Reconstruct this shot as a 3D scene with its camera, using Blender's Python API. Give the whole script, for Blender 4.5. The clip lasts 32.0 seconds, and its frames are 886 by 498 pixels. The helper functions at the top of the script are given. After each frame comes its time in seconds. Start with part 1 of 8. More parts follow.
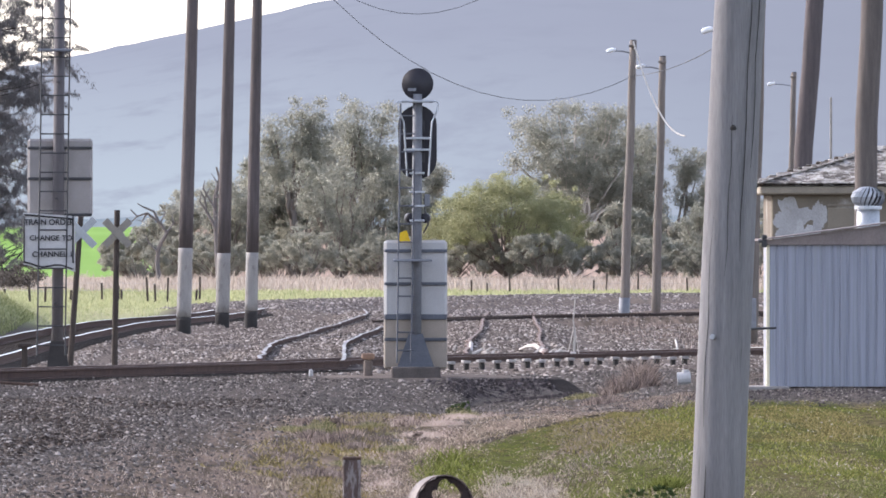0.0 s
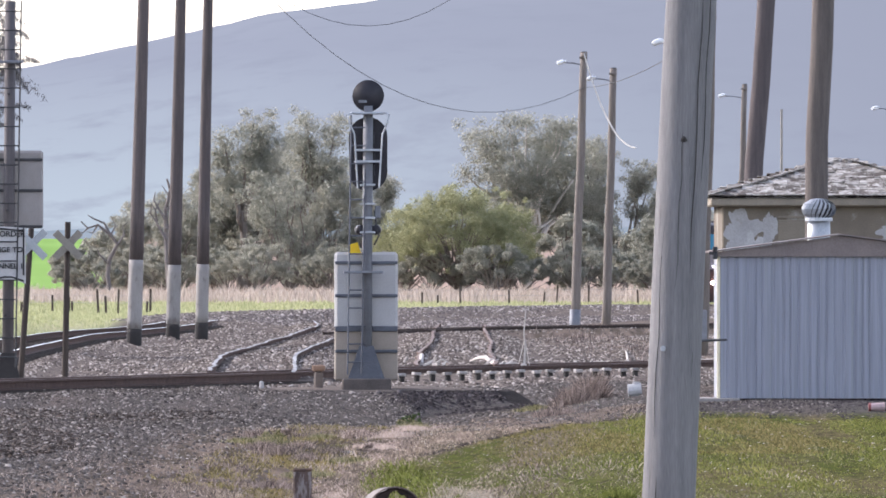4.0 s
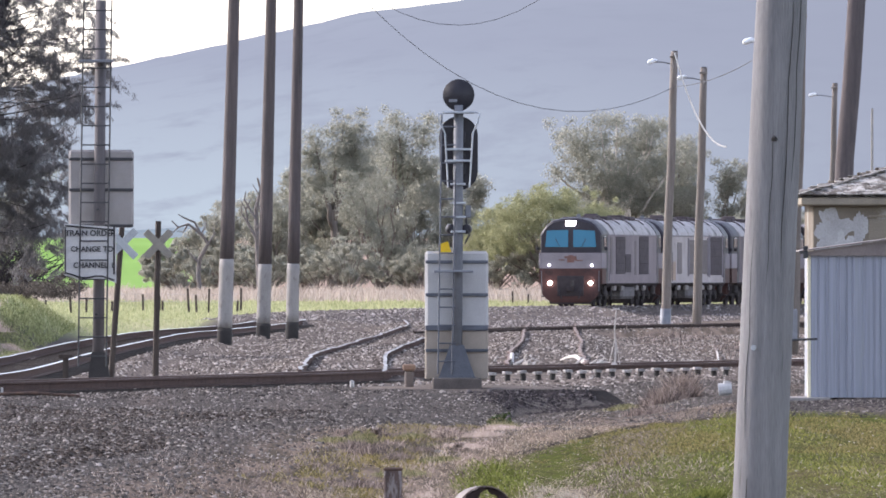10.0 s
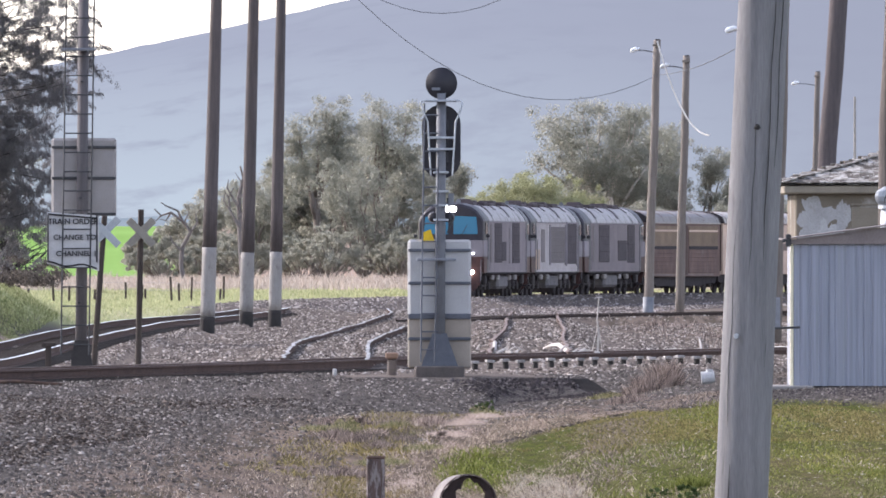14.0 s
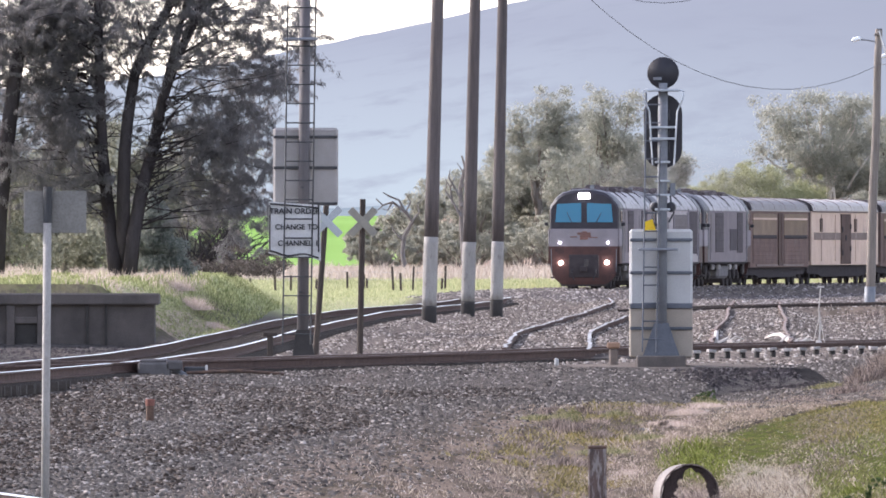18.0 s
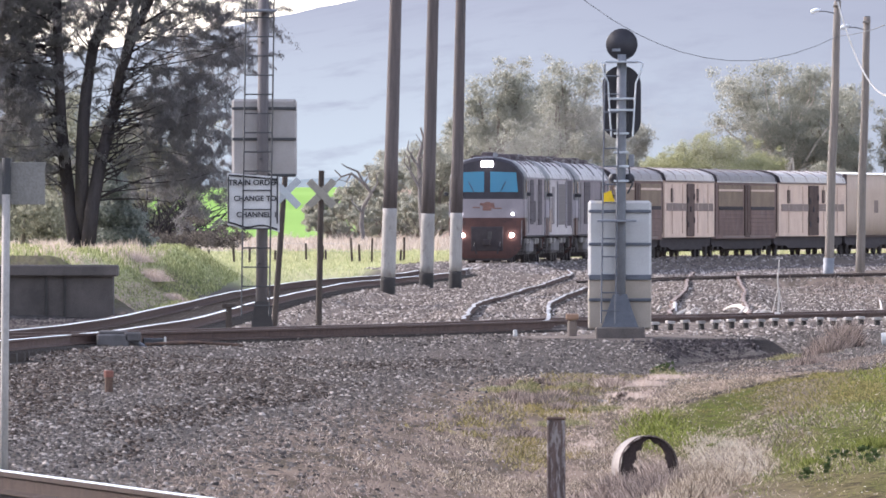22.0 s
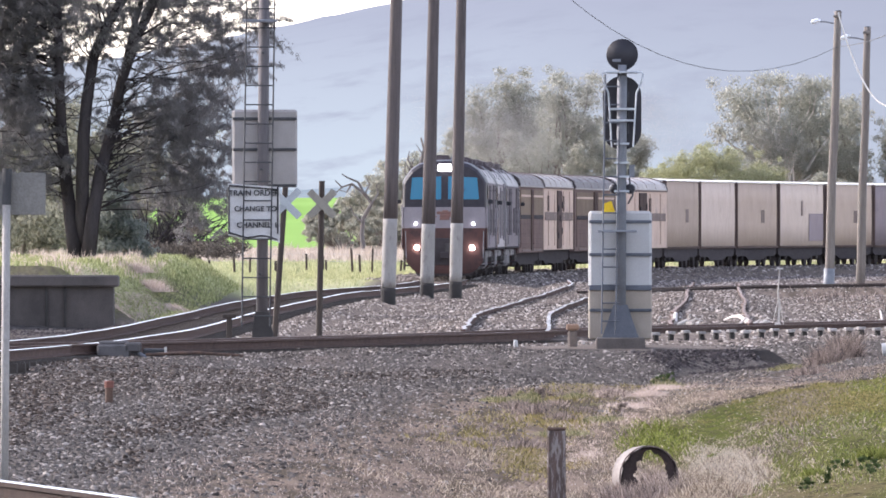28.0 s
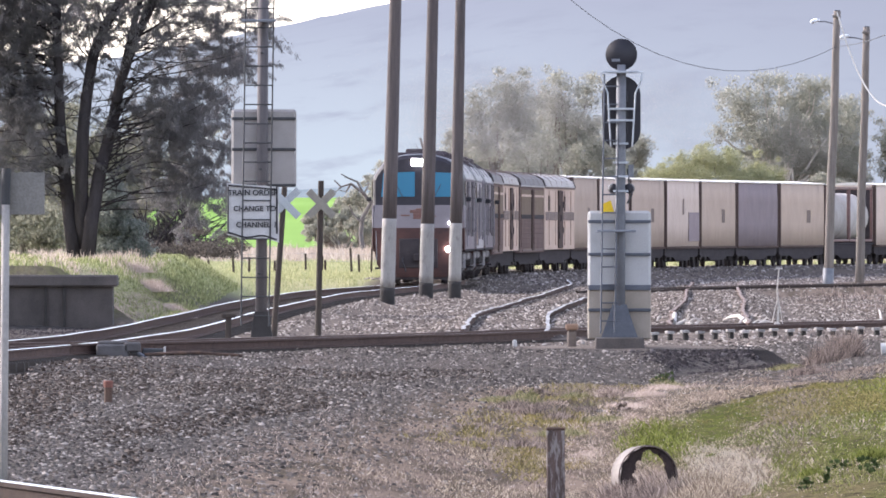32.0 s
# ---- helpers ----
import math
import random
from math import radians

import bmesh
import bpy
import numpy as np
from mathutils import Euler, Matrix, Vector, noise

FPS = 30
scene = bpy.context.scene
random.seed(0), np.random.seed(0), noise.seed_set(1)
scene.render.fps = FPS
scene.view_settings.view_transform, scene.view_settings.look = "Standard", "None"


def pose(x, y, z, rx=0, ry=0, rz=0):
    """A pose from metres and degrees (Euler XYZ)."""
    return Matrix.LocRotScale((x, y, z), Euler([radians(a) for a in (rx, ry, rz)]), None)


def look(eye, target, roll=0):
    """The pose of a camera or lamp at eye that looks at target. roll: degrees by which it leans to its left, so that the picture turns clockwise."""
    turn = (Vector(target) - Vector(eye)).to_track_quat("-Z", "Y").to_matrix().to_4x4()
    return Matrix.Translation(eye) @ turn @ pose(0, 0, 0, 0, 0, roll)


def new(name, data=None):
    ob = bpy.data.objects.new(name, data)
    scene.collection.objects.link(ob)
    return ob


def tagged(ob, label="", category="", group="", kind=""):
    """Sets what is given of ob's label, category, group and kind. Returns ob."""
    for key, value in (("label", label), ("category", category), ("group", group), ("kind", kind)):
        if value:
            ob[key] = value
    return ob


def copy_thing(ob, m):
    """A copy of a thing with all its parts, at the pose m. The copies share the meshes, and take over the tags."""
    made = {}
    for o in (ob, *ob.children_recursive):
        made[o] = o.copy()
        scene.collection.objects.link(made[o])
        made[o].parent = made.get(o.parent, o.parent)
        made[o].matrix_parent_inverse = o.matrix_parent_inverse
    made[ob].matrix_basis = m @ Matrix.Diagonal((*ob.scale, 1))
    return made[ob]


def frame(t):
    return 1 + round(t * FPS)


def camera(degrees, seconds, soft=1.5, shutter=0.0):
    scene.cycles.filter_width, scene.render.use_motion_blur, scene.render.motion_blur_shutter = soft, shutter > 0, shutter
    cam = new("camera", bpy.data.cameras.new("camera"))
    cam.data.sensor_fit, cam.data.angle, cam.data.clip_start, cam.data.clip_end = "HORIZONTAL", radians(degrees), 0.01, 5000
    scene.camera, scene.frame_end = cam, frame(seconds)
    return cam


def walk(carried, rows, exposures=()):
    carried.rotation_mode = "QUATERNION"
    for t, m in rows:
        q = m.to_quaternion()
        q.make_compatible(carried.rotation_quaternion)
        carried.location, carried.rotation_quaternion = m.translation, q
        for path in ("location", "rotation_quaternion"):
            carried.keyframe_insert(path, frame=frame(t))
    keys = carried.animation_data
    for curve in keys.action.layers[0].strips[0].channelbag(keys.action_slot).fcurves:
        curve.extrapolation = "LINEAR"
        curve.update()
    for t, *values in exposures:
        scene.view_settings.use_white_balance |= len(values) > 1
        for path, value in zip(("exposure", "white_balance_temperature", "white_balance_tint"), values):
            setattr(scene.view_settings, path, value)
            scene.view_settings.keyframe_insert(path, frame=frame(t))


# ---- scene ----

# The camera stands on a tripod beside the line and only pans and tilts. +y is the way it looks down
# the line, the rail heads of the main track lie at z = 0.
EYE = (0.0, 0.0, 1.78)
cam = camera(3.2078, 32.0, soft=1.7)
PANS = [  # seconds, degrees to the left, degrees up
    (0, -0.7410, 0.0321), (0.5, -0.7488, 0.0360), (1, -0.7747, 0.0516), (1.5, -0.7942, 0.0587), (2, -0.8106, 0.0681),
    (2.5, -0.8475, 0.0712), (3, -0.8647, 0.0775), (3.5, -0.8906, 0.0798), (5.5, -0.9955, 0.0485), (6, -1.0182, 0.0673),
    (6.5, -1.0401, 0.0704), (7, -1.0222, 0.0610), (7.5, -0.9093, 0.0516), (8, -0.7394, 0.0610), (8.5, -0.6408, 0.0571),
    (9, -0.6297, 0.0627), (9.5, -0.5945, 0.0783), (10, -0.5922, 0.0720), (10.5, -0.5976, 0.0634), (11, -0.6235, 0.0454),
    (11.5, -0.6415, 0.0352), (12, -0.6580, 0.0289), (12.5, -0.6611, 0.0274), (13, -0.6580, 0.0297), (13.5, -0.6588,
    0.0289), (15.5, -0.6297, 0.0344), (16, -0.5421, 0.0235), (16.5, -0.2334, 0.0556), (17, -0.2067, 0.0391), (17.5,
    -0.0876, 0.0141), (18, 0.1480, -0.0079), (18.5, 0.1222, -0.0032), (19, 0.0635, -0.0329), (19.5, 0.0407, -0.0714), (20,
    0.0282, -0.0910), (20.5, 0.0032, -0.1027), (21, -0.0085, -0.1081), (21.5, -0.0054, -0.1074), (22, -0.0015, -0.1113),
    (22.5, 0.0008, -0.1090), (23, 0.0008, -0.0996), (23.5, 0.0000, -0.0784), (24, 0.0000, -0.0737), (24.5, 0.0000,
    -0.0729), (25, -0.0023, -0.0737), (25.5, 0.0000, -0.0737), (27.5, -0.0008, -0.0706), (28, 0.0000, -0.0737), (28.5,
    -0.0008, -0.0729), (29, -0.0031, -0.0729), (29.5, -0.0023, -0.0729), (30, -0.0031, -0.0745), (30.5, -0.0031, -0.0737),
    (31, -0.0047, -0.0737), (31.5, 0.0000, -0.0776), (32, -0.0031, -0.0744),
]
walk(cam, [(t, pose(*EYE, 90 + up, 0, left)) for t, left, up in PANS], exposures=[(0.0, 1.60, 6320, 19.5), (16.2, 1.60, 6320, 19.5), (19.0, 1.87, 6400, 20), (32.0, 1.88, 6400, 20)])

# ---- light: afternoon sun ahead and to the left of the camera, hazy sky ----
SUN_EL, SUN_AZ = 28.0, -62.0  # elevation, and bearing from +y, negative to the left
world = bpy.data.worlds.new("sky")
scene.world = world
world.use_nodes = True
wn = world.node_tree.nodes
sky = wn.new("ShaderNodeTexSky")
sky.sky_type, sky.sun_disc = "NISHITA", False
sky.sun_elevation, sky.sun_rotation = radians(SUN_EL), radians(SUN_AZ)
sky.altitude, sky.air_density, sky.dust_density, sky.ozone_density = 200, 1.0, 1.0, 1.7
wn["Background"].inputs["Strength"].default_value = 0.15
pale = wn.new("ShaderNodeHueSaturation")  # thin high haze pales the sky
pale.inputs["Saturation"].default_value = 0.6
world.node_tree.links.new(sky.outputs[0], pale.inputs["Color"])
world.node_tree.links.new(pale.outputs[0], wn["Background"].inputs["Color"])
sun = new("sun", bpy.data.lights.new("sun", "SUN"))
sun.data.energy, sun.data.angle, sun.data.color = 1.85, radians(0.6), (1.0, 0.94, 0.84)
sd = Vector((math.sin(radians(SUN_AZ)) * math.cos(radians(SUN_EL)), math.cos(radians(SUN_AZ)) * math.cos(radians(SUN_EL)), math.sin(radians(SUN_EL))))
sun.matrix_world = look(sd * 100, (0, 0, 0))


# ---- materials ----
def tree_of(name):
    m = bpy.data.materials.new(name)
    m.use_nodes = True
    return m, m.node_tree.nodes, m.node_tree.links, m.node_tree.nodes["Principled BSDF"]


def surf(name, a, b=None, scale=4.0, rough=0.6, metal=0.0, bump=0.2, fine=60.0, vary=0.12, stretch=(1, 1, 1), stain=None, stain_scale=1.2, stain_at=0.58, spec=0.25, shift=False, joined=False):
    """Two colours mixed by coarse noise, a fine grain on top, stains of a third colour, a per-piece shift and a bump."""
    m, n, l, p = tree_of(name)
    b = b or tuple(c * 0.7 for c in a)
    co = n.new("ShaderNodeTexCoord")
    mp = n.new("ShaderNodeMapping")
    mp.inputs["Scale"].default_value = stretch
    if joined:  # one pattern runs on over all the pieces
        l.new(n.new("ShaderNodeNewGeometry").outputs["Position"], mp.inputs["Vector"])
    elif shift:  # every piece takes another part of the pattern
        oi, va = n.new("ShaderNodeObjectInfo"), n.new("ShaderNodeVectorMath")
        va.operation = "MULTIPLY_ADD"
        va.inputs[1].default_value = (31.0, 17.0, 23.0)
        l.new(oi.outputs["Random"], va.inputs[0])
        l.new(co.outputs["Object"], va.inputs[2])
        l.new(va.outputs[0], mp.inputs["Vector"])
    else:
        l.new(co.outputs["Object"], mp.inputs["Vector"])

    def noise_of(sc, detail=4.0, rg=0.6):
        t = n.new("ShaderNodeTexNoise")
        t.inputs["Scale"].default_value, t.inputs["Detail"].default_value, t.inputs["Roughness"].default_value = sc, detail, rg
        l.new(mp.outputs["Vector"], t.inputs["Vector"])
        return t

    def mix(kind, fac, x, y):
        q = n.new("ShaderNodeMix")
        q.data_type, q.blend_type = "RGBA", kind
        for sock, val in ((0, fac), (6, x), (7, y)):
            if isinstance(val, (float, int)):
                q.inputs[sock].default_value = val
            elif isinstance(val, tuple):
                q.inputs[sock].default_value = (*val, 1)
            else:
                l.new(val, q.inputs[sock])
        return q.outputs[2]

    big, small = noise_of(scale), noise_of(fine, 2.0)
    ramp = n.new("ShaderNodeMapRange")
    ramp.inputs[1].default_value, ramp.inputs[2].default_value = 0.3, 0.7
    l.new(big.outputs[0], ramp.inputs[0])
    col = mix("MIX", ramp.outputs[0], a, b)
    col = mix("OVERLAY", 0.35, col, small.outputs[0])
    if stain:
        st = noise_of(stain_scale, 6.0, 0.7)
        r2 = n.new("ShaderNodeMapRange")
        r2.inputs[1].default_value, r2.inputs[2].default_value = stain_at - 0.04, stain_at + 0.06
        l.new(st.outputs[0], r2.inputs[0])
        col = mix("MIX", r2.outputs[0], col, stain)
    if vary:
        info = n.new("ShaderNodeObjectInfo")
        r3 = n.new("ShaderNodeMapRange")
        r3.inputs[3].default_value, r3.inputs[4].default_value = 1 - vary, 1 + vary
        l.new(info.outputs["Random"], r3.inputs[0])
        hsv = n.new("ShaderNodeHueSaturation")
        l.new(r3.outputs[0], hsv.inputs["Value"])
        l.new(col, hsv.inputs["Color"])
        col = hsv.outputs[0]
    l.new(col, p.inputs["Base Color"])
    p.inputs["Roughness"].default_value, p.inputs["Metallic"].default_value = rough, metal
    p.inputs["Specular IOR Level"].default_value = spec
    if bump:
        bp = n.new("ShaderNodeBump")
        bp.inputs["Strength"].default_value, bp.inputs["Distance"].default_value = bump, 0.02
        l.new(small.outputs[0], bp.inputs["Height"])
        l.new(bp.outputs[0], p.inputs["Normal"])
    return m


def island_stuff(name, low, high, rough=0.85, mid=None, glow_through=0.0, spec=0.04, mid_at=0.5):
    """For joined stones, blades and leaves: each island takes its own shade between low and high."""
    m, n, l, p = tree_of(name)
    g = n.new("ShaderNodeNewGeometry")
    r = n.new("ShaderNodeValToRGB")
    r.color_ramp.elements[0].color, r.color_ramp.elements[1].color = (*low, 1), (*high, 1)
    if mid:
        e = r.color_ramp.elements.new(mid_at)
        e.color = (*mid, 1)
    l.new(g.outputs["Random Per Island"], r.inputs[0])
    l.new(r.outputs[0], p.inputs["Base Color"])
    p.inputs["Roughness"].default_value = rough
    p.inputs["Specular IOR Level"].default_value = spec
    if glow_through:
        tr = n.new("ShaderNodeBsdfTranslucent")
        l.new(r.outputs[0], tr.inputs["Color"])
        ms = n.new("ShaderNodeMixShader")
        ms.inputs[0].default_value = glow_through
        l.new(p.outputs[0], ms.inputs[1])
        l.new(tr.outputs[0], ms.inputs[2])
        l.new(ms.outputs[0], n["Material Output"].inputs["Surface"])
    return m


def lit(name, color, strength):
    m, n, l, p = tree_of(name)
    p.inputs["Base Color"].default_value = (*color, 1)
    p.inputs["Emission Color"].default_value = (*color, 1)
    p.inputs["Emission Strength"].default_value = strength
    return m


def glass_of(name, tint, rough=0.08):
    m, n, l, p = tree_of(name)
    p.inputs["Base Color"].default_value = (*tint, 1)
    p.inputs["Roughness"].default_value, p.inputs["Specular IOR Level"].default_value = rough, 0.8
    return m


weathered = surf("weathered_pole_wood", (0.215, 0.208, 0.208), (0.15, 0.146, 0.148), scale=3, stretch=(6, 6, 0.35), fine=30, bump=0.5, rough=0.85, stain=(0.10, 0.09, 0.085), stain_scale=2.2, stain_at=0.66)
brown_pole = surf("tarred_pole_wood", (0.11, 0.09, 0.087), (0.07, 0.059, 0.058), scale=3, stretch=(6, 6, 0.35), fine=30, bump=0.5, rough=0.85)
post_wood = surf("dark_brown_pole_wood", (0.145, 0.122, 0.108), (0.095, 0.08, 0.072), scale=3, stretch=(6, 6, 0.35), fine=30, bump=0.5, rough=0.85)
dirt = surf("bare_brown_earth", (0.135, 0.108, 0.09), (0.08, 0.065, 0.056), scale=2.5, rough=0.95, bump=0.6, fine=35, spec=0.1)
lamp_wood = surf("grey_brown_pole_wood", (0.20, 0.172, 0.15), (0.135, 0.115, 0.10), scale=3, stretch=(6, 6, 0.35), fine=30, bump=0.5, rough=0.85)
dark_wood = surf("dark_old_timber", (0.07, 0.055, 0.045), (0.04, 0.032, 0.028), scale=4, stretch=(5, 5, 0.5), fine=40, rough=0.9)
white_band = surf("worn_white_band", (0.42, 0.41, 0.40), (0.33, 0.32, 0.31), scale=2.5, rough=0.8, stain=(0.30, 0.27, 0.24), stain_scale=3.0, stain_at=0.64)
dull_band = surf("greyed_white_band", (0.31, 0.29, 0.27), (0.225, 0.208, 0.195), scale=2.5, rough=0.85, stretch=(2, 2, 0.6), stain=(0.16, 0.14, 0.13), stain_scale=3.0, stain_at=0.62)
tar_black = surf("tar_black", (0.045, 0.04, 0.038), (0.03, 0.028, 0.026), rough=0.9)
steel = surf("galvanised_steel", (0.42, 0.44, 0.46), (0.33, 0.35, 0.37), scale=5, rough=0.5, metal=0.35, bump=0.08)
dull_steel = surf("dull_grey_steel", (0.22, 0.23, 0.25), (0.16, 0.165, 0.18), scale=5, rough=0.6, metal=0.3, bump=0.1)
dark_steel = surf("dark_painted_steel", (0.055, 0.055, 0.058), (0.035, 0.035, 0.037), rough=0.6)
dark_dirt = surf("shade_deepened_earth", (0.026, 0.021, 0.019), (0.016, 0.013, 0.012), scale=3.5, rough=0.95, bump=0.6, fine=35, spec=0.1)
rust = surf("rusty_steel", (0.115, 0.07, 0.05), (0.062, 0.043, 0.036), scale=8, rough=0.85, bump=0.3)
rail_side = surf("rail_rust", (0.052, 0.036, 0.030), (0.034, 0.025, 0.022), scale=6, rough=0.95, spec=0.1)
rail_head = surf("polished_rail_head", (0.62, 0.60, 0.57), (0.5, 0.48, 0.46), scale=3, rough=0.32, metal=0.85, bump=0.03)
# Pale patches on the worn head double as painted sun glints.
worn_glint_head = surf("worn_glint_rail_head", (0.36, 0.34, 0.32), (0.07, 0.056, 0.05), scale=0.16, rough=0.5, metal=0.3, bump=0.05)
dusty_head = surf("dusty_rail_head", (0.25, 0.20, 0.178), (0.13, 0.10, 0.088), scale=0.8, rough=0.9, spec=0.08, bump=0.05)
brown_side = surf("brown_rail_rust", (0.108, 0.07, 0.058), (0.068, 0.046, 0.04), scale=6, rough=0.95, spec=0.1)
slate_steel = surf("slate_grey_steel", (0.115, 0.122, 0.14), (0.08, 0.085, 0.10), scale=5, rough=0.65, metal=0.2, bump=0.1)
# This black is lifted a little in the colour to carry haze.
matt_black = surf("matt_black", (0.032, 0.030, 0.036), (0.024, 0.023, 0.027), rough=0.55, bump=0.03)
white_panel = surf("off_white_panel", (0.44, 0.43, 0.42), (0.37, 0.36, 0.352), scale=1.8, rough=0.55, bump=0.04, stain=(0.37, 0.34, 0.31), stain_scale=1.6, stain_at=0.66)
cream_panel = surf("cream_lower_panel", (0.31, 0.262, 0.215), (0.225, 0.192, 0.16), scale=1.6, rough=0.65, bump=0.05)
grey_panel = surf("weathered_sign_back", (0.27, 0.248, 0.235), (0.21, 0.193, 0.183), scale=2.0, rough=0.6, bump=0.05)
sign_white = surf("sign_white", (0.55, 0.535, 0.52), (0.46, 0.45, 0.44), scale=3, rough=0.5, bump=0.04, stain=(0.45, 0.42, 0.38), stain_scale=4, stain_at=0.66)
sign_black = surf("sign_black", (0.03, 0.03, 0.032), rough=0.6, bump=0)
cross_grey = surf("crossbuck_back", (0.27, 0.25, 0.21), (0.19, 0.175, 0.15), scale=4, rough=0.7)
cross_pale = surf("crossbuck_pale", (0.40, 0.425, 0.43), (0.33, 0.355, 0.365), scale=4, rough=0.6)
yellow = surf("yellow_plate", (0.72, 0.47, 0.02), (0.62, 0.40, 0.02), rough=0.5, bump=0.03)
orange = surf("orange_cap", (0.17, 0.068, 0.05), (0.12, 0.05, 0.04), rough=0.7)
concrete = surf("old_concrete", (0.27, 0.25, 0.235), (0.19, 0.178, 0.17), scale=1.5, rough=0.9, bump=0.4, fine=45, stain=(0.13, 0.12, 0.115), stain_scale=0.9, stain_at=0.62)
dark_concrete = surf("sooty_concrete", (0.098, 0.083, 0.077), (0.055, 0.048, 0.045), scale=1.6, rough=0.92, bump=0.4, fine=40)
grime_concrete = surf("grimy_concrete", (0.135, 0.112, 0.10), (0.075, 0.064, 0.058), scale=1.6, rough=0.92, bump=0.4, fine=40)
pale_concrete = surf("pale_concrete", (0.52, 0.50, 0.47), (0.42, 0.40, 0.37), scale=3, rough=0.85, bump=0.3)
cladding = surf("pale_blue_steel_cladding", (0.268, 0.278, 0.318), (0.23, 0.24, 0.28), scale=1.6, fine=5, stretch=(5, 5, 0.12), rough=0.6, metal=0.05, bump=0.03, stain=(0.25, 0.262, 0.285), stain_scale=2.0, stain_at=0.6)
cream_trim = surf("sunlit_cream_trim", (0.68, 0.63, 0.46), (0.6, 0.55, 0.40), rough=0.6, bump=0.05)
eave_paint = surf("olive_brown_eave", (0.26, 0.222, 0.17), (0.19, 0.163, 0.127), scale=2.0, rough=0.8)
brown_fascia = surf("faded_brown_fascia", (0.23, 0.19, 0.175), (0.18, 0.15, 0.14), scale=2.0, rough=0.7, bump=0.08)
render_wall = surf("flaking_cement_render", (0.205, 0.172, 0.132), (0.15, 0.126, 0.098), scale=1.4, rough=0.9, bump=0.3, stain=(0.36, 0.34, 0.315), stain_scale=0.85, stain_at=0.60)
slate = surf("lichened_roof_tile", (0.15, 0.13, 0.112), (0.095, 0.082, 0.072), scale=3, rough=0.95, spec=0.05, bump=0.4, vary=0.25, stain=(0.40, 0.375, 0.34), stain_scale=8.5, stain_at=0.53, joined=True)
lichen = surf("pale_lichened_tile", (0.30, 0.275, 0.24), (0.13, 0.112, 0.095), scale=4, rough=0.95, spec=0.05, bump=0.3, vary=0.25, stain=(0.42, 0.395, 0.36), stain_scale=8.5, stain_at=0.49, joined=True)
sleeper_wood = surf("railway_sleeper_timber", (0.06, 0.05, 0.043), (0.038, 0.032, 0.028), scale=4, rough=0.95, spec=0.1, bump=0.4)
bleached = surf("bleached_white_wood", (0.48, 0.44, 0.40), (0.33, 0.30, 0.275), scale=5, rough=0.85)
lens_dark = glass_of("dark_glass", (0.012, 0.014, 0.018))
lamp_glass = surf("street_lamp_head", (0.75, 0.76, 0.76), (0.66, 0.67, 0.68), rough=0.3, bump=0)
bark = surf("grey_gum_bark", (0.21, 0.18, 0.15), (0.13, 0.11, 0.095), scale=2, stretch=(3, 3, 0.6), fine=14, rough=0.9, bump=0.5)
pale_bark = surf("pale_gum_bark", (0.50, 0.46, 0.40), (0.36, 0.32, 0.28), scale=2, stretch=(3, 3, 0.6), fine=14, rough=0.85, bump=0.3)
mast_grey = surf("dark_mauve_mast_paint", (0.125, 0.112, 0.112), (0.085, 0.078, 0.08), scale=3, stretch=(6, 6, 0.35), rough=0.8)
pine_bark = surf("dark_pine_bark", (0.052, 0.045, 0.046), (0.034, 0.03, 0.031), scale=3, stretch=(3, 3, 0.5), fine=20, rough=1.0, bump=0.6, spec=0.02)
# Tree leaf colours are paled and greyed to carry the haze before them.
gum_leaf = island_stuff("hazed_gum_leaves", (0.25, 0.252, 0.205), (0.36, 0.357, 0.30), glow_through=0.66)
bush_leaf = island_stuff("willow_leaves", (0.255, 0.262, 0.145), (0.36, 0.358, 0.21), glow_through=0.6)
grey_leaf = island_stuff("hazed_shrub_leaves", (0.28, 0.278, 0.23), (0.39, 0.382, 0.315), glow_through=0.66)
scrub_leaf = island_stuff("dull_scrub_leaves", (0.16, 0.158, 0.12), (0.30, 0.292, 0.225), mid=(0.22, 0.217, 0.165), glow_through=0.6)
pine_leaf = island_stuff("hazed_needles", (0.145, 0.138, 0.14), (0.215, 0.205, 0.205), glow_through=0.7)
conifer_leaf = island_stuff("dark_evergreen_needles", (0.14, 0.155, 0.138), (0.26, 0.275, 0.24), glow_through=0.65)
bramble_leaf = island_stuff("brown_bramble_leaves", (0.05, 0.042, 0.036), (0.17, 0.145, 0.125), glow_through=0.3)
# A brighter grass colour that stands in for sunlight on the bank.
bank_blade = island_stuff("sunny_bank_grass", (0.12, 0.14, 0.06), (0.42, 0.42, 0.22), mid=(0.23, 0.245, 0.11), glow_through=0.5)
smoke_mat = island_stuff("diesel_smoke", (0.24, 0.22, 0.205), (0.40, 0.375, 0.355), glow_through=0.4)
stone_mat = island_stuff("ballast_stone", (0.033, 0.029, 0.027), (0.32, 0.288, 0.262), mid=(0.122, 0.107, 0.096), rough=0.95, mid_at=0.77)
dark_stone = island_stuff("dark_grey_stone", (0.024, 0.021, 0.022), (0.125, 0.112, 0.11), mid=(0.05, 0.044, 0.046), rough=0.95, mid_at=0.8)
brown_stone = island_stuff("dark_brown_stone", (0.022, 0.017, 0.014), (0.17, 0.138, 0.115), mid=(0.055, 0.043, 0.036), rough=0.95, mid_at=0.75)
line_stone = island_stuff("line_ballast_stone", (0.075, 0.064, 0.06), (0.46, 0.41, 0.375), mid=(0.185, 0.16, 0.148), rough=0.95, mid_at=0.7)
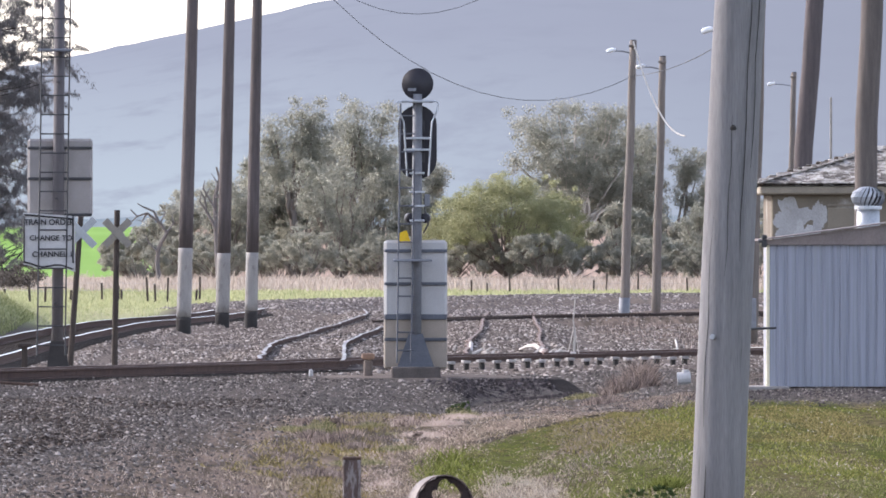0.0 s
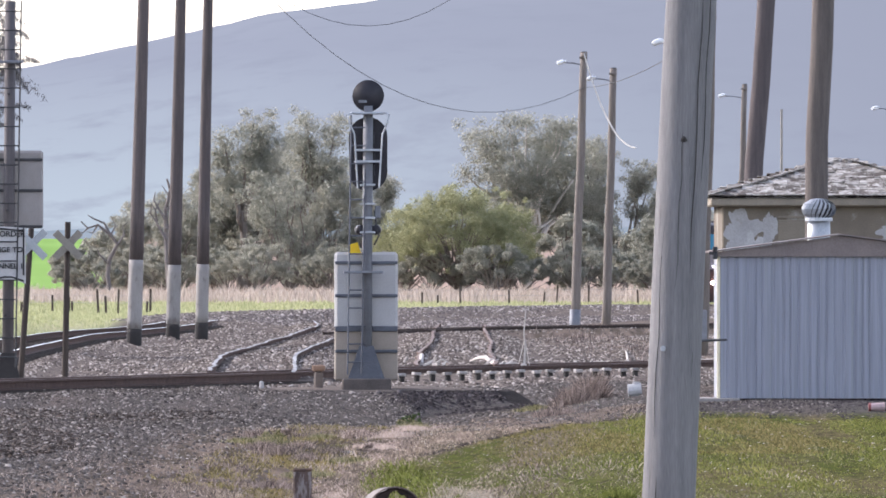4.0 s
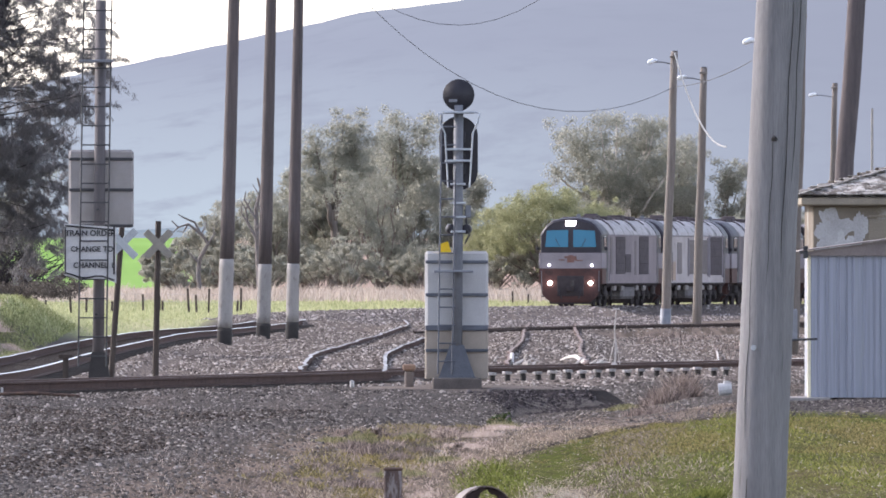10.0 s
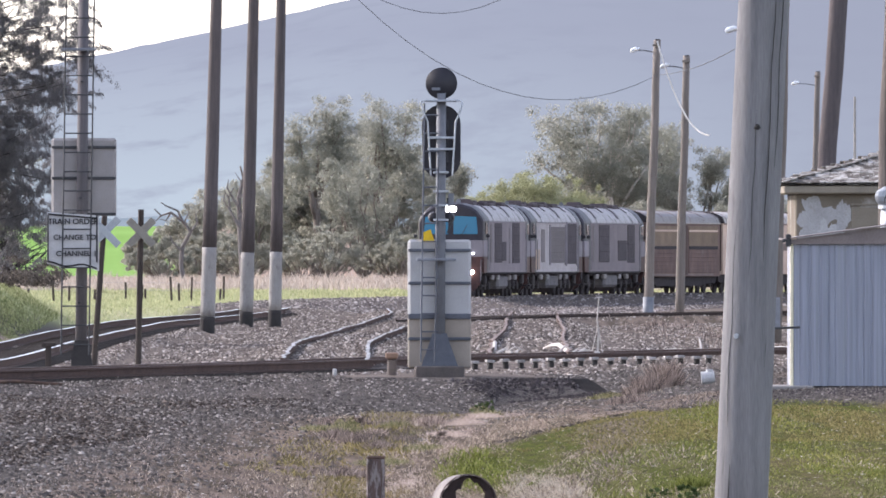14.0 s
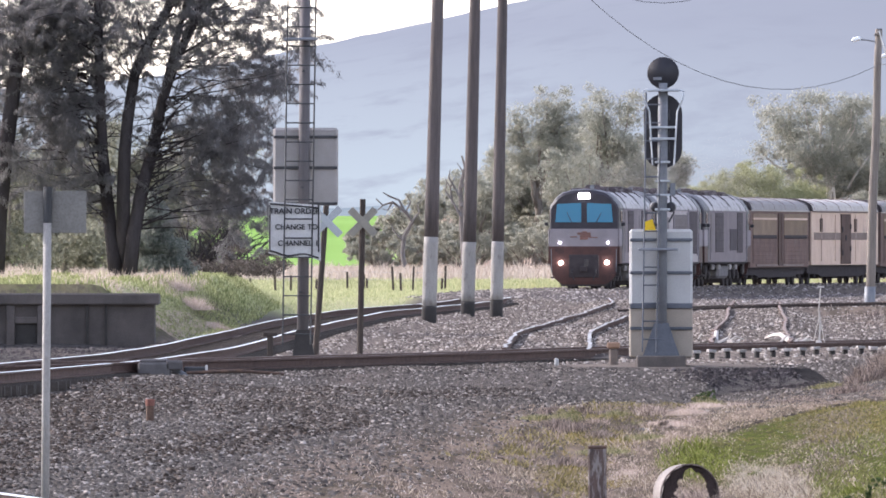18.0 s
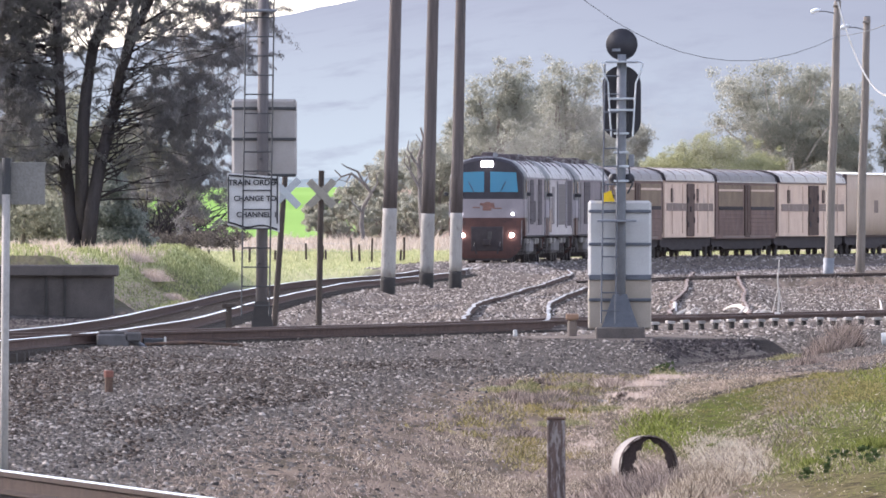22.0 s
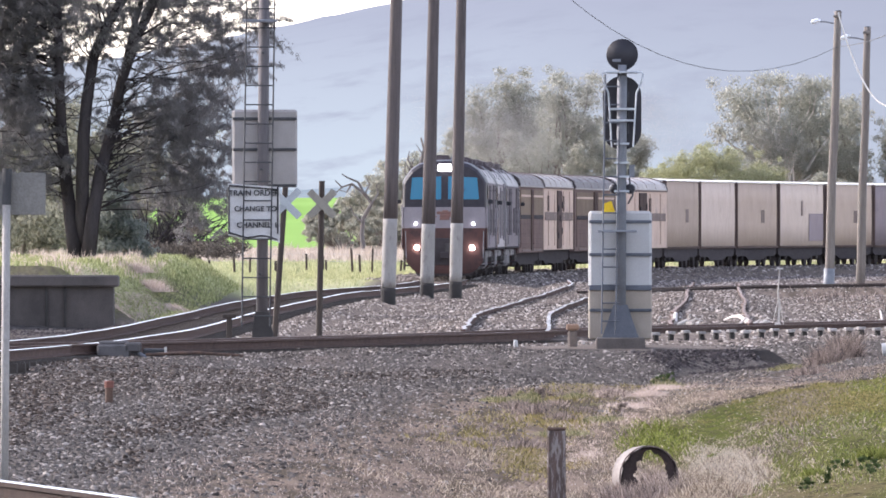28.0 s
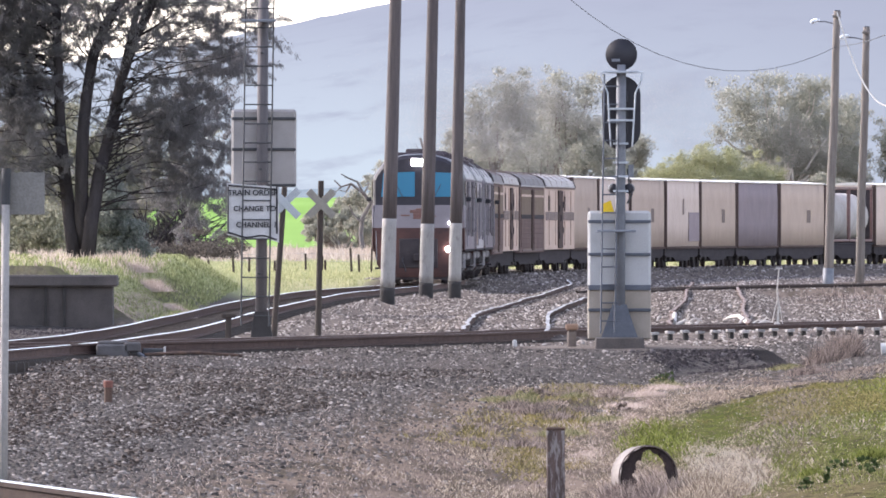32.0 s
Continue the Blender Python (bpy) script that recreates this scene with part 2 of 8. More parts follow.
yard_stone = island_stuff("pale_yard_stone", (0.05, 0.042, 0.037), (0.50, 0.445, 0.395), mid=(0.175, 0.148, 0.13), rough=0.95, mid_at=0.66)
green_blade = island_stuff("green_grass", (0.042, 0.051, 0.013), (0.26, 0.272, 0.085), mid=(0.115, 0.133, 0.030), glow_through=0.4)
ditch_blade = island_stuff("ditch_weed", (0.06, 0.052, 0.02), (0.37, 0.31, 0.15), mid=(0.165, 0.138, 0.052), glow_through=0.35)
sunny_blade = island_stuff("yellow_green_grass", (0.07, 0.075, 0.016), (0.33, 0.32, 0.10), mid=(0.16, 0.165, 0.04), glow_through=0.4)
ochre_blade = island_stuff("ochre_weed", (0.09, 0.066, 0.02), (0.44, 0.34, 0.14), mid=(0.21, 0.16, 0.055), glow_through=0.35)
olive_blade = island_stuff("olive_grass", (0.06, 0.06, 0.028), (0.40, 0.36, 0.22), mid=(0.17, 0.162, 0.08), glow_through=0.35)
straw_blade = island_stuff("dry_straw_grass", (0.06, 0.046, 0.036), (0.66, 0.55, 0.43), mid=(0.245, 0.192, 0.143), glow_through=0.3)
pink_blade = island_stuff("dry_pink_grass", (0.06, 0.045, 0.04), (0.66, 0.54, 0.46), mid=(0.25, 0.195, 0.165), glow_through=0.3)
dark_weed = island_stuff("dark_green_weed", (0.02, 0.032, 0.012), (0.11, 0.15, 0.06), glow_through=0.3)
brown_weed = island_stuff("dead_brown_weed", (0.05, 0.038, 0.034), (0.46, 0.375, 0.325), mid=(0.165, 0.13, 0.115), glow_through=0.3)
field_blade = island_stuff("ripe_field_grass", (0.31, 0.262, 0.215), (0.50, 0.43, 0.365), glow_through=0.45)
pale_blade = island_stuff("bleached_field_grass", (0.36, 0.285, 0.24), (0.58, 0.48, 0.42), mid=(0.46, 0.37, 0.315), glow_through=0.45)


# ---- mesh tools ----
class Shape:
    """Collects points and faces for one mesh."""

    def __init__(self):
        self.v, self.f, self.mi, self.now = [], [], [], 0

    def add(self, pts, faces, m=None):
        k = len(self.v)
        self.v += [tuple(m @ Vector(p)) for p in pts] if m is not None else [tuple(p) for p in pts]
        self.f += [tuple(i + k for i in f) for f in faces]
        self.mi += [self.now] * len(faces)
        return self

    def box(self, cx, cy, cz, sx, sy, sz, c=0.0, m=None):
        """A box about a centre; c chamfers its edges."""
        hx, hy, hz = sx / 2, sy / 2, sz / 2
        c = min(c, hx * 0.9, hy * 0.9, hz * 0.9)
        if c <= 0:
            pts = [(cx + a * hx, cy + b * hy, cz + d * hz) for a in (-1, 1) for b in (-1, 1) for d in (-1, 1)]
            return self.add(pts, [(0, 1, 3, 2), (4, 6, 7, 5), (0, 4, 5, 1), (2, 3, 7, 6), (0, 2, 6, 4), (1, 5, 7, 3)], m)
        pts, idx = [], {}
        for a in (-1, 1):
            for b in (-1, 1):
                for d in (-1, 1):
                    for k in range(3):
                        q = [hx - c, hy - c, hz - c]
                        q[k] += c
                        idx[a, b, d, k] = len(pts)
                        pts.append((cx + a * q[0], cy + b * q[1], cz + d * q[2]))
        fs = []
        for s in (-1, 1):
            fs.append([idx[s, b, d, 0] for b, d in ((-1, -1), (1, -1), (1, 1), (-1, 1))][::s])
            fs.append([idx[a, s, d, 1] for a, d in ((-1, -1), (1, -1), (1, 1), (-1, 1))][::-s])
            fs.append([idx[a, b, s, 2] for a, b in ((-1, -1), (1, -1), (1, 1), (-1, 1))][::s])
        for a in (-1, 1):
            for b in (-1, 1):
                fs.append([idx[a, b, -1, 0], idx[a, b, -1, 1], idx[a, b, 1, 1], idx[a, b, 1, 0]][:: a * b])
                fs.append([idx[a, -1, b, 0], idx[a, 1, b, 0], idx[a, 1, b, 2], idx[a, -1, b, 2]][:: a * b])
                fs.append([idx[-1, a, b, 1], idx[-1, a, b, 2], idx[1, a, b, 2], idx[1, a, b, 1]][:: a * b])
                for d in (-1, 1):
                    fs.append([idx[a, b, d, 0], idx[a, b, d, 1], idx[a, b, d, 2]][:: a * b * d])
        return self.add(pts, fs, m)

    def tube(self, pts, radii, n=8, cap=True):
        """A round tapered tube through points."""
        pts = [Vector(p) for p in pts]
        if isinstance(radii, (int, float)):
            radii = [radii] * len(pts)
        vs, fs = [], []
        for i, p in enumerate(pts):
            d = (pts[min(i + 1, len(pts) - 1)] - pts[max(i - 1, 0)]).normalized()
            u = d.cross(Vector((0, 1, 0)) if abs(d.y) < 0.9 else Vector((1, 0, 0))).normalized()
            w = d.cross(u)
            for k in range(n):
                a = 2 * math.pi * k / n
                vs.append(p + (u * math.cos(a) + w * math.sin(a)) * radii[i])
        for i in range(len(pts) - 1):
            for k in range(n):
                q = (k + 1) % n
                fs.append((i * n + k, i * n + q, (i + 1) * n + q, (i + 1) * n + k))
        if cap:
            fs.append(tuple(range(n))[::-1])
            fs.append(tuple((len(pts) - 1) * n + k for k in range(n)))
        return self.add(vs, fs)

    def loft(self, sections, cap=True):
        n = len(sections[0])
        vs = [p for s in sections for p in s]
        fs = []
        for i in range(len(sections) - 1):
            for k in range(n):
                q = (k + 1) % n
                fs.append((i * n + k, i * n + q, (i + 1) * n + q, (i + 1) * n + k))
        if cap:
            fs.append(tuple(range(n))[::-1])
            fs.append(tuple((len(sections) - 1) * n + k for k in range(n)))
        return self.add(vs, fs)

    def mesh(self, name, *mats, smooth=False):
        me = bpy.data.meshes.new(name)
        me.from_pydata(self.v, [], self.f)
        for q in mats:
            me.materials.append(q)
        me.polygons.foreach_set("material_index", [min(i, max(len(mats) - 1, 0)) for i in self.mi])
        bm = bmesh.new()
        bm.from_mesh(me)
        bmesh.ops.recalc_face_normals(bm, faces=bm.faces)
        bm.to_mesh(me)
        bm.free()
        me.polygons.foreach_set("use_smooth", [smooth] * len(me.polygons))
        return me


def part(name, shape, material, parent, label="", smooth=False, at=None):
    me = shape if isinstance(shape, bpy.types.Mesh) else shape.mesh(name, *(material if isinstance(material, (list, tuple)) else [material]), smooth=smooth)
    ob = new(name, me)
    ob.parent = parent
    if at is not None:
        ob.matrix_basis = at
    return tagged(ob, label)


def thing(name, at, label, category, group="", kind="", shape=None, material=None, smooth=False):
    ob = new(name, shape.mesh(name, *(material if isinstance(material, (list, tuple)) else [material]), smooth=smooth) if shape else None)
    ob.matrix_basis = at
    return tagged(ob, label, category, group, kind)


def scatter(name, tpl_v, tpl_f, pos, rot, scl, material, parent=None, lean=None):
    """Many small copies of a template joined into one mesh: rot about z, scl per copy and axis, lean tips them over."""
    tv, n = np.array(tpl_v, float), len(pos)
    c, s = np.cos(rot)[:, None], np.sin(rot)[:, None]
    v = tv[None, :, :] * scl[:, None, :]
    if lean is not None:
        v[:, :, 0] += v[:, :, 2] * lean[:, None]
    x, y = v[:, :, 0] * c - v[:, :, 1] * s, v[:, :, 0] * s + v[:, :, 1] * c
    v = np.stack([x, y, v[:, :, 2]], 2) + pos[:, None, :]
    me = bpy.data.meshes.new(name)
    k = len(tv)
    sizes = np.array([len(f) for f in tpl_f])
    flat = np.concatenate([np.array(f) for f in tpl_f])
    loops = (flat[None, :] + (np.arange(n) * k)[:, None]).ravel()
    me.vertices.add(n * k)
    me.vertices.foreach_set("co", v.astype(np.float32).ravel())
    me.loops.add(len(loops))
    me.loops.foreach_set("vertex_index", loops.astype(np.int32))
    tot = np.tile(sizes, n)
    me.polygons.add(len(tot))
    me.polygons.foreach_set("loop_start", np.concatenate([[0], np.cumsum(tot)[:-1]]).astype(np.int32))
    me.update(calc_edges=True)
    me.validate()
    me.materials.append(material)
    ob = new(name, me)
    if parent:
        ob.parent = parent
    return ob


rng = np.random.default_rng(7)
STONE_V = [(-0.5, -0.35, 0.0), (0.45, -0.5, 0.05), (0.55, 0.4, 0.0), (-0.4, 0.5, 0.05), (-0.3, -0.25, 0.75), (0.3, -0.35, 0.6), (0.25, 0.3, 0.95), (-0.35, 0.25, 0.55)]
STONE_F = [(0, 1, 5, 4), (1, 2, 6, 5), (2, 3, 7, 6), (3, 0, 4, 7), (4, 5, 6, 7)]
CHIP_V = [(-0.5, -0.4, 0.0), (0.55, -0.3, 0.0), (0.0, 0.5, 0.0), (-0.22, -0.05, 0.8), (0.2, 0.0, 0.7)]
CHIP_F = [(0, 1, 4, 3), (1, 2, 4), (2, 0, 3), (2, 3, 4)]
BLADE_V = [(-0.5, 0, 0), (0.5, 0, 0), (0.30, 0.12, 0.6), (-0.25, 0.12, 0.6), (0.05, 0.4, 1.0)]
BLADE_F = [(0, 1, 2, 3), (3, 2, 4)]

# ---- plan of the lines ----
def curve(points, step=1.0, smooth=9):
    """A smooth plan line through (x, y) points, as an array of points about step metres apart."""
    p = np.array(points, float)
    s = np.concatenate([[0], np.cumsum(np.hypot(*np.diff(p, axis=0).T))])
    q = np.arange(0, s[-1], step)
    out = np.stack([np.interp(q, s, p[:, 0]), np.interp(q, s, p[:, 1])], 1)
    for _ in range(3):
        w = np.pad(out, ((smooth, smooth), (0, 0)), mode="reflect", reflect_type="odd")
        out = np.stack([np.convolve(w[:, k], np.ones(2 * smooth + 1) / (2 * smooth + 1), "valid") for k in (0, 1)], 1)
    return out


bend = [(21.05, 778.3)]
for k in range(1, 36):
    a = radians(12.0 + k * 1.13)
    bend.append((bend[-1][0] + 20 * math.sin(a), bend[-1][1] + 20 * math.cos(a)))
MAIN = curve([(-14, 150), (-10, 190), (-7.5, 225), (-6.2, 247), (-5.4, 269), (-5.05, 290), (-4.85, 321), (-4.65, 348), (-4.4, 375), (-3.35, 445), (-2.35, 468), (-1.35, 490), (-0.67, 509), (-0.32, 530), (0.04, 550.6), (1.10, 602.6), (3.14, 644), (5.65, 675.4), (11.95, 727), (15.27, 747.5)] + bend)
CROSSING = curve([(16, 327), (13, 318), (8.5, 305), (3.9, 290), (0.15, 271), (-2.4, 259.5), (-4.5, 250), (-7, 241), (-11, 228)], smooth=6)
SIDING = curve([(1.1, 276), (1.5, 337), (2.4, 378), (4.4, 475), (5.0, 517), (5.1, 550)])
LOOP = curve([(4.6, 452), (6.0, 468), (9.0, 488), (14.0, 509), (21.0, 533), (29.0, 557), (38.0, 582)], smooth=6)
SPUR = curve([(5.0, 296), (6.0, 356), (6.9, 400), (8.1, 475), (9.0, 520)], smooth=6)
NEAR = curve([(3.6, 61), (-3.9, 112), (-9.8, 152)], smooth=2)


def step01(a, b, t):
    k = np.clip((t - a) / (b - a), 0, 1)
    return k * k * (3 - 2 * k)


def land(x, y):
    """Height of the ground."""
    x, y = np.asarray(x, float), np.asarray(y, float)
    z = -0.32 - 0.2 * step01(530, 640, y) + 2.0 * step01(1400, 1760, y) + 5.6 * step01(1620, 2750, y)
    z = z - 0.48 * np.exp(-(((x - 1.3) / 2.1) ** 2)) * step01(222, 165, y) * step01(40, 90, y)
    z = z + 0.18 * step01(3, 6, x) * step01(150, 205, y) * step01(330, 270, y)
    z = z + 0.15 * step01(5.2, 6.4, x) * step01(203, 210, y) * step01(270, 250, y)
    z = z - 0.16 * step01(0.0, 2.5, x) * step01(8, 6, x) * step01(205, 228, y) * step01(262, 250, y)
    mound = -0.12 - 1.3 * np.maximum(0, x - 4.75 - 0.1 * np.sin(y * 1.7)) - (0.026 + 0.10 * step01(3.2, 4.2, x)) * np.maximum(0, 245.5 - y) - 0.02 * np.maximum(0, 1.0 - x) - 0.2 * np.maximum(0, y - 257)
    z = np.maximum(z, np.where(y < 275, mound, -9))
    bank = np.minimum(1.0, -0.3 + (-6.25 + 0.007 * np.clip(y - 331, 0, 110) - x) * 0.70) * step01(330.8, 331.6, y) * step01(560, 440, y) - 1.0 * (1 - step01(330.8, 331.6, y))
    z = np.maximum(z, bank)
    xc = np.interp(y, MAIN[:, 1], MAIN[:, 0])
    z = z - 0.42 * step01(515, 590, y) * step01(900, 800, y) * step01(1.5, 4.0, x - xc)
    bed = -0.21 - 0.45 * np.maximum(0, np.abs(x - xc) - 1.9)
    z = np.maximum(z, np.where((y > 250) & (y < 1400), bed, -9))
    for line, lo, hi in ((SIDING, 276, 560), (SPUR, 297, 519), (CROSSING, 229, 326), (LOOP, 452, 581)):
        o = line[np.argsort(line[:, 1])]
        tilt = 0.28 if line is CROSSING else 0.95 if line is LOOP else 1.0
        low = -0.2 + (0.09 * step01(1.5, 3.0, x) * step01(2.5, 6.5, y - 277.5 - 3.0 * (x - 3.72)) if line is CROSSING else 0.12 if line is LOOP else 0.10) - 0.3 * np.maximum(0, np.abs(x - np.interp(y, o[:, 1], o[:, 0])) * tilt - 1.1)
        z = np.maximum(z, np.where((y > lo) & (y < hi), low, -9))
    return z


def bumps(x, y):
    """Small unevenness of the yard."""
    return np.array([0.022 * noise.noise((a * 0.8, b * 0.07, 0)) + 0.012 * noise.noise((a * 2.3, b * 0.25, 3)) for a, b in zip(np.ravel(x).tolist(), np.ravel(y).tolist())])


def grass_edge(y):
    return np.interp(y, [60, 180, 192.75, 197, 198.75, 200.25, 202.5, 203.5, 230], [4.4, 2.0, 3.04, 3.49, 3.95, 4.41, 4.82, 5.42, 10.0])


def gravel_edge(y):
    return np.interp(y, [60, 130, 175, 210, 235, 250], [-2.9, -2.3, -1.5, 0.1, 4.7, 6.5])


def spread(lo, hi, n, grow):
    k = np.linspace(0, 1, n)
    return lo + (hi - lo) * k ** grow


# ---- the ground, one sheet to the horizon ----
gx = np.concatenate([-spread(60, 3200, 14, 2.2)[::-1], np.arange(-57, -16, 3.0), np.arange(-16, 16.01, 0.32), np.arange(18, 57.1, 3.0), spread(60, 3200, 14, 2.2)])
gy = np.concatenate([[-900, -300, -60, 10, 50, 80], np.arange(96, 345, 1.6), np.arange(346, 560, 3.0), np.arange(560, 900, 10), np.arange(900, 1800, 30), np.arange(1800, 4960, 140)])
X, Y = np.meshgrid(gx, gy)
Z = land(X, Y)
for j in range(Z.shape[0]):
    for i in range(Z.shape[1]):
        if abs(X[j, i]) < 17 and Y[j, i] < 560:
            Z[j, i] += bumps(X[j, i], Y[j, i])[0]
me = bpy.data.meshes.new("ground")
nx, ny = len(gx), len(gy)
me.from_pydata(np.stack([X.ravel(), Y.ravel(), Z.ravel()], 1).tolist(), [], [(j * nx + i, j * nx + i + 1, (j + 1) * nx + i + 1, (j + 1) * nx + i) for j in range(ny - 1) for i in range(nx - 1)])
xf, yf = X.ravel(), Y.ravel()
lawn = step01(-0.35, 0.35, xf - grass_edge(yf)) * step01(207, 204, yf) + step01(-6.0, -7.0, xf) * step01(331, 334, yf) * step01(600, 540, yf)
dry = 0.3 * step01(560, 620, yf) * step01(3, 5, xf - np.interp(yf, MAIN[:, 1], MAIN[:, 0])) + step01(-0.9, 0.9, xf - gravel_edge(yf)) * step01(246, 236, yf) * (1 - step01(4.6, 5.6, xf) * step01(202, 206, yf)) + 0.8 * step01(9, 11, xf) * step01(300, 330, yf) * step01(620, 560, yf)
nearside = xf - np.interp(yf, MAIN[:, 1], MAIN[:, 0])
field = np.maximum(step01(400, 430, yf) * step01(-2.0, -3.0, nearside) + step01(332, 336, yf) * step01(-6.6, -7.4, xf), step01(545, 600, yf) * np.maximum(step01(-2.2, -4.0, nearside), step01(10, 16, nearside) * step01(700, 760, yf)))
pink = step01(830, 880, yf) * step01(1480, 1400, yf)
crop = step01(1420, 1500, yf) * step01(-0.0046, -0.0060, xf / np.maximum(yf, 1))
plain = step01(1420, 1500, yf) * (1 - crop)
yard = step01(258, 268, yf) * step01(860, 800, yf) * step01(-2.6, -1.2, nearside)
for nm, val in (("yard", yard), ("lawn", lawn), ("dry", dry), ("field", field), ("pink", np.maximum(pink, plain)), ("crop", crop)):
    me.attributes.new(nm, "FLOAT", "POINT").data.foreach_set("value", np.clip(val, 0, 1).astype(np.float32))
me.polygons.foreach_set("use_smooth", [True] * len(me.polygons))

gm, n, l, p = tree_of("yard_ground")
p.inputs["Roughness"].default_value, p.inputs["Specular IOR Level"].default_value = 1.0, 0.0
co = n.new("ShaderNodeTexCoord")


def ground_mix(base, fac, top):
    q = n.new("ShaderNodeMix")
    q.data_type = "RGBA"
    l.new(fac, q.inputs[0])
    for k, v in ((6, base), (7, top)):
        if isinstance(v, tuple):
            q.inputs[k].default_value = (*v, 1)
        else:
            l.new(v, q.inputs[k])
    return q.outputs[2]


def ground_noise(sc, lo=0.35, hi=0.65, stretch=(1, 1, 1)):
    mp = n.new("ShaderNodeMapping")
    mp.inputs["Scale"].default_value = stretch
    l.new(co.outputs["Object"], mp.inputs["Vector"])
    t = n.new("ShaderNodeTexNoise")
    t.inputs["Scale"].default_value, t.inputs["Detail"].default_value = sc, 5
    l.new(mp.outputs[0], t.inputs["Vector"])
    r = n.new("ShaderNodeMapRange")
    r.inputs[1].default_value, r.inputs[2].default_value = lo, hi
    l.new(t.outputs[0], r.inputs[0])
    return r.outputs[0]


def attr(nm):
    a = n.new("ShaderNodeAttribute")
    a.attribute_name = nm
    return a.outputs["Fac"]


col = ground_mix((0.066, 0.06, 0.056), ground_noise(7), (0.118, 0.107, 0.10))
col = ground_mix(col, ground_noise(0.8, 0.5, 0.75, (1, 0.05, 1)), (0.145, 0.12, 0.105))
yardc = ground_mix((0.115, 0.097, 0.085), ground_noise(5, 0.35, 0.65, (1, 0.5, 1)), (0.205, 0.172, 0.15))
col = ground_mix(col, attr("yard"), yardc)
dryc = ground_mix((0.20, 0.155, 0.125), ground_noise(3.2, 0.4, 0.6, (1, 0.06, 1)), (0.095, 0.078, 0.06))
col = ground_mix(col, attr("dry"), dryc)
lawnc = ground_mix((0.082, 0.096, 0.026), ground_noise(1.2, 0.42, 0.58, (1, 0.05, 1)), (0.135, 0.115, 0.06))
lawnc = ground_mix(lawnc, ground_noise(9, 0.45, 0.62, (1, 0.3, 1)), (0.05, 0.042, 0.028))
col = ground_mix(col, attr("lawn"), lawnc)
fieldc = ground_mix((0.30, 0.31, 0.165), ground_noise(0.05, 0.3, 0.7, (1, 0.4, 1)), (0.40, 0.375, 0.235))
col = ground_mix(col, attr("field"), fieldc)
col = ground_mix(col, attr("pink"), (0.36, 0.27, 0.215))
cropc = ground_mix((0.19, 0.315, 0.085), ground_noise(0.01, 0.3, 0.7, (1, 0.4, 1)), (0.235, 0.37, 0.11))
col = ground_mix(col, attr("crop"), cropc)
l.new(col, p.inputs["Base Color"])
bp = n.new("ShaderNodeBump")
bp.inputs["Strength"].default_value, bp.inputs["Distance"].default_value = 0.6, 0.05
l.new(ground_noise(18), bp.inputs["Height"])
l.new(bp.outputs[0], p.inputs["Normal"])
me.materials.append(gm)
ground = tagged(new("ground", me), "gravelly railway yard running out into green paddocks", "ground", kind="structure")

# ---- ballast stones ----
def view_wedge(x, y):
    """The wedge of ground that the panning camera takes in; stones and grass are kept to it."""
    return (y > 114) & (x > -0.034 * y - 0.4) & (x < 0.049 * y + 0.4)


def stones(name, count, box, keep, size, label, material=None, free=False):
    x = rng.uniform(box[0], box[1], count)
    y = rng.uniform(box[2], box[3], count)
    ok = keep(x, y) & view_wedge(x, y)
    if not free:  # the bare mound and its cut end
        ok &= ((x - 2.8) / 2.1) ** 2 + ((y - 250.5) / 5.6) ** 2 > rng.uniform(0.55, 1.1, count)
        ok &= ~((x > 3.4) & (x < 5.25) & (y > 243.0) & (y < 247.5 + rng.uniform(-0.5, 0.5, count)))
    x, y = x[ok], y[ok]
    z = land(x, y) - 0.008 + (bumps(x, y) if box[3] < 300 else 0.0)
    k = len(x)
    s = rng.uniform(size[0], size[1], k) * rng.choice([0.7, 1.0, 1.0, 1.35], k)
    sc = np.stack([s * rng.uniform(0.9, 2.0, k), s * rng.uniform(0.8, 1.5, k), s * rng.uniform(0.4, 0.95, k)], 1)
    ob = scatter(name, CHIP_V if box[2] > 185 else STONE_V, CHIP_F if box[2] > 185 else STONE_F, np.stack([x, y, z], 1), rng.uniform(0, 6.28, k), sc, material or stone_mat, lean=rng.uniform(-0.5, 0.5, k))
    return tagged(ob, label, "gravel", kind="stuff")


for nm, cnt, y0, y1 in (("ballast_gravel", 125000, 104, 190), ("ballast_gravel", 110000, 190, 260.9)):
    stones(nm, cnt, (-9, 6, y0, y1), lambda x, y: np.where(rng.uniform(0, 1, len(x)) < 0.3, rng.uniform(0.0, 2.6, len(x)), rng.uniform(-1.3, 1.3, len(x))) > (x - gravel_edge(y)), (0.016, 0.034) if y0 < 150 else (0.02, 0.045), "grey crushed-stone ballast spread before the tracks")
stones("yard_gravel", 115000, (-6, 17, 262, 560), lambda x, y: x > np.interp(y, MAIN[:, 1], MAIN[:, 0]) - 1.9, (0.028, 0.06), "grey crushed-stone ballast between the yard tracks", yard_stone)


stones("line_gravel", 110000, (-4, 40, 555, 790), lambda x, y: np.abs(x - np.interp(y, MAIN[:, 1], MAIN[:, 0]) - 5.0) < 8.0, (0.05, 0.10), "crushed-stone ballast along the main line", line_stone)


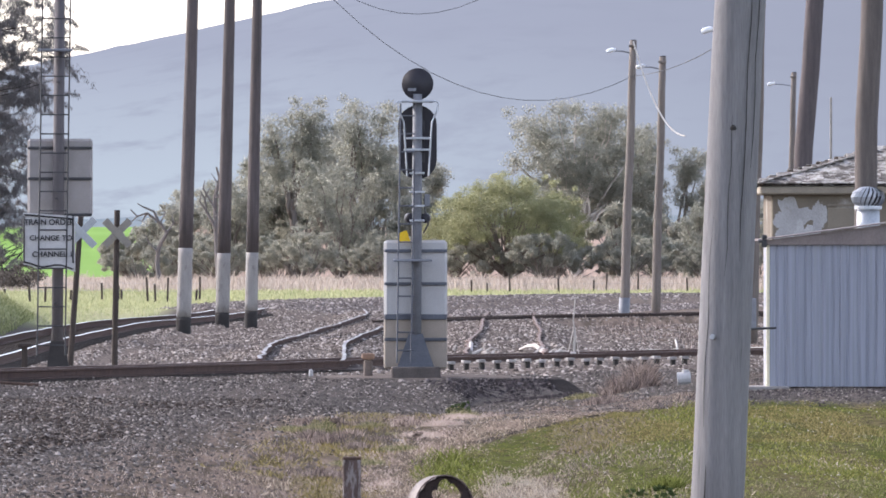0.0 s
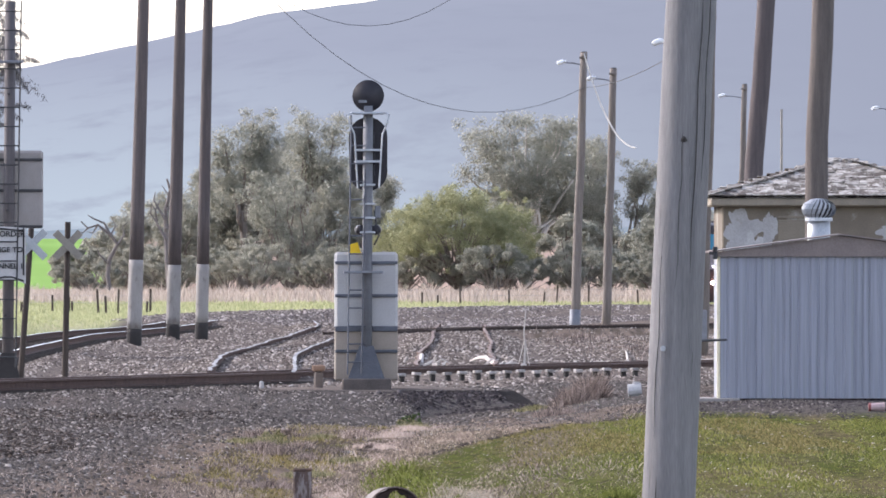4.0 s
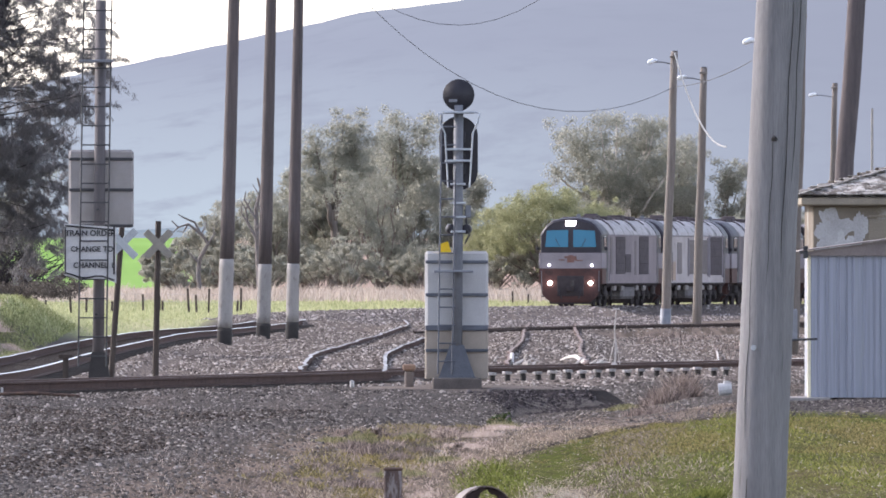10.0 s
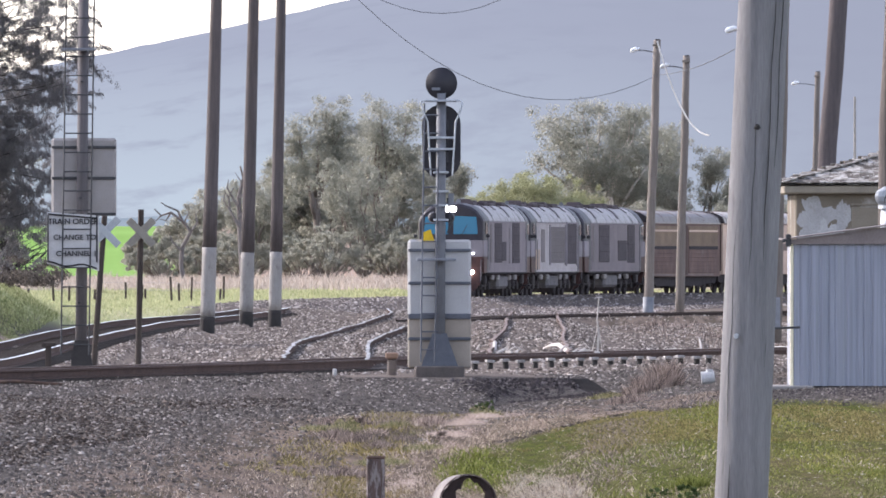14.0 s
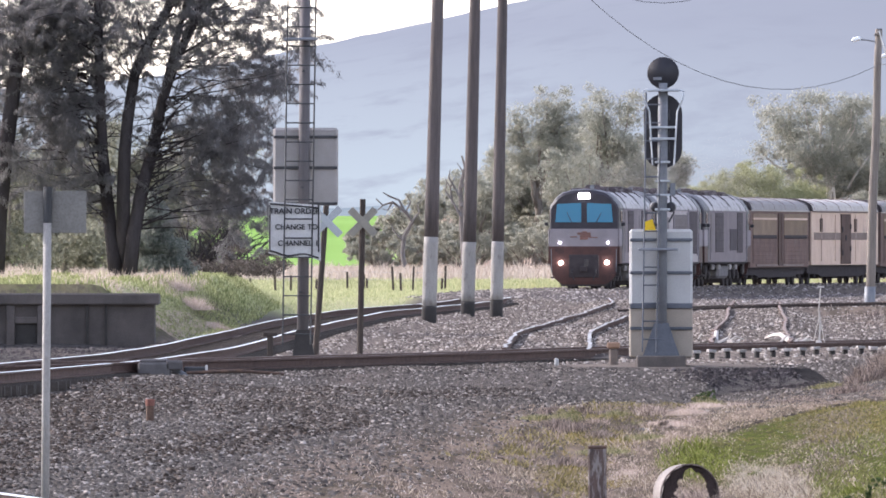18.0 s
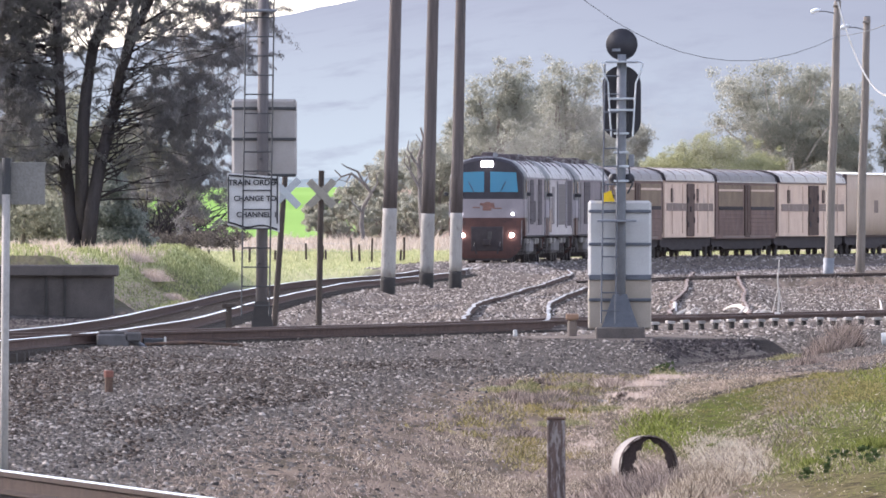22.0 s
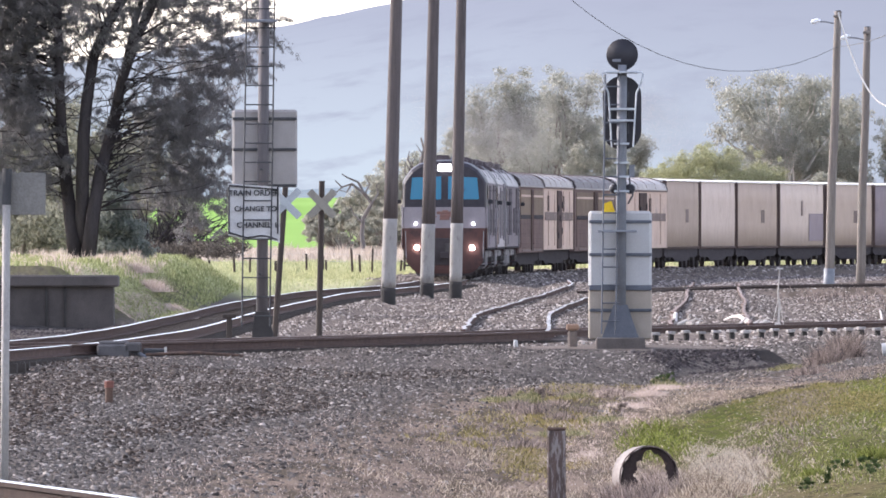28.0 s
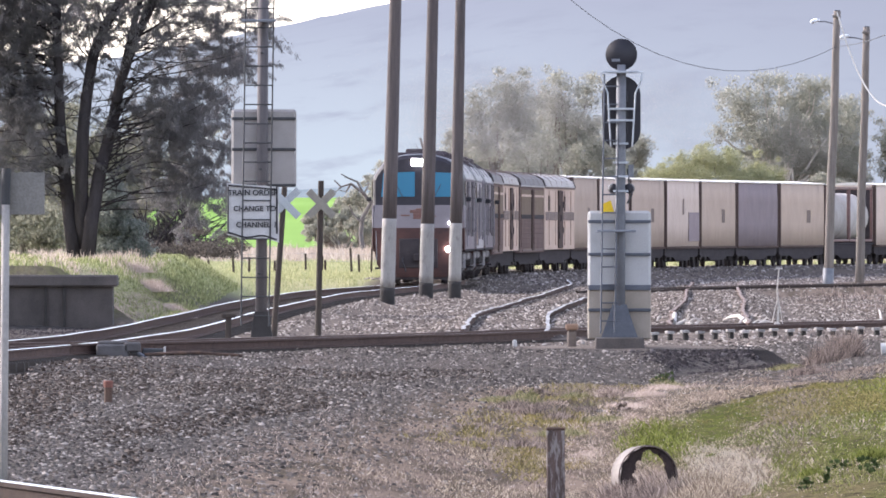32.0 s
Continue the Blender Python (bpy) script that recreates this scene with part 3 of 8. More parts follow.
stones("platform_gravel", 14000, (-15, -5.6, 262, 330), lambda x, y: x < np.interp(y, MAIN[:, 1], MAIN[:, 0]) - 1.2, (0.02, 0.05), "dark gravel at the foot of the loading platform", dark_stone)
stones("shed_gravel", 16000, (5.0, 13, 203.5, 217), lambda x, y: x > 5.0 + rng.uniform(0, 0.8, len(x)), (0.014, 0.03), "dark gravel strip before the shed", dark_stone)
stones("dark_ballast", 60000, (-8, 1, 135, 236), lambda x, y: (x < gravel_edge(y) - 0.6) & (np.array([noise.noise((a * 0.7, b * 0.05, 6.0)) + 0.5 * noise.noise((a * 2.6, b * 0.2, 3.0)) for a, b in zip(x, y)]) + rng.normal(size=len(x)) * 0.12 > 0.10 + 0.05 * x), (0.018, 0.04), "dark brown stones lying in patches on the ballast", brown_stone)
stones("weedy_gravel", 34000, (1.2, 8.5, 205, 262), lambda x, y: x > 1.2 + rng.uniform(0, 2, len(x)), (0.018, 0.036), "dark gravel beside the mound")


stones("mound_rubble", 9000, (2.4, 5.35, 240.5, 247.4), lambda x, y: (y < 245.6) & (rng.uniform(0, 1, len(x)) < step01(2.7, 4.0, x)), (0.022, 0.06), "dark clods and stones on the cut end of the mound", dark_stone, True)

# ---- tracks ----
RAIL = [(-0.07, -0.16), (0.07, -0.16), (0.07, -0.145), (0.013, -0.13), (0.013, -0.045), (0.037, -0.038), (0.037, -0.004), (0.032, 0.0), (-0.032, 0.0), (-0.037, -0.004), (-0.037, -0.038), (-0.013, -0.045), (-0.013, -0.13), (-0.07, -0.145)]


def heights(line, amount, seed):
    s = np.arange(len(line))
    return np.array([amount * (noise.noise((q * 0.045, seed, 0)) + 0.5 * noise.noise((q * 0.16, seed, 5))) for q in s])


# The sideways kink imitates heat shimmer, shaped to fit the camera's view.
def track(line, label, wobble=0.02, seed=0.0, gauge=1.5, skip=2, sleepers=True, head=None, web=None, shimmer_kink=0.0):
    root = thing("railway_track", Matrix.Identity(4), label, "railway track", kind="structure")
    line = line[::skip]
    d = np.gradient(line, axis=0)
    d /= np.hypot(d[:, 0], d[:, 1])[:, None]
    nrm = np.stack([d[:, 1], -d[:, 0]], 1)
    for side in (-1, 1):
        zz = heights(line, wobble, seed + side * 0.6)
        sh = Shape()
        secs = []
        for i in range(len(line)):
            c = line[i] + nrm[i] * (side * gauge / 2 + shimmer_kink * noise.noise((i * 0.33, seed + side, 2.0)))
            secs.append([(c[0] + nrm[i][0] * a, c[1] + nrm[i][1] * a, b + zz[i]) for a, b in RAIL])
        sh.loft(secs)
        k = len(RAIL)
        for q in range(len(line) - 1):
            for top in (6, 7, 8):
                sh.mi[q * k + top] = 1
        part("rail", sh, [web or rail_side, head or rail_head], root)
    if sleepers:
        keep = line[(line[:, 1] < 620)]
        if len(keep) > 3:
            s = np.concatenate([[0], np.cumsum(np.hypot(*np.diff(keep, axis=0).T))])
            q = np.arange(0, s[-1], 0.66)
            px, py = np.interp(q, s, keep[:, 0]), np.interp(q, s, keep[:, 1])
            dx, dy = np.interp(q, s, d[: len(keep), 0]), np.interp(q, s, d[: len(keep), 1])
            tv = [(a, b, c) for a in (-0.5, 0.5) for b in (-0.5, 0.5) for c in (-1, 0)]
            tf = [(0, 1, 3, 2), (4, 6, 7, 5), (0, 4, 5, 1), (2, 3, 7, 6), (1, 5, 7, 3)]
            k = len(q)
            ob = scatter("sleepers", tv, tf, np.stack([px, py, np.full(k, -0.165)], 1), np.arctan2(dy, dx) + rng.uniform(-0.03, 0.03, k), np.stack([np.full(k, 0.23), np.full(k, 2.5) + rng.uniform(-0.1, 0.1, k), np.full(k, 0.14)], 1), sleeper_wood, root)
            tagged(ob, "weathered timber sleepers", kind="stuff")
    return root


track(MAIN, "curving main railway track on timber sleepers", 0.026, 1.0, web=brown_side)
crossing_track = track(CROSSING, "yard track joining the main line at a turnout", 0.02, 4.0, skip=1, head=dusty_head, web=brown_side)
track(SIDING, "weathered siding track beside the main line", 0.05, 8.0, sleepers=False, head=worn_glint_head, web=brown_side, shimmer_kink=0.08)
track(LOOP, "rusty loop track curving off across the yard", 0.03, 20.0, sleepers=False, head=rust)
track(SPUR, "half-buried spur track in the yard gravel", 0.06, 12.0, sleepers=False, head=dusty_head, web=brown_side, shimmer_kink=0.08)
track(NEAR, "shiny-railed track close to the camera", 0.0, 16.0, skip=1)


def at_ground(x, y, up=0.0, rz=0.0):
    return pose(x, y, float(land(x, y)) + up, 0, 0, rz)


# ---- timber poles ----
def pole_shape(r0, r1, z0, z1, lean=0.0, n=12, wob=0.03):
    k = 7
    pts = [(lean * (z0 + (z1 - z0) * i / k) + wob * math.sin(i * 1.7), wob * math.cos(i * 2.1), z0 + (z1 - z0) * i / k) for i in range(k + 1)]
    return Shape().tube(pts, [r0 + (r1 - r0) * i / k for i in range(k + 1)], n)


def banded_pole(x, y, r, top, lean, z1, z2, label):
    """A tall pole, tarred at its foot, white round its middle and dark above."""
    base = float(land(x, y))
    ob = thing("timber_pole", pose(x, y, base), label, "pole", group="banded timber poles")
    z1, z2 = z1 - base, z2 - base
    part("foot", pole_shape(r * 1.06, r * 1.04, -0.3, z1, lean, wob=0), tar_black, ob, "tarred black foot", True)
    part("white_band", pole_shape(r * 1.03, r * 1.0, z1, z2, lean, wob=0), dull_band, ob, "greyed white-painted band", True)
    part("shaft", pole_shape(r * 1.0, r * 0.72, z2, top, lean, wob=0), brown_pole, ob, "", True)
    return ob


banded_pole(-1.50, 431, 0.195, 12.0, 0.028, 0.17, 2.05, "tall brown timber pole with a white-painted band")
banded_pole(-0.48, 467, 0.20, 12.0, 0.024, 0.17, 1.92, "tall brown timber pole with a white-painted band")
banded_pole(0.37, 472, 0.185, 12.0, 0.02, 0.20, 1.94, "tall brown timber pole with a white-painted band")

# the large weathered pole nearest to the camera
base = float(land(3.14, 105))
big = thing("utility_pole", pose(3.14, 105, base), "large weathered grey timber pole split and knotted", "pole")
part("shaft", pole_shape(0.18, 0.155, -0.4, 9, 0.048, 20, wob=0.006), weathered, big, "", True)
for cx, top, w in ((-0.085, 0.42, 0.022), (-0.05, 0.30, 0.014), (0.085, 0.34, 0.018), (0.125, 0.26, 0.013)):
    part("rot_split", Shape().tube([(cx + 0.012 * math.sin(k * 2.2) + 0.048 * (-0.3 + (top + 0.3) * k / 6), -math.sqrt(0.179 ** 2 - cx * cx) + 0.004, -0.3 + (top + 0.3) * k / 6) for k in range(7)], [w, w, w * 0.9, w * 0.8, w * 0.6, w * 0.35, w * 0.1], 6), tar_black, big, "dark rotted split")
part("bolt", Shape().tube([(0.005, -0.165, 1.80), (0.0, -0.19, 1.80)], 0.018, 8), steel, big, "bright bolt head")
part("knot", Shape().tube([(0.14, -0.165, 3.18), (0.14, -0.178, 3.20)], [0.024, 0.012], 8), tar_black, big, "dark knot")
for cx, z0, z1, w in ((-0.09, -0.3, 0.95, 0.010), (-0.06, -0.3, 0.35, 0.016), (0.02, -0.3, 0.2, 0.012), (0.11, 0.9, 1.9, 0.004), (0.07, 2.3, 4.2, 0.006), (0.12, 2.9, 4.4, 0.005), (-0.02, 2.2, 3.3, 0.004), (-0.12, 1.2, 2.6, 0.004), (0.16, 0.2, 1.3, 0.004)):
    pts = []
    for k in range(7):
        z = z0 + (z1 - z0) * k / 6
        x = cx + 0.006 * math.sin(k * 2.1 + cx * 40)
        pts.append((x + 0.048 * z, -math.sqrt(max(0.0004, (0.179 - 0.0027 * z) ** 2 - x * x)) - 0.001, z))
    part("crack", Shape().tube(pts, [w * 0.15] + [w * 0.5] * 5 + [w * 0.1], 5), tar_black, big)


def lamp_pole(x, y, r, top, lean, arm_z, label, arm=0.62, band=False):
    base = float(land(x, y))
    ob = thing("street_lamp", pose(x, y, base), label, "street lamp", group="yard lamp poles")
    part("pole", pole_shape(r, r * 0.72, -0.3, top - base, lean, 10, wob=0.015), lamp_wood, ob, "", True)
    if band:
        part("pole_sleeve", Shape().tube([(0, 0, -0.2), (lean * 0.8, 0, 0.8)], r * 1.12, 10), dull_steel, ob, "blue-grey steel sleeve", True)
    zz = arm_z - base
    px = lean * zz
    part("arm", Shape().tube([(px, 0, zz - 0.03), (px - arm * 0.6, 0, zz + 0.05), (px - arm, 0, zz + 0.06)], 0.022, 6), dull_steel, ob)
    head = Shape()
    head.tube([(px - arm + 0.05, 0, zz + 0.10), (px - arm - 0.06, 0, zz + 0.10), (px - arm - 0.2, 0, zz + 0.05), (px - arm - 0.26, 0, zz + 0.03)], [0.04, 0.07, 0.075, 0.03], 8)
    part("lamp_head", head, lamp_glass, ob, "pale glass lamp head", True)
    part("cross_arm", Shape().box(px - 0.02, -0.14, top - base - 0.18, 0.26, 0.07, 0.08, 0.01), lamp_wood, ob)
    part("cap", Shape().box(lean * (top - base), 0, top - base + 0.0, 0.16, 0.16, 0.05, 0.01), dark_steel, ob)
    return ob


lamp_pole(12.62, 518, 0.16, 8.9, 0.035, 8.5, "tall timber pole with a small street lamp", band=True)
lamp_pole(13.70, 520, 0.155, 8.4, 0.03, 8.0, "tall timber pole with a small street lamp")
lamp_pole(12.50, 385, 0.13, 8.1, 0.03, 7.25, "timber pole with a street lamp and a meter box", arm=1.2)
part("meter_box", Shape().box(0.0, -0.2, 0.75, 0.2, 0.16, 0.75, 0.02), dull_steel, [o for o in scene.objects if o.name.startswith("street_lamp")][-1])
lamp_pole(22.2, 640, 0.15, 9.28, 0.03, 8.75, "distant timber pole with a street lamp", arm=0.8)
lamp_pole(28.55, 645, 0.14, 8.73, 0.02, 8.3, "distant timber pole with a street lamp")
thing("white_post", at_ground(31.1, 830), "thin pale metal mast far behind the yard", "mast", shape=Shape().tube([(0, 0, 0), (0, 0, 10.2)], [0.10, 0.06], 8), material=concrete)

# ---- the two tall poles behind the hut ----
for x, y, r, lean, wood in ((9.19, 262, 0.16, 0.055, brown_pole), (9.0, 228, 0.17, 0.022, post_wood)):
    thing("utility_pole", at_ground(x, y), "tall weathered brown timber pole beside the hut", "pole", shape=pole_shape(r, r * 0.9, -0.3, 9, lean, 12), material=wood, smooth=True)

# ---- the tall signal ----
S = 250.0
sx = (1098 - 784) * S / 28000
base = -0.03
signal = thing("railway_signal", pose(sx, S, base), "grey steel colour-light signal mast seen from behind", "signal")
part("plinth", Shape().box(0.0, 0, -0.03, 0.78, 0.6, 0.24, 0.02), grime_concrete, signal, "concrete plinth")
part("foot_bracket", Shape().loft([[(-0.29, -0.04, 0.09), (0.29, -0.04, 0.09), (0.29, 0.18, 0.09), (-0.29, 0.18, 0.09)], [(-0.2, -0.02, 0.34), (0.2, -0.02, 0.34), (0.2, 0.17, 0.34), (-0.2, 0.17, 0.34)], [(-0.11, 0.0, 0.61), (0.11, 0.0, 0.61), (0.11, 0.16, 0.61), (-0.11, 0.16, 0.61)]]), slate_steel, signal)
part("mast", Shape().tube([(0, 0.08, 0.1), (0.02, 0.08, 3.0), (0.03, 0.08, 4.4)], [0.085, 0.078, 0.075], 14), surf("weathered_mast_steel", (0.20, 0.205, 0.22), (0.15, 0.155, 0.168), scale=4, rough=0.7, metal=0.1, bump=0.08), signal, "", True)
cab = part("equipment_cabinet", Shape().box(0.0, 0.45, 1.48, 1.0, 0.5, 1.22, 0.04), white_panel, signal, "off-white metal equipment cabinet")
low = part("cabinet_base", Shape().box(0.0, 0.45, 0.46, 1.0, 0.5, 0.80, 0.02), cream_panel, signal, "stained cream lower cabinet")
for z in (0.52, 0.875, 1.40, 1.92):
    part("cabinet_strap", Shape().box(0.0, 0.18, z, 0.99, 0.035, 0.085 if z == 0.875 else 0.05, 0.008), slate_steel, cab if z > 0.6 else low)
head = part("upper_head", Shape().tube([(0.03, 0.05, 4.56), (0.03, 0.40, 4.56)], 0.25, 28), matt_black, signal, "round black signal target", True)
part("head_shroud", Shape().tube([(0.03, 0.40, 4.56), (0.03, 0.62, 4.54)], [0.11, 0.12], 16, False), matt_black, head)
part("badge", Shape().box(-0.06, 0.045, 4.47, 0.13, 0.02, 0.045), dull_steel, head)
oval = Shape()
ring = []
for yy in (0.24, 0.42):
    pts = [(0.03 + 0.0 + 0.305 * math.cos(radians(a)), yy, 3.64 + 0.28 * (1 if a <= 180 else -1) + 0.305 * math.sin(radians(a))) for a in list(range(0, 181, 15)) + list(range(180, 361, 15))]
    ring.append(pts)
oval.loft(ring)
tgt = part("lower_head", oval, matt_black, signal, "tall oval black signal target")
for z in (3.39, 3.64, 3.89):
    part("lamp_unit", Shape().box(0.04, 0.20, z, 0.2, 0.12, 0.2, 0.02), matt_black, tgt)
plat = part("platform", Shape().box(0.03, 0.05, 4.28, 0.5, 0.34, 0.035, 0.01), steel, signal, "small steel service platform")
for s in (-1, 1):
    part("platform_rail", Shape().tube([(0.03 + s * 0.25, -0.1, 4.29), (0.03 + s * 0.33, -0.14, 4.26), (0.03 + s * 0.3, -0.16, 4.13), (0.03 + s * 0.22, -0.13, 3.95), (0.03 + s * 0.17, -0.10, 3.1)], 0.014, 6), steel, plat)
for k, (sxx, z0, z1) in enumerate(((-0.24, 0.15, 4.25), (-0.02, 0.15, 3.4))):
    part("ladder_stile", Shape().tube([(sxx - 0.06, -0.12, z0), (sxx, -0.12, z1)], 0.013, 6), slate_steel, signal)
for i in range(14):
    z = 0.35 + i * 0.285
    part("ladder_rung", Shape().tube([(-0.30 + 0.0146 * z, -0.12, z), (-0.02, -0.12, z)], 0.012, 6), slate_steel, signal)
for z in (2.4, 2.63, 2.85, 3.15, 3.52, 3.7):
    part("mast_clamp", Shape().box(0.02, 0.06, z, 0.24 if z < 3.2 else 0.42, 0.2, 0.035, 0.006), steel, signal)
part("step", Shape().box(-0.05, -0.1, 1.77, 0.62, 0.2, 0.04, 0.008), dull_steel, signal, "folding steel step")
part("plate", Shape().loft([[(-0.28, 0.16, 2.06), (-0.08, 0.16, 2.06), (-0.08, 0.18, 2.06), (-0.28, 0.18, 2.06)], [(-0.27, 0.16, 2.2), (-0.14, 0.16, 2.25), (-0.14, 0.18, 2.25), (-0.27, 0.18, 2.2)]]), yellow, signal, "yellow plate")
for s in (-1, 1):
    jb = part("junction_lamp", Shape().tube([(0.03 + s * 0.11, 0.05, 2.44), (0.03 + s * 0.13, 0.28, 2.44)], [0.075, 0.085], 10), matt_black, signal, "small black route lamp", True)
part("conduit", Shape().tube([(0.13, 0.1, 2.75), (0.16, 0.06, 2.45), (0.2, 0.05, 2.35), (0.12, 0.06, 2.2)], 0.014, 6), dark_steel, signal)
part("bell_box", Shape().box(0.18, 0.1, 2.72, 0.09, 0.1, 0.2, 0.01), dull_steel, signal)

# ---- the mast with sign panels by the main line ----
M = 272.0
mx = (463 - 784) * M / 28000
base = float(land(mx, M))
mast = thing("signal_mast", pose(mx, M, base), "dark steel ladder mast carrying sign panels", "signal mast")
part("post", Shape().tube([(0.0, 0.1, -0.1), (0.05, 0.1, 6.6)], [0.10, 0.09], 12), mast_grey, mast, "", True)
part("foot", Shape().loft([[(-0.2, -0.1, -0.1), (0.24, -0.1, -0.1), (0.24, 0.3, -0.1), (-0.2, 0.3, -0.1)], [(-0.11, 0.0, 0.55), (0.13, 0.0, 0.55), (0.13, 0.2, 0.55), (-0.11, 0.2, 0.55)]]), tar_black, mast, "dark stepped base")
for a, b in ((-0.34, -0.24), (0.14, 0.24)):
    part("ladder_stile", Shape().tube([(a, -0.215, 0.3), (b, -0.215, 6.6)], 0.014, 6), dark_steel, mast)
for i in range(19):
    z = 0.48 + i * 0.33
    part("ladder_rung", Shape().tube([(-0.34 + 0.0152 * z, -0.215, z), (0.14 + 0.0152 * z, -0.215, z)], 0.012, 6), dark_steel, mast)
part("step", Shape().box(-0.03, -0.12, 5.55, 0.6, 0.3, 0.05, 0.01), dull_steel, mast)
for z in (1.2, 3.0, 5.0):
    part("ladder_bracket", Shape().box(-0.05 + 0.0152 * z, -0.1, z, 0.05, 0.26, 0.03, 0.005), dark_steel, mast)
panel = part("back_panel", Shape().box(0.05, 0.28, 3.36, 1.12, 0.16, 1.34, 0.04), grey_panel, mast, "weathered cream board")
for z in (2.72, 3.34, 3.87):
    part("panel_strap", Shape().box(0.05, 0.185, z, 1.1, 0.03, 0.05, 0.006), dark_steel, panel)
board = Shape()
secs = []
for i in range(9):
    xx = -0.58 + i * 0.112
    bend_in = 0.012 * math.sin(i * 0.8)
    lowz = 1.84 + 0.03 * math.cos(i * 1.1) - 0.01 * i
    secs.append([(xx + bend_in * 0.2, -0.16 + bend_in, lowz), (xx + bend_in * 0.2, -0.14 + bend_in, lowz), (xx + 0.0, -0.14 + bend_in, 2.76 - 0.008 * i), (xx, -0.16 + bend_in, 2.76 - 0.008 * i)])
board.loft(secs)
sign = part("notice", board, sign_white, mast, "dented white notice with black lettering")
for za in (1.88, 2.72):
    edge = Shape().tube([(-0.56 + i * 0.105, -0.168, za - 0.009 * i + (0.03 * math.cos(i * 1.1) if za < 2.3 else 0)) for i in range(9)], 0.016, 5)
    part("notice_border", edge, sign_black, sign)
for xa in (-0.56, 0.28):
    part("notice_border", Shape().tube([(xa, -0.172, 1.89), (xa, -0.172, 2.70)], 0.015, 5), sign_black, sign)


def words(text, x, z, size, parent, y=-0.182, material=None):
    """A line of lettering, one mesh a word, centred on x."""
    made = []
    for word in text.split(" "):
        cu = bpy.data.curves.new("lettering", "FONT")
        cu.body, cu.size, cu.extrude, cu.offset = word, size, 0.004, size * 0.022
        tmp = new("lettering", cu)
        bpy.context.view_layer.update()
        me = bpy.data.meshes.new_from_object(tmp.evaluated_get(bpy.context.evaluated_depsgraph_get()))
        bpy.data.objects.remove(tmp)
        me.materials.clear()
        me.materials.append(material or sign_black)
        made.append((me, max(v.co.x for v in me.vertices) + size * 0.06))
    at = x - (sum(w for _, w in made) + 0.27 * size * (len(made) - 1)) / 2
    for me, w in made:
        ob = new("lettering", me)
        ob.parent = parent
        ob.matrix_basis = pose(at, y, z, 90, 0, 0)
        at += w + 0.27 * size


words("TRAIN ORDER", -0.125, 2.55, 0.134, sign)
words("CHANGE TO", -0.10, 2.28, 0.125, sign)
words("CHANNEL 1", -0.08, 2.0, 0.128, sign)

# ---- level crossing crossbucks ----
def crossbuck(x, y, top, material, label, lean=0.0, r=0.05, arm=0.40):
    base = float(land(x, y))
    ob = thing("crossing_sign", pose(x, y, base), label, "crossing sign", group="crossing signs")
    h = top - base
    part("post", Shape().tube([(-lean * h, 0.02, -0.2), (0, 0.02, h + 0.1)], [r * 1.1, r], 8), dark_wood, ob)
    for a in (45, -45):
        part("blade", Shape().box(0, 0, 0, arm * 2, 0.02, 0.13, 0.004, m=pose(0, -0.05 - (0.022 if a > 0 else 0), h - 0.3, 0, a, 0)), material, ob)
    return ob


crossbuck(-2.105, 275, 2.51, cross_grey, "grey-backed crossbuck on a dark post", lean=0.02, arm=0.31)
crossbuck(-2.79, 281, 2.53, cross_pale, "pale blue-white crossbuck on a leaning dark post", lean=0.08, arm=0.34)

# ---- small line-side things ----
thing("marker_post", at_ground(-3.62, 268), "short dark stake with a flat cap", "stake", shape=Shape().box(0, 0, 0.2, 0.10, 0.10, 0.6, 0.01).box(0, 0, 0.5, 0.24, 0.16, 0.07, 0.01), material=dark_wood)
cap = thing("marker_post", at_ground(-4.03, 191, -0.03), "rusty stake with an orange cap", "stake")
part("stake", Shape().tube([(0, 0, -0.1), (0, 0, 0.22)], 0.05, 8), rust, cap)
part("cap", Shape().tube([(0, 0, 0.21), (0, 0, 0.215), (0, 0, 0.285), (0, 0, 0.295)], [0.052, 0.058, 0.060, 0.052], 12), orange, cap, "orange plastic cap")
box = thing("track_box", pose(2.06, 251.5, -0.13), "orange-brown junction box on a short stand", "junction box")
part("stand", Shape().box(0, 0, 0.12, 0.15, 0.15, 0.34, 0.03), surf("stained_stand", (0.20, 0.165, 0.145), (0.13, 0.108, 0.096), rough=0.9), box)
part("lid", Shape().box(0, 0, 0.345, 0.21, 0.22, 0.10, 0.02), surf("bleached_orange_lid", (0.33, 0.215, 0.15), (0.25, 0.17, 0.125), rough=0.8), box, "faded orange lid")
thing("white_stone", at_ground(1.16, 253), "small white painted stone beside the rail", "stone", shape=Shape().box(0, 0, 0.06, 0.07, 0.08, 0.12, 0.02), material=white_band)
thing("white_drum", at_ground(6.65, 236), "small white plastic drum on the gravel", "drum", shape=Shape().tube([(-0.1, 0, 0.08), (0.1, 0, 0.1)], 0.1, 12).tube([(0.02, 0, 0.12), (0.02, 0, 0.22)], 0.05, 8), material=white_panel, smooth=False)

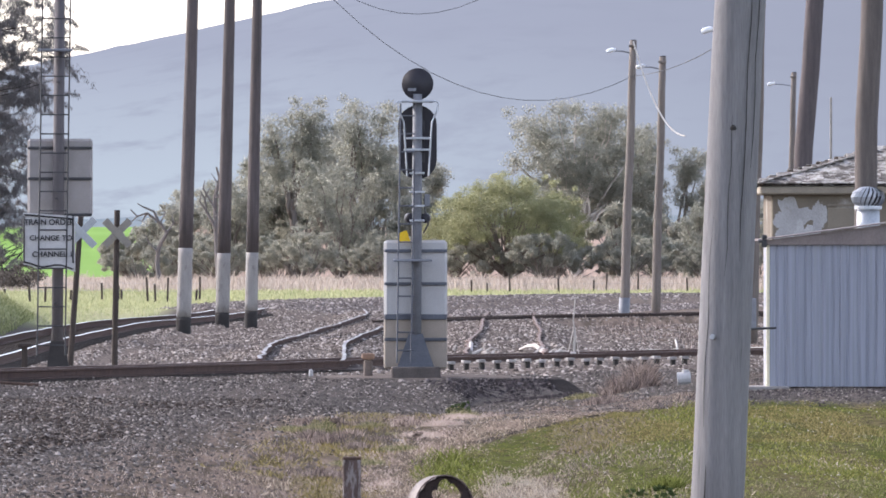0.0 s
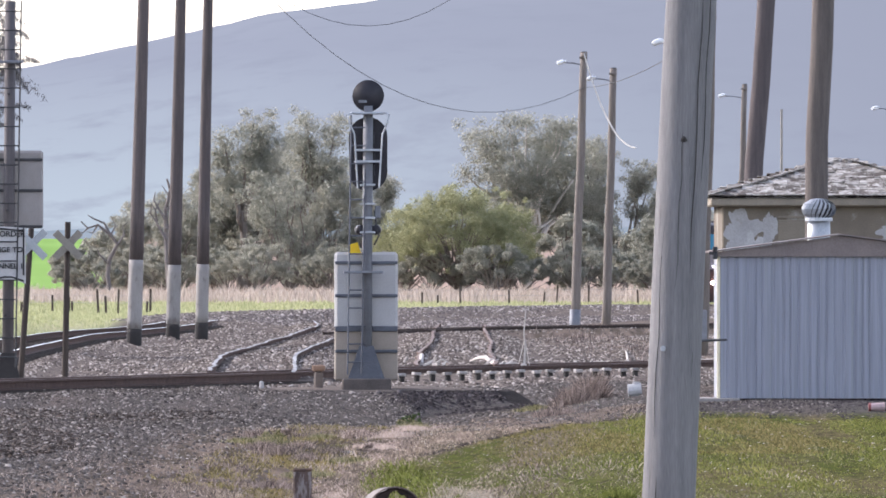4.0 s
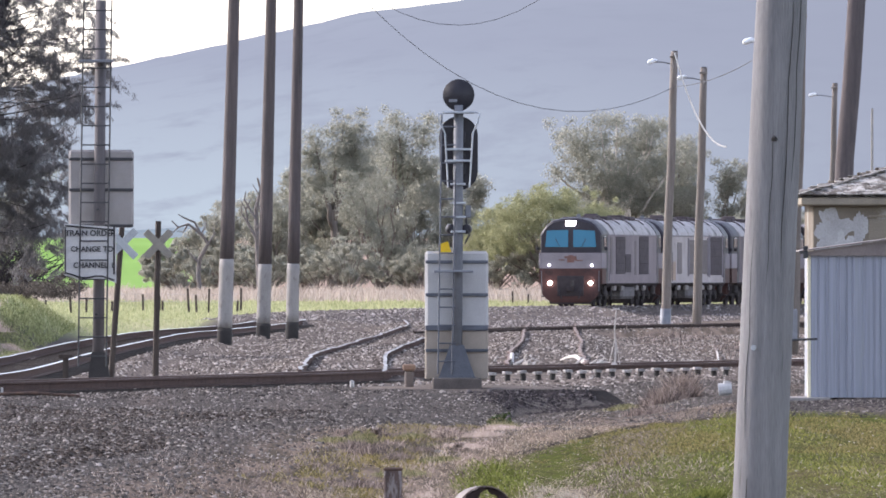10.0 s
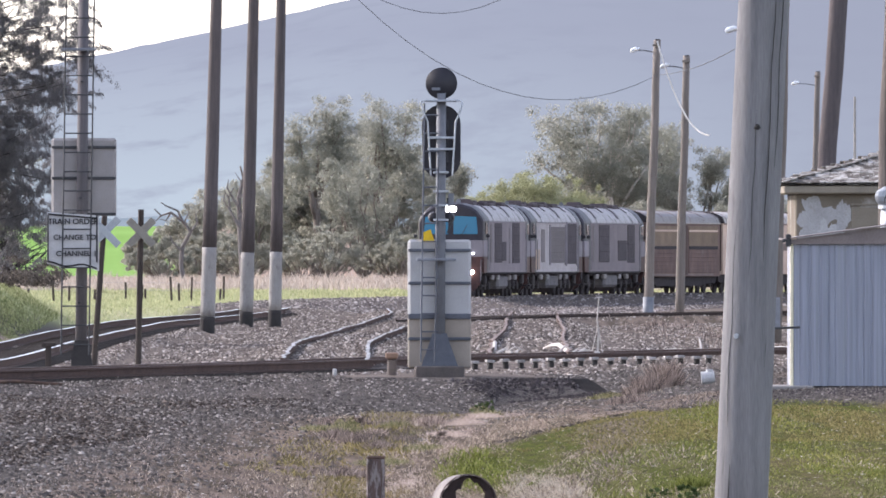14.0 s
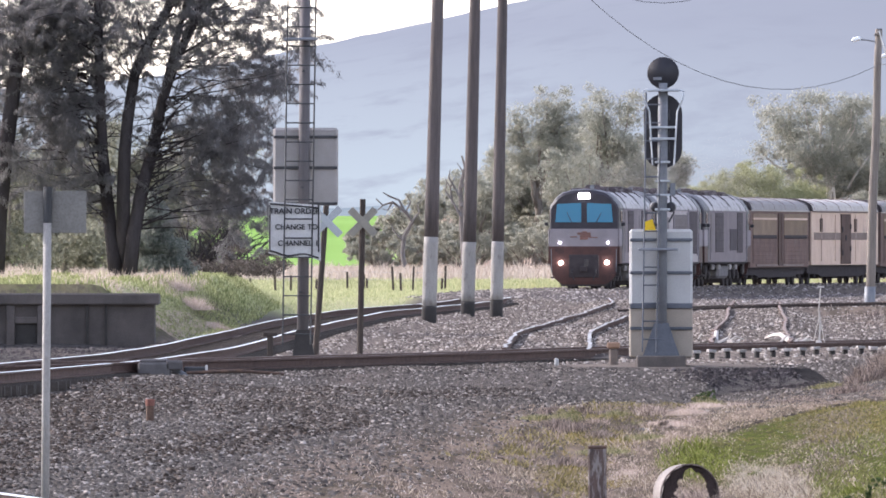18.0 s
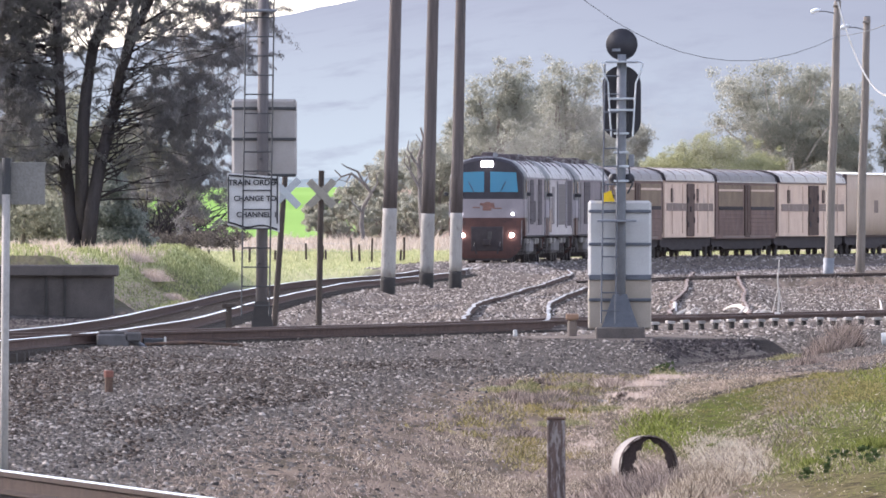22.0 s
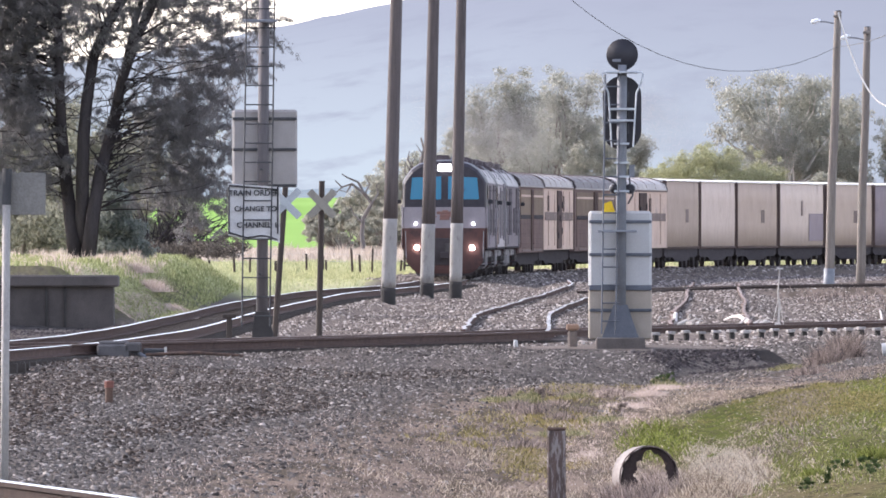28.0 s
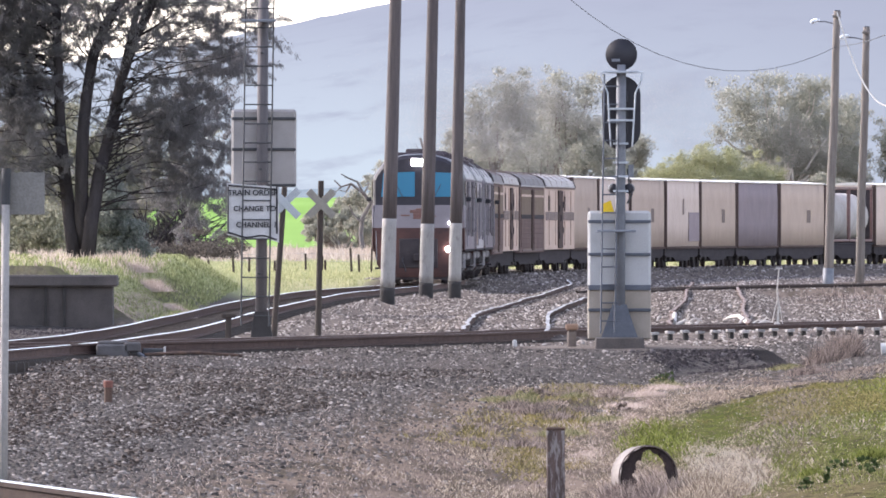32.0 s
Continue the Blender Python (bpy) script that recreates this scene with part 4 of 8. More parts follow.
# switch gear at the turnout
gear_paint = surf("grimy_grey_casing", (0.12, 0.11, 0.108), (0.08, 0.073, 0.072), rough=0.85)
gear = thing("point_machine", pose(-5.08, 244, -0.13), "grey point machine and rods beside the turnout", "point machine")
part("casing", Shape().box(0, 0, 0.0, 0.50, 0.7, 0.26, 0.03), gear_paint, gear)
part("cover", Shape().box(0.30, -0.1, 0.08, 0.26, 0.5, 0.16, 0.03), gear_paint, gear)
part("long_rod", Shape().tube([(0.5, -0.3, -0.03), (1.3, -0.35, 0.0), (2.0, -0.3, -0.05)], 0.025, 6), rust, gear, "rusty throw rod")
part("lid", Shape().box(0, 0, 0.15, 0.44, 0.6, 0.06, 0.02), gear_paint, gear)
part("rod", Shape().tube([(0.2, -0.2, 0.06), (0.4, -0.2, -0.02), (0.6, -0.3, -0.14)], 0.035, 8), dull_steel, gear)
part("drive_block", Shape().box(0.62, 0.2, -0.02, 0.34, 0.3, 0.16, 0.02), dark_steel, gear)
part("end_plate", Shape().box(0.80, 0.1, 0.0, 0.035, 0.1, 0.17, 0.005), pale_concrete, gear)

# concrete sleeper ends along the yard track
concrete_end = surf("chipped_concrete_end", (0.34, 0.315, 0.295), (0.19, 0.175, 0.165), scale=9, rough=0.9, vary=0.25, bump=0.3)
for i in range(17):
    u = i / 16
    x, y = 3.72 + 4.5 * u, 277.5 + 13.5 * u
    blk = part("sleeper_block", Shape().box(0, 0, 0.012, 0.135, 0.2, 0.052, 0.008), concrete_end, crossing_track, "pale concrete sleeper end", at=pose(x + 0.03 * math.sin(i * 3.1), y, -0.075 + 0.012 * ((i * 7) % 3), 0, 4 * math.sin(i * 2.0), 12))
    # The black stem paints the shade below each pale sleeper end.
    part("stem", Shape().box(0.015, 0.02, -0.12, 0.08, 0.14, 0.21, 0.012), tar_black, blk)

# whitened indicator stake in the yard
ind = thing("indicator_stake", at_ground(6.35, 300), "thin white indicator stake with wire stays", "stake")
part("rod", Shape().tube([(0, 0, -0.1), (0.03, 0, 0.4), (0.0, 0, 0.7), (0.04, 0, 1.15)], [0.028, 0.018, 0.014, 0.012], 6), bleached, ind)
for a in (-0.12, 0.12):
    part("stay", Shape().tube([(a, 0.05, 0), (0.02, 0, 0.6)], 0.008, 5), bleached, ind)
part("foot", Shape().box(0, 0, 0.06, 0.12, 0.12, 0.1, 0.02), bleached, ind)
part("cross_piece", Shape().box(0.04, 0, 1.13, 0.13, 0.02, 0.025, 0.005), bleached, ind)

# bleached sticks and pipes lying in the yard, drawn out in depth to fit the camera's view
for x, y, dx, dy, r, bendz in ((9.5, 342, 1.6, 60, 0.03, 0.10), (10.8, 360, 1.5, -50, 0.028, 0.16), (11.4, 330, 0.5, -14, 0.035, 0.1), (4.55, 310, 0.15, 9, 0.05, 0.18), (5.95, 306, -0.25, 14, 0.05, 0.15)):
    z0, z1 = float(land(x, y)), float(land(x + dx, y + dy))
    thing("fallen_stick", pose(x, y, z0), "bleached white stick lying on the gravel", "stick", shape=Shape().tube([(0, 0, 0.03), (dx * 0.4, dy * 0.4, bendz), (dx * 0.7, dy * 0.7, bendz * 0.8 + (z1 - z0) * 0.7), (dx, dy, z1 - z0 + 0.03)], [r, r * 0.9, r * 0.8, r * 0.6], 6), material=bleached)

# ---- loading platform at the left of the main line ----
wallx, wally = -6.82, 330.0
plat = thing("loading_platform", pose(wallx, wally, float(land(wallx, wally))), "sooty concrete loading platform with an overhanging coping", "platform")
part("wall", Shape().box(-4.0, 0.6, 0.42, 7.9, 1.2, 1.0, 0.02), dark_concrete, plat)
part("coping", Shape().box(-4.0, 0.55, 0.96, 8.1, 1.4, 0.24, 0.03), dark_concrete, plat, "thick dark coping slab")
# A flat black panel stands in for the shaded depth of the opening.
part("niche", Shape().box(-2.73, -0.012, 0.12, 0.46, 0.03, 0.66, 0.004), tar_black, plat, "dark panel for the shade of an opening in the wall")
for xx, w, d in ((-2.42, 0.15, 0.14), (-3.05, 0.17, 0.14), (-4.3, 0.2, 0.12)):
    part("pillar", Shape().box(xx, -0.05, 0.40, w, d, 0.86, 0.015), dark_concrete, plat, "stained concrete pillar")
part("lintel", Shape().box(-2.73, -0.05, 0.52, 0.48, 0.13, 0.14, 0.015), dark_concrete, plat)
for xx in (-1.45, -1.06, -3.6, -5.2):
    part("pilaster", Shape().box(xx, -0.02, 0.42, 0.05, 0.08, 0.84, 0.01), tar_black, plat, "dark vertical post")

# ---- white post with a plate near the camera ----
wp = thing("sign_post", at_ground(-3.215, 116), "thin white post with a dark top and a grey plate", "sign post")
part("shaft", Shape().tube([(-0.005, 0, -0.1), (0.015, 0, 2.28)], 0.03, 10), dull_band, wp, "", True)
part("top", Shape().tube([(0.015, 0, 2.28), (0.02, 0, 2.545)], 0.033, 10), dark_steel, wp, "dark sleeve")
part("plate", Shape().box(0.07, 0.045, 2.36, 0.46, 0.012, 0.31, 0.003), surf("dull_grey_plate", (0.20, 0.19, 0.175), (0.16, 0.152, 0.14), rough=0.95, spec=0.05), wp, "thin grey plate")

# ---- foreground stump post and cut drum ----
D = 141.0
px = (985 - 784) * D / 28000
zb = float(land(px, D))
post = thing("fence_post", pose(px, D, zb), "short square timber post with flaking white paint", "fence post")
part("shaft", Shape().box(0, 0, 0.05, 0.165, 0.165, 2 * (1.78 - (761 - 405) * D / 28000 - zb - 0.05), 0.012), surf("flaking_white_post", (0.115, 0.078, 0.068), (0.06, 0.044, 0.04), scale=3, stretch=(4, 4, 0.8), rough=0.85, bump=0.5, stain=(0.21, 0.185, 0.175), stain_scale=8.0, stain_at=0.53), post)
part("cap", Shape().box(0, 0, 1.78 - (761 - 405) * D / 28000 - zb + 0.008, 0.17, 0.17, 0.03, 0.01), rust, post, "dark weathered top")

D = 147.0
dx = (1150 - 784) * D / 28000
drum = thing("cut_drum", pose(dx, D, float(land(dx, D)) + 0.11, 0, 0, 20), "rusty open-ended steel drum half sunk in dry grass", "drum")
sh = Shape()
R, L = 0.285, 0.25
N = 28
for rr, sh.now in ((R, 0), (R - 0.012, 1)):
    vs, fs = [], []
    for j, yy in enumerate((0.0, 0.06, 0.07, 0.13, 0.14, 0.20, L)):
        for k in range(N + 1):
            a = 2 * math.pi * k / N
            jag = (0.03 * math.sin(k * 2.7) + 0.05 * max(0, math.sin(a + 2.3))) if j == 0 else 0
            q = rr + (0.008 if j in (1, 3) else 0)
            vs.append((q * math.cos(a), yy + jag, q * math.sin(a) + 0.12))
    for j in range(6):
        for k in range(N):
            if j == 0 and 2 <= k <= 4:
                continue
            f = (j * (N + 1) + k, j * (N + 1) + k + 1, (j + 1) * (N + 1) + k + 1, (j + 1) * (N + 1) + k)
            fs.append(f)
    sh.add(vs, fs)
drum_paint = surf("flaked_white_drum_paint", (0.30, 0.27, 0.25), (0.18, 0.15, 0.135), scale=5, rough=0.8, bump=0.3, stain=(0.10, 0.062, 0.05), stain_scale=4.0, stain_at=0.55)
# Rust taken near black to paint in the shade inside the drum.
drum_shade_rust = surf("shade_dark_rusted_steel", (0.05, 0.036, 0.034), (0.028, 0.022, 0.021), scale=7, rough=0.95, bump=0.4, spec=0.03)
part("shell", sh, [drum_paint, drum_shade_rust], drum, "rusted shell with flaking white paint", True)
rimsh = Shape().tube([(R * math.cos(a * 0.2244) * 1.01, 0.02, R * math.sin(a * 0.2244) * 1.01 + 0.12) for a in range(-3, 18)], 0.009, 6)
part("rim", rimsh, surf("dark_drum_rim", (0.13, 0.10, 0.09), (0.07, 0.05, 0.045), scale=9, rough=0.9), drum, "dark worn rim")
# the lid has rusted away to a ragged ring
lid = Shape()
for yy in (0.028, 0.040):
    vs, fs = [], []
    for k in range(61):
        a = math.pi * 2 * k / 60
        c = math.cos(a)
        inner = 0.255 - 0.115 * max(0, -c) ** 0.7 - 0.06 * max(0, c) ** 1.4 - 0.05 * max(0, -math.sin(a)) + 0.035 * noise.noise((c * 4, math.sin(a) * 4, 2)) + 0.028 * noise.noise((c * 11, math.sin(a) * 11, 5))
        vs += [((R - 0.006) * c, yy, (R - 0.006) * math.sin(a) + 0.12), (min(inner, R - 0.01) * c, yy, min(inner, R - 0.01) * math.sin(a) + 0.12)]
    fs = [(2 * k, 2 * k + 2, 2 * k + 3, 2 * k + 1) for k in range(60)]
    lid.add(vs, fs)
part("lid", lid, drum_shade_rust, drum, "lid rusted away to a ragged dark ring")

# ---- garden shed ----
SY, s = 215.0, 215.0 / 28000
x0, x1 = (1724 - 784) * s, (2152 - 784) * s
xm = (x0 + x1) / 2
zb = float(land(xm, SY + 1))
ze, zp = 1.78 - (378 - 405) * s, 1.78 - (345 - 405) * s
shed = thing("garden_shed", pose(xm, SY, zb), "pale blue ribbed steel garden shed with a low gable", "shed")
W, H = x1 - x0, ze - zb
rib = Shape()
nr = 27
prof = []
cuts = [-W / 2 + W * (i + (0.16 * math.sin(i * 4.7) + 0.1 * math.sin(i * 2.1) if 0 < i < nr else 0)) / nr for i in range(nr + 1)]
for i in range(nr):
    q, w = cuts[i], cuts[i + 1] - cuts[i]
    d = 0.008 + 0.008 * (0.5 + 0.5 * math.sin(i * 3.3))
    prof += [(q, 0.0), (q + w * 0.10, -d), (q + w * 0.72, -d * 0.9), (q + w * 0.86, 0.004)]
prof.append((W / 2, 0.0))
k = len(prof)
rib.add([(a, b, 0.02) for a, b in prof] + [(a, b, H) for a, b in prof], [(i, i + 1, k + i + 1, k + i) for i in range(k - 1)])
part("front_wall", rib, cladding, shed, "ribbed pale blue steel sheet")
part("side_wall", Shape().box(-W / 2 + 0.01, 1.2, H / 2, 0.02, 2.38, H, 0.0), cladding, shed)
part("side_wall", Shape().box(W / 2 - 0.01, 1.2, H / 2, 0.02, 2.38, H, 0.0), cladding, shed)
part("back_wall", Shape().box(0, 2.4, H / 2, W - 0.05, 0.02, H, 0.0), cladding, shed)
# The bright cream puts sunlight on the shed's left edge into the colour.
part("corner_trim", Shape().box(-W / 2 - 0.02, 0.02, H / 2, 0.045, 0.09, H, 0.006), cream_trim, shed, "cream corner trim coloured as if sunlit")
part("corner_trim", Shape().box(W / 2 + 0.02, 0.02, H / 2, 0.045, 0.09, H, 0.006), cream_trim, shed, "cream corner trim coloured as if sunlit")
g = Shape()
g.loft([[(-W / 2 - 0.06, yy, H - 0.03), (W / 2 + 0.06, yy, H - 0.03), (W / 2 + 0.06, yy, H + 0.03), (0, yy, zp - zb), (-W / 2 - 0.06, yy, H + 0.03)] for yy in (-0.06, -0.03)])
part("gable", g, brown_fascia, shed, "faded brown gable")
for sgn in (-1, 1):
    part("roof_sheet", Shape().loft([[(0, yy, zp - zb + 0.03), (sgn * (W / 2 + 0.12), yy, H + 0.05), (sgn * (W / 2 + 0.12), yy, H + 0.03), (0, yy, zp - zb + 0.01)] for yy in (-0.12, 2.5)]), brown_fascia, shed)
part("floor_slab", Shape().box(-W / 2 - 0.05, 0.6, 0.0, 0.62, 2.0, 0.05, 0.01), concrete, shed, "thin concrete slab")
vent = thing("roof_ventilator", pose((1897 - 784) * 219 / 28000, 218.6, zp - 0.05), "spinning ridged metal roof ventilator on the shed", "ventilator")
part("neck", Shape().tube([(0, 0, -0.22), (0, 0, 0.26)], [0.17, 0.155], 16), steel, vent, "", True)
part("collar", Shape().tube([(0, 0, 0.26), (0, 0, 0.31)], 0.19, 16), steel, vent)
for i in range(20):
    a = 2 * math.pi * i / 20
    prof = [(0.165, 0.31), (0.225, 0.36), (0.24, 0.43), (0.215, 0.5), (0.12, 0.56), (0.03, 0.575)]
    fin = Shape()
    pts, fs = [], []
    for j, (r, z) in enumerate(prof):
        tw = 0.5 * (z - 0.3) / 0.27
        for b, rr in ((a + tw, r), (a + tw + 0.21, r * 0.9)):
            pts.append((rr * math.cos(b), rr * math.sin(b), z))
    for j in range(5):
        fs.append((2 * j, 2 * j + 1, 2 * j + 3, 2 * j + 2))
    fin.add(pts, fs)
    part("vane", fin, steel, vent)
# A solid black core is added for the shade between the vanes.
part("turbine_core", Shape().tube([(0, 0, 0.30), (0, 0, 0.43), (0, 0, 0.56)], [0.13, 0.19, 0.05], 14), matt_black, vent, "black core for the shaded inside of the turbine")

part("gable_bracket", Shape().box(-W / 2 - 0.07, -0.09, H + 0.02, 0.07, 0.06, 0.17, 0.01).box(-W / 2 - 0.13, -0.09, H + 0.02, 0.05, 0.05, 0.05, 0.01), dark_steel, shed, "black gable bracket")

# things lying by the shed
rw = thing("plastic_tub", at_ground((2005 - 784) * 206.5 / 28000, 206.5), "red and white plastic tub lying on its side", "tub")
part("tub", Shape().tube([(-0.11, 0, 0.05), (0.08, 0, 0.055)], [0.05, 0.06], 12), surf("faded_pink_plastic", (0.42, 0.31, 0.30), (0.34, 0.24, 0.235), rough=0.6), rw)
part("rim", Shape().tube([(-0.13, 0, 0.05), (-0.10, 0, 0.05)], 0.055, 12), surf("red_plastic", (0.26, 0.08, 0.075), rough=0.5), rw, "red end")
thing("flat_stone", at_ground((2055 - 784) * 207 / 28000, 207), "flat pale stone on the gravel", "stone", shape=Shape().box(0, 0, 0.015, 0.3, 0.25, 0.05, 0.015), material=concrete)
rod = thing("steel_rod", pose((1700 - 784) * 214 / 28000, 214, zb + 0.80), "dark steel rod reaching from the shed", "rod", shape=Shape().tube([(-0.28, -0.1, 0), (0.28, 0.3, 0.02)], 0.016, 8), material=dark_steel)

# ---- the hut with the tiled roof behind the shed ----
HY, s = 236.0, 236.0 / 28000
hx0, hx1 = (1728 - 784) * s, (2166 - 784) * s
xm = (hx0 + hx1) / 2
zb = float(land(xm, HY + 2))
HW = hx1 - hx0
zt = 1.78 - (288 - 405) * s
hut = thing("hut", pose(xm, HY, zb), "old cement-rendered hut with a lichened tiled hip roof", "hut")
hh = zt - zb
part("front_wall", Shape().box(0, 0.1, hh / 2, HW, 0.2, hh, 0.02), render_wall, hut, "flaking cream render")
part("back_wall", Shape().box(0, HW - 0.1, hh / 2, HW, 0.2, hh, 0.02), render_wall, hut)
for sgn in (-1, 1):
    part("side_wall", Shape().box(sgn * (HW / 2 - 0.1), HW / 2, hh / 2, 0.196, HW - 0.4, hh, 0.0), render_wall, hut)
part("eave_board", Shape().box(0, HW / 2, hh + 0.02, HW + 0.36, HW + 0.36, 0.12, 0.02), eave_paint, hut, "pale brown eave")
part("wall_vent", Shape().box(-HW / 2 + 1.08, -0.012, hh - 0.20, 0.5, 0.03, 0.03, 0.004).box(-HW / 2 + 1.08, -0.008, hh - 0.4, 0.5, 0.02, 0.32, 0.01), eave_paint, hut, "blocked wall vent")
for k, (cx, cz, w, h) in enumerate(((0.30, -0.42, 0.50, 0.55), (0.46, -0.72, 0.34, 0.62), (0.16, -0.80, 0.22, 0.50), (0.70, -0.36, 0.24, 0.42), (0.66, -0.62, 0.12, 0.26), (2.55, -0.42, 0.40, 0.30), (2.95, -0.34, 0.34, 0.36), (2.72, -0.66, 0.26, 0.30), (3.3, -0.52, 0.30, 0.24))):
    pts = []
    for q in range(60):
        a = 2 * math.pi * q / 60
        ca, sa = math.cos(a), math.sin(a)
        m_ = 0.5 + 0.26 * noise.noise((ca * 1.6 + k * 5, sa * 1.6, 2)) + 0.16 * noise.noise((ca * 4.5 + k * 3, sa * 4.5, 6)) + 0.09 * noise.noise((ca * 11 + k, sa * 11, 9))
        pts.append((-HW / 2 + cx + w * m_ * ca, min(hh - 0.06, hh + cz + h * m_ * sa)))
    part("paint_patch", Shape().loft([[(a, yy, b) for a, b in pts] for yy in (-0.004 - 0.0007 * k, 0.05)]), white_band, hut, "flaking white paint patch")
apex = 1.78 - (216 - 405) * s - zb + 0.05
half = HW / 2 + 0.2
core = Shape()
e0 = hh + 0.09
core.add([(-half, HW / 2 - half, e0), (half, HW / 2 - half, e0), (half, HW / 2 + half, e0), (-half, HW / 2 + half, e0), (0, HW / 2, apex - 0.03)], [(0, 1, 4), (1, 2, 4), (2, 3, 4), (3, 0, 4), (3, 2, 1, 0)])
roof = part("roof", core, slate, hut, "lichened tiled hip roof")
rows = 15
tile_me = {}
for face in range(4):
    turn = pose(0, HW / 2, 0, 0, 0, 90 * face)
    for r in range(rows - 1):
        f0, f1 = r / rows, (r + 1) / rows
        w0 = half * (1 - f0)
        y0 = -half * (1 - f0)
        z0 = e0 + (apex - e0) * f0
        cnt = max(1, int(2 * w0 / 0.21)) if face in (0, 3) else max(1, int(2 * w0 / 0.5))
        for c in range(cnt):
            tw = 2 * w0 / cnt
            key = round(tw, 2)
            if key not in tile_me:
                tile_me[key] = [Shape().box(0, 0.14, 0.0, tw * 0.985, 0.27, 0.018, 0.005).mesh("tile", mm) for mm in (slate, lichen)]
            ang = math.degrees(math.atan2(apex - e0, half))
            xx = -w0 + (c + 0.5) * tw
            mm = tile_me[key][1 if noise.noise((xx * 1.6 + face * 7, r * 0.45, 2.0)) + rng.uniform(-0.3, 0.3) > 0.14 else 0]
            ob = new("tile", mm)
            ob.parent = roof
            ob.matrix_basis = turn @ pose(xx, y0 - 0.04, z0 + 0.025 + rng.uniform(0, 0.014), ang - 1.5 + rng.uniform(-2.5, 2.5), 0, rng.uniform(-2, 2))

# ---- the bare earth mound under the signal ----
vs, fs = [], []
NA, NR = 72, 9
for j in range(NR):
    f = j / (NR - 1)
    for k in range(NA):
        a = 2 * math.pi * k / NA
        rag = 1 + 0.10 * noise.noise((math.cos(a) * 3, math.sin(a) * 3, 1)) + 0.06 * noise.noise((math.cos(a) * 11, math.sin(a) * 11, 4))
        x = 3.0 + 1.95 * f * rag * math.cos(a)
        y = 252.8 + 3.8 * f * rag * math.sin(a)
        z = float(land(x, y)) + 0.035 * (1 - f ** 3) - 0.02 * f ** 3 + 0.016 * noise.noise((x * 3.1, y * 1.1, 2)) + 0.01 * noise.noise((x * 9, y * 3, 8))
        vs.append((x - 3.0, y - 251.0, z + 0.12))
for j in range(NR - 1):
    for k in range(NA):
        q = (k + 1) % NA
        fs.append((j * NA + k, j * NA + q, (j + 1) * NA + q, (j + 1) * NA + k))
mnd = thing("earth_mound", pose(3.0, 251.0, -0.12), "bare brown earth mound with a dark crumbling edge", "mound")
part("crown", Shape().add(vs, fs), dirt, mnd, "", True)
# the steep dark end, cut away in clods; dark soil coloured deeper for its shade
vs, fs = [], []
NF = 44
for k in range(NF):
    g = k / (NF - 1)
    x = 3.25 + 1.72 * g
    back = 0.9 * g ** 4
    deep = 0.05 + 0.20 * min(1, g * 1.8)
    for j, (dy, dz) in enumerate(((0.5, 0.02), (0.05, 0.015), (-0.12, -0.25), (-0.35, -0.6), (-0.8, -1.0), (-1.3, -1.25))):
        w = 0.05 * noise.noise((x * 7, j * 1.7, 3)) + 0.03 * noise.noise((x * 19, j * 2.9, 6))
        vs.append((x - 3.0 + (0.12 * j * g ** 6), 245.45 - 251.0 + dy + back + w * 2, (dz * deep if dz < 0 else dz) + w * 0.5))
for k in range(NF - 1):
    for j in range(5):
        fs.append((k * 6 + j, k * 6 + j + 1, (k + 1) * 6 + j + 1, (k + 1) * 6 + j))
part("cut_face", Shape().add(vs, fs), dark_dirt, mnd, "crumbling cut face of dark soil deepened for its shade")

clod_mat = island_stuff("dark_soil_clods", (0.025, 0.02, 0.016), (0.15, 0.12, 0.10), mid=(0.06, 0.048, 0.04))
# the eroded lip of the lawn: dark clods in a broken line
k = 900
y = rng.uniform(191, 205, k)
x = grass_edge(y) + rng.normal(size=k) * 0.07 + 0.05 * np.sin(y * 2.9)
ok = np.sin(y * 4.1) + np.sin(y * 1.7 + 1) > rng.uniform(-1.6, 0.6, k)
x, y = x[ok], y[ok]
q = rng.uniform(0.012, 0.032, len(x))
tagged(scatter("lawn_edge", STONE_V, STONE_F, np.stack([x, y, land(x, y) - 0.005 + bumps(x, y)], 1), rng.uniform(0, 6.28, len(x)), np.stack([q * rng.uniform(0.9, 2.2, len(x)), q, q * rng.uniform(0.5, 1.1, len(x))], 1), clod_mat), "dark crumbling clods along the lip of the lawn", "soil edge", kind="stuff")

for u, d, w in ((1063, 196, 0.2),):
    thing("flat_stone", at_ground((u - 784) * d / 28000, d), "flat pale stone lying in the ditch grass", "stone", group="flat stones", shape=Shape().box(0, 0, 0.015, w, 0.5, 0.05, 0.02), material=concrete)

# pale rubbish and broken sticks on the yard gravel
for k in range(26):
    rr = np.random.default_rng(500 + k)
    cx, cy = [(4.6, 312), (6.0, 305), (9.0, 340), (11.0, 350), (8.2, 322)][k % 5]
    x, y = cx + rr.normal() * 0.22, cy + rr.normal() * 6
    ln, an = rr.uniform(0.12, 0.4), rr.uniform(-1, 1)
    thing("broken_stick", at_ground(x, y, 0.04), "pale broken stick lying in the yard gravel", "stick", group="broken sticks", shape=Shape().tube([(0, 0, 0), (ln * 0.5, rr.uniform(-0.2, 0.2), 0.08 * rr.uniform(0, 1.5)), (ln * math.cos(an), 0, ln * math.sin(abs(an)) * 0.7)], [0.03, 0.022, 0.012], 5), material=bleached)


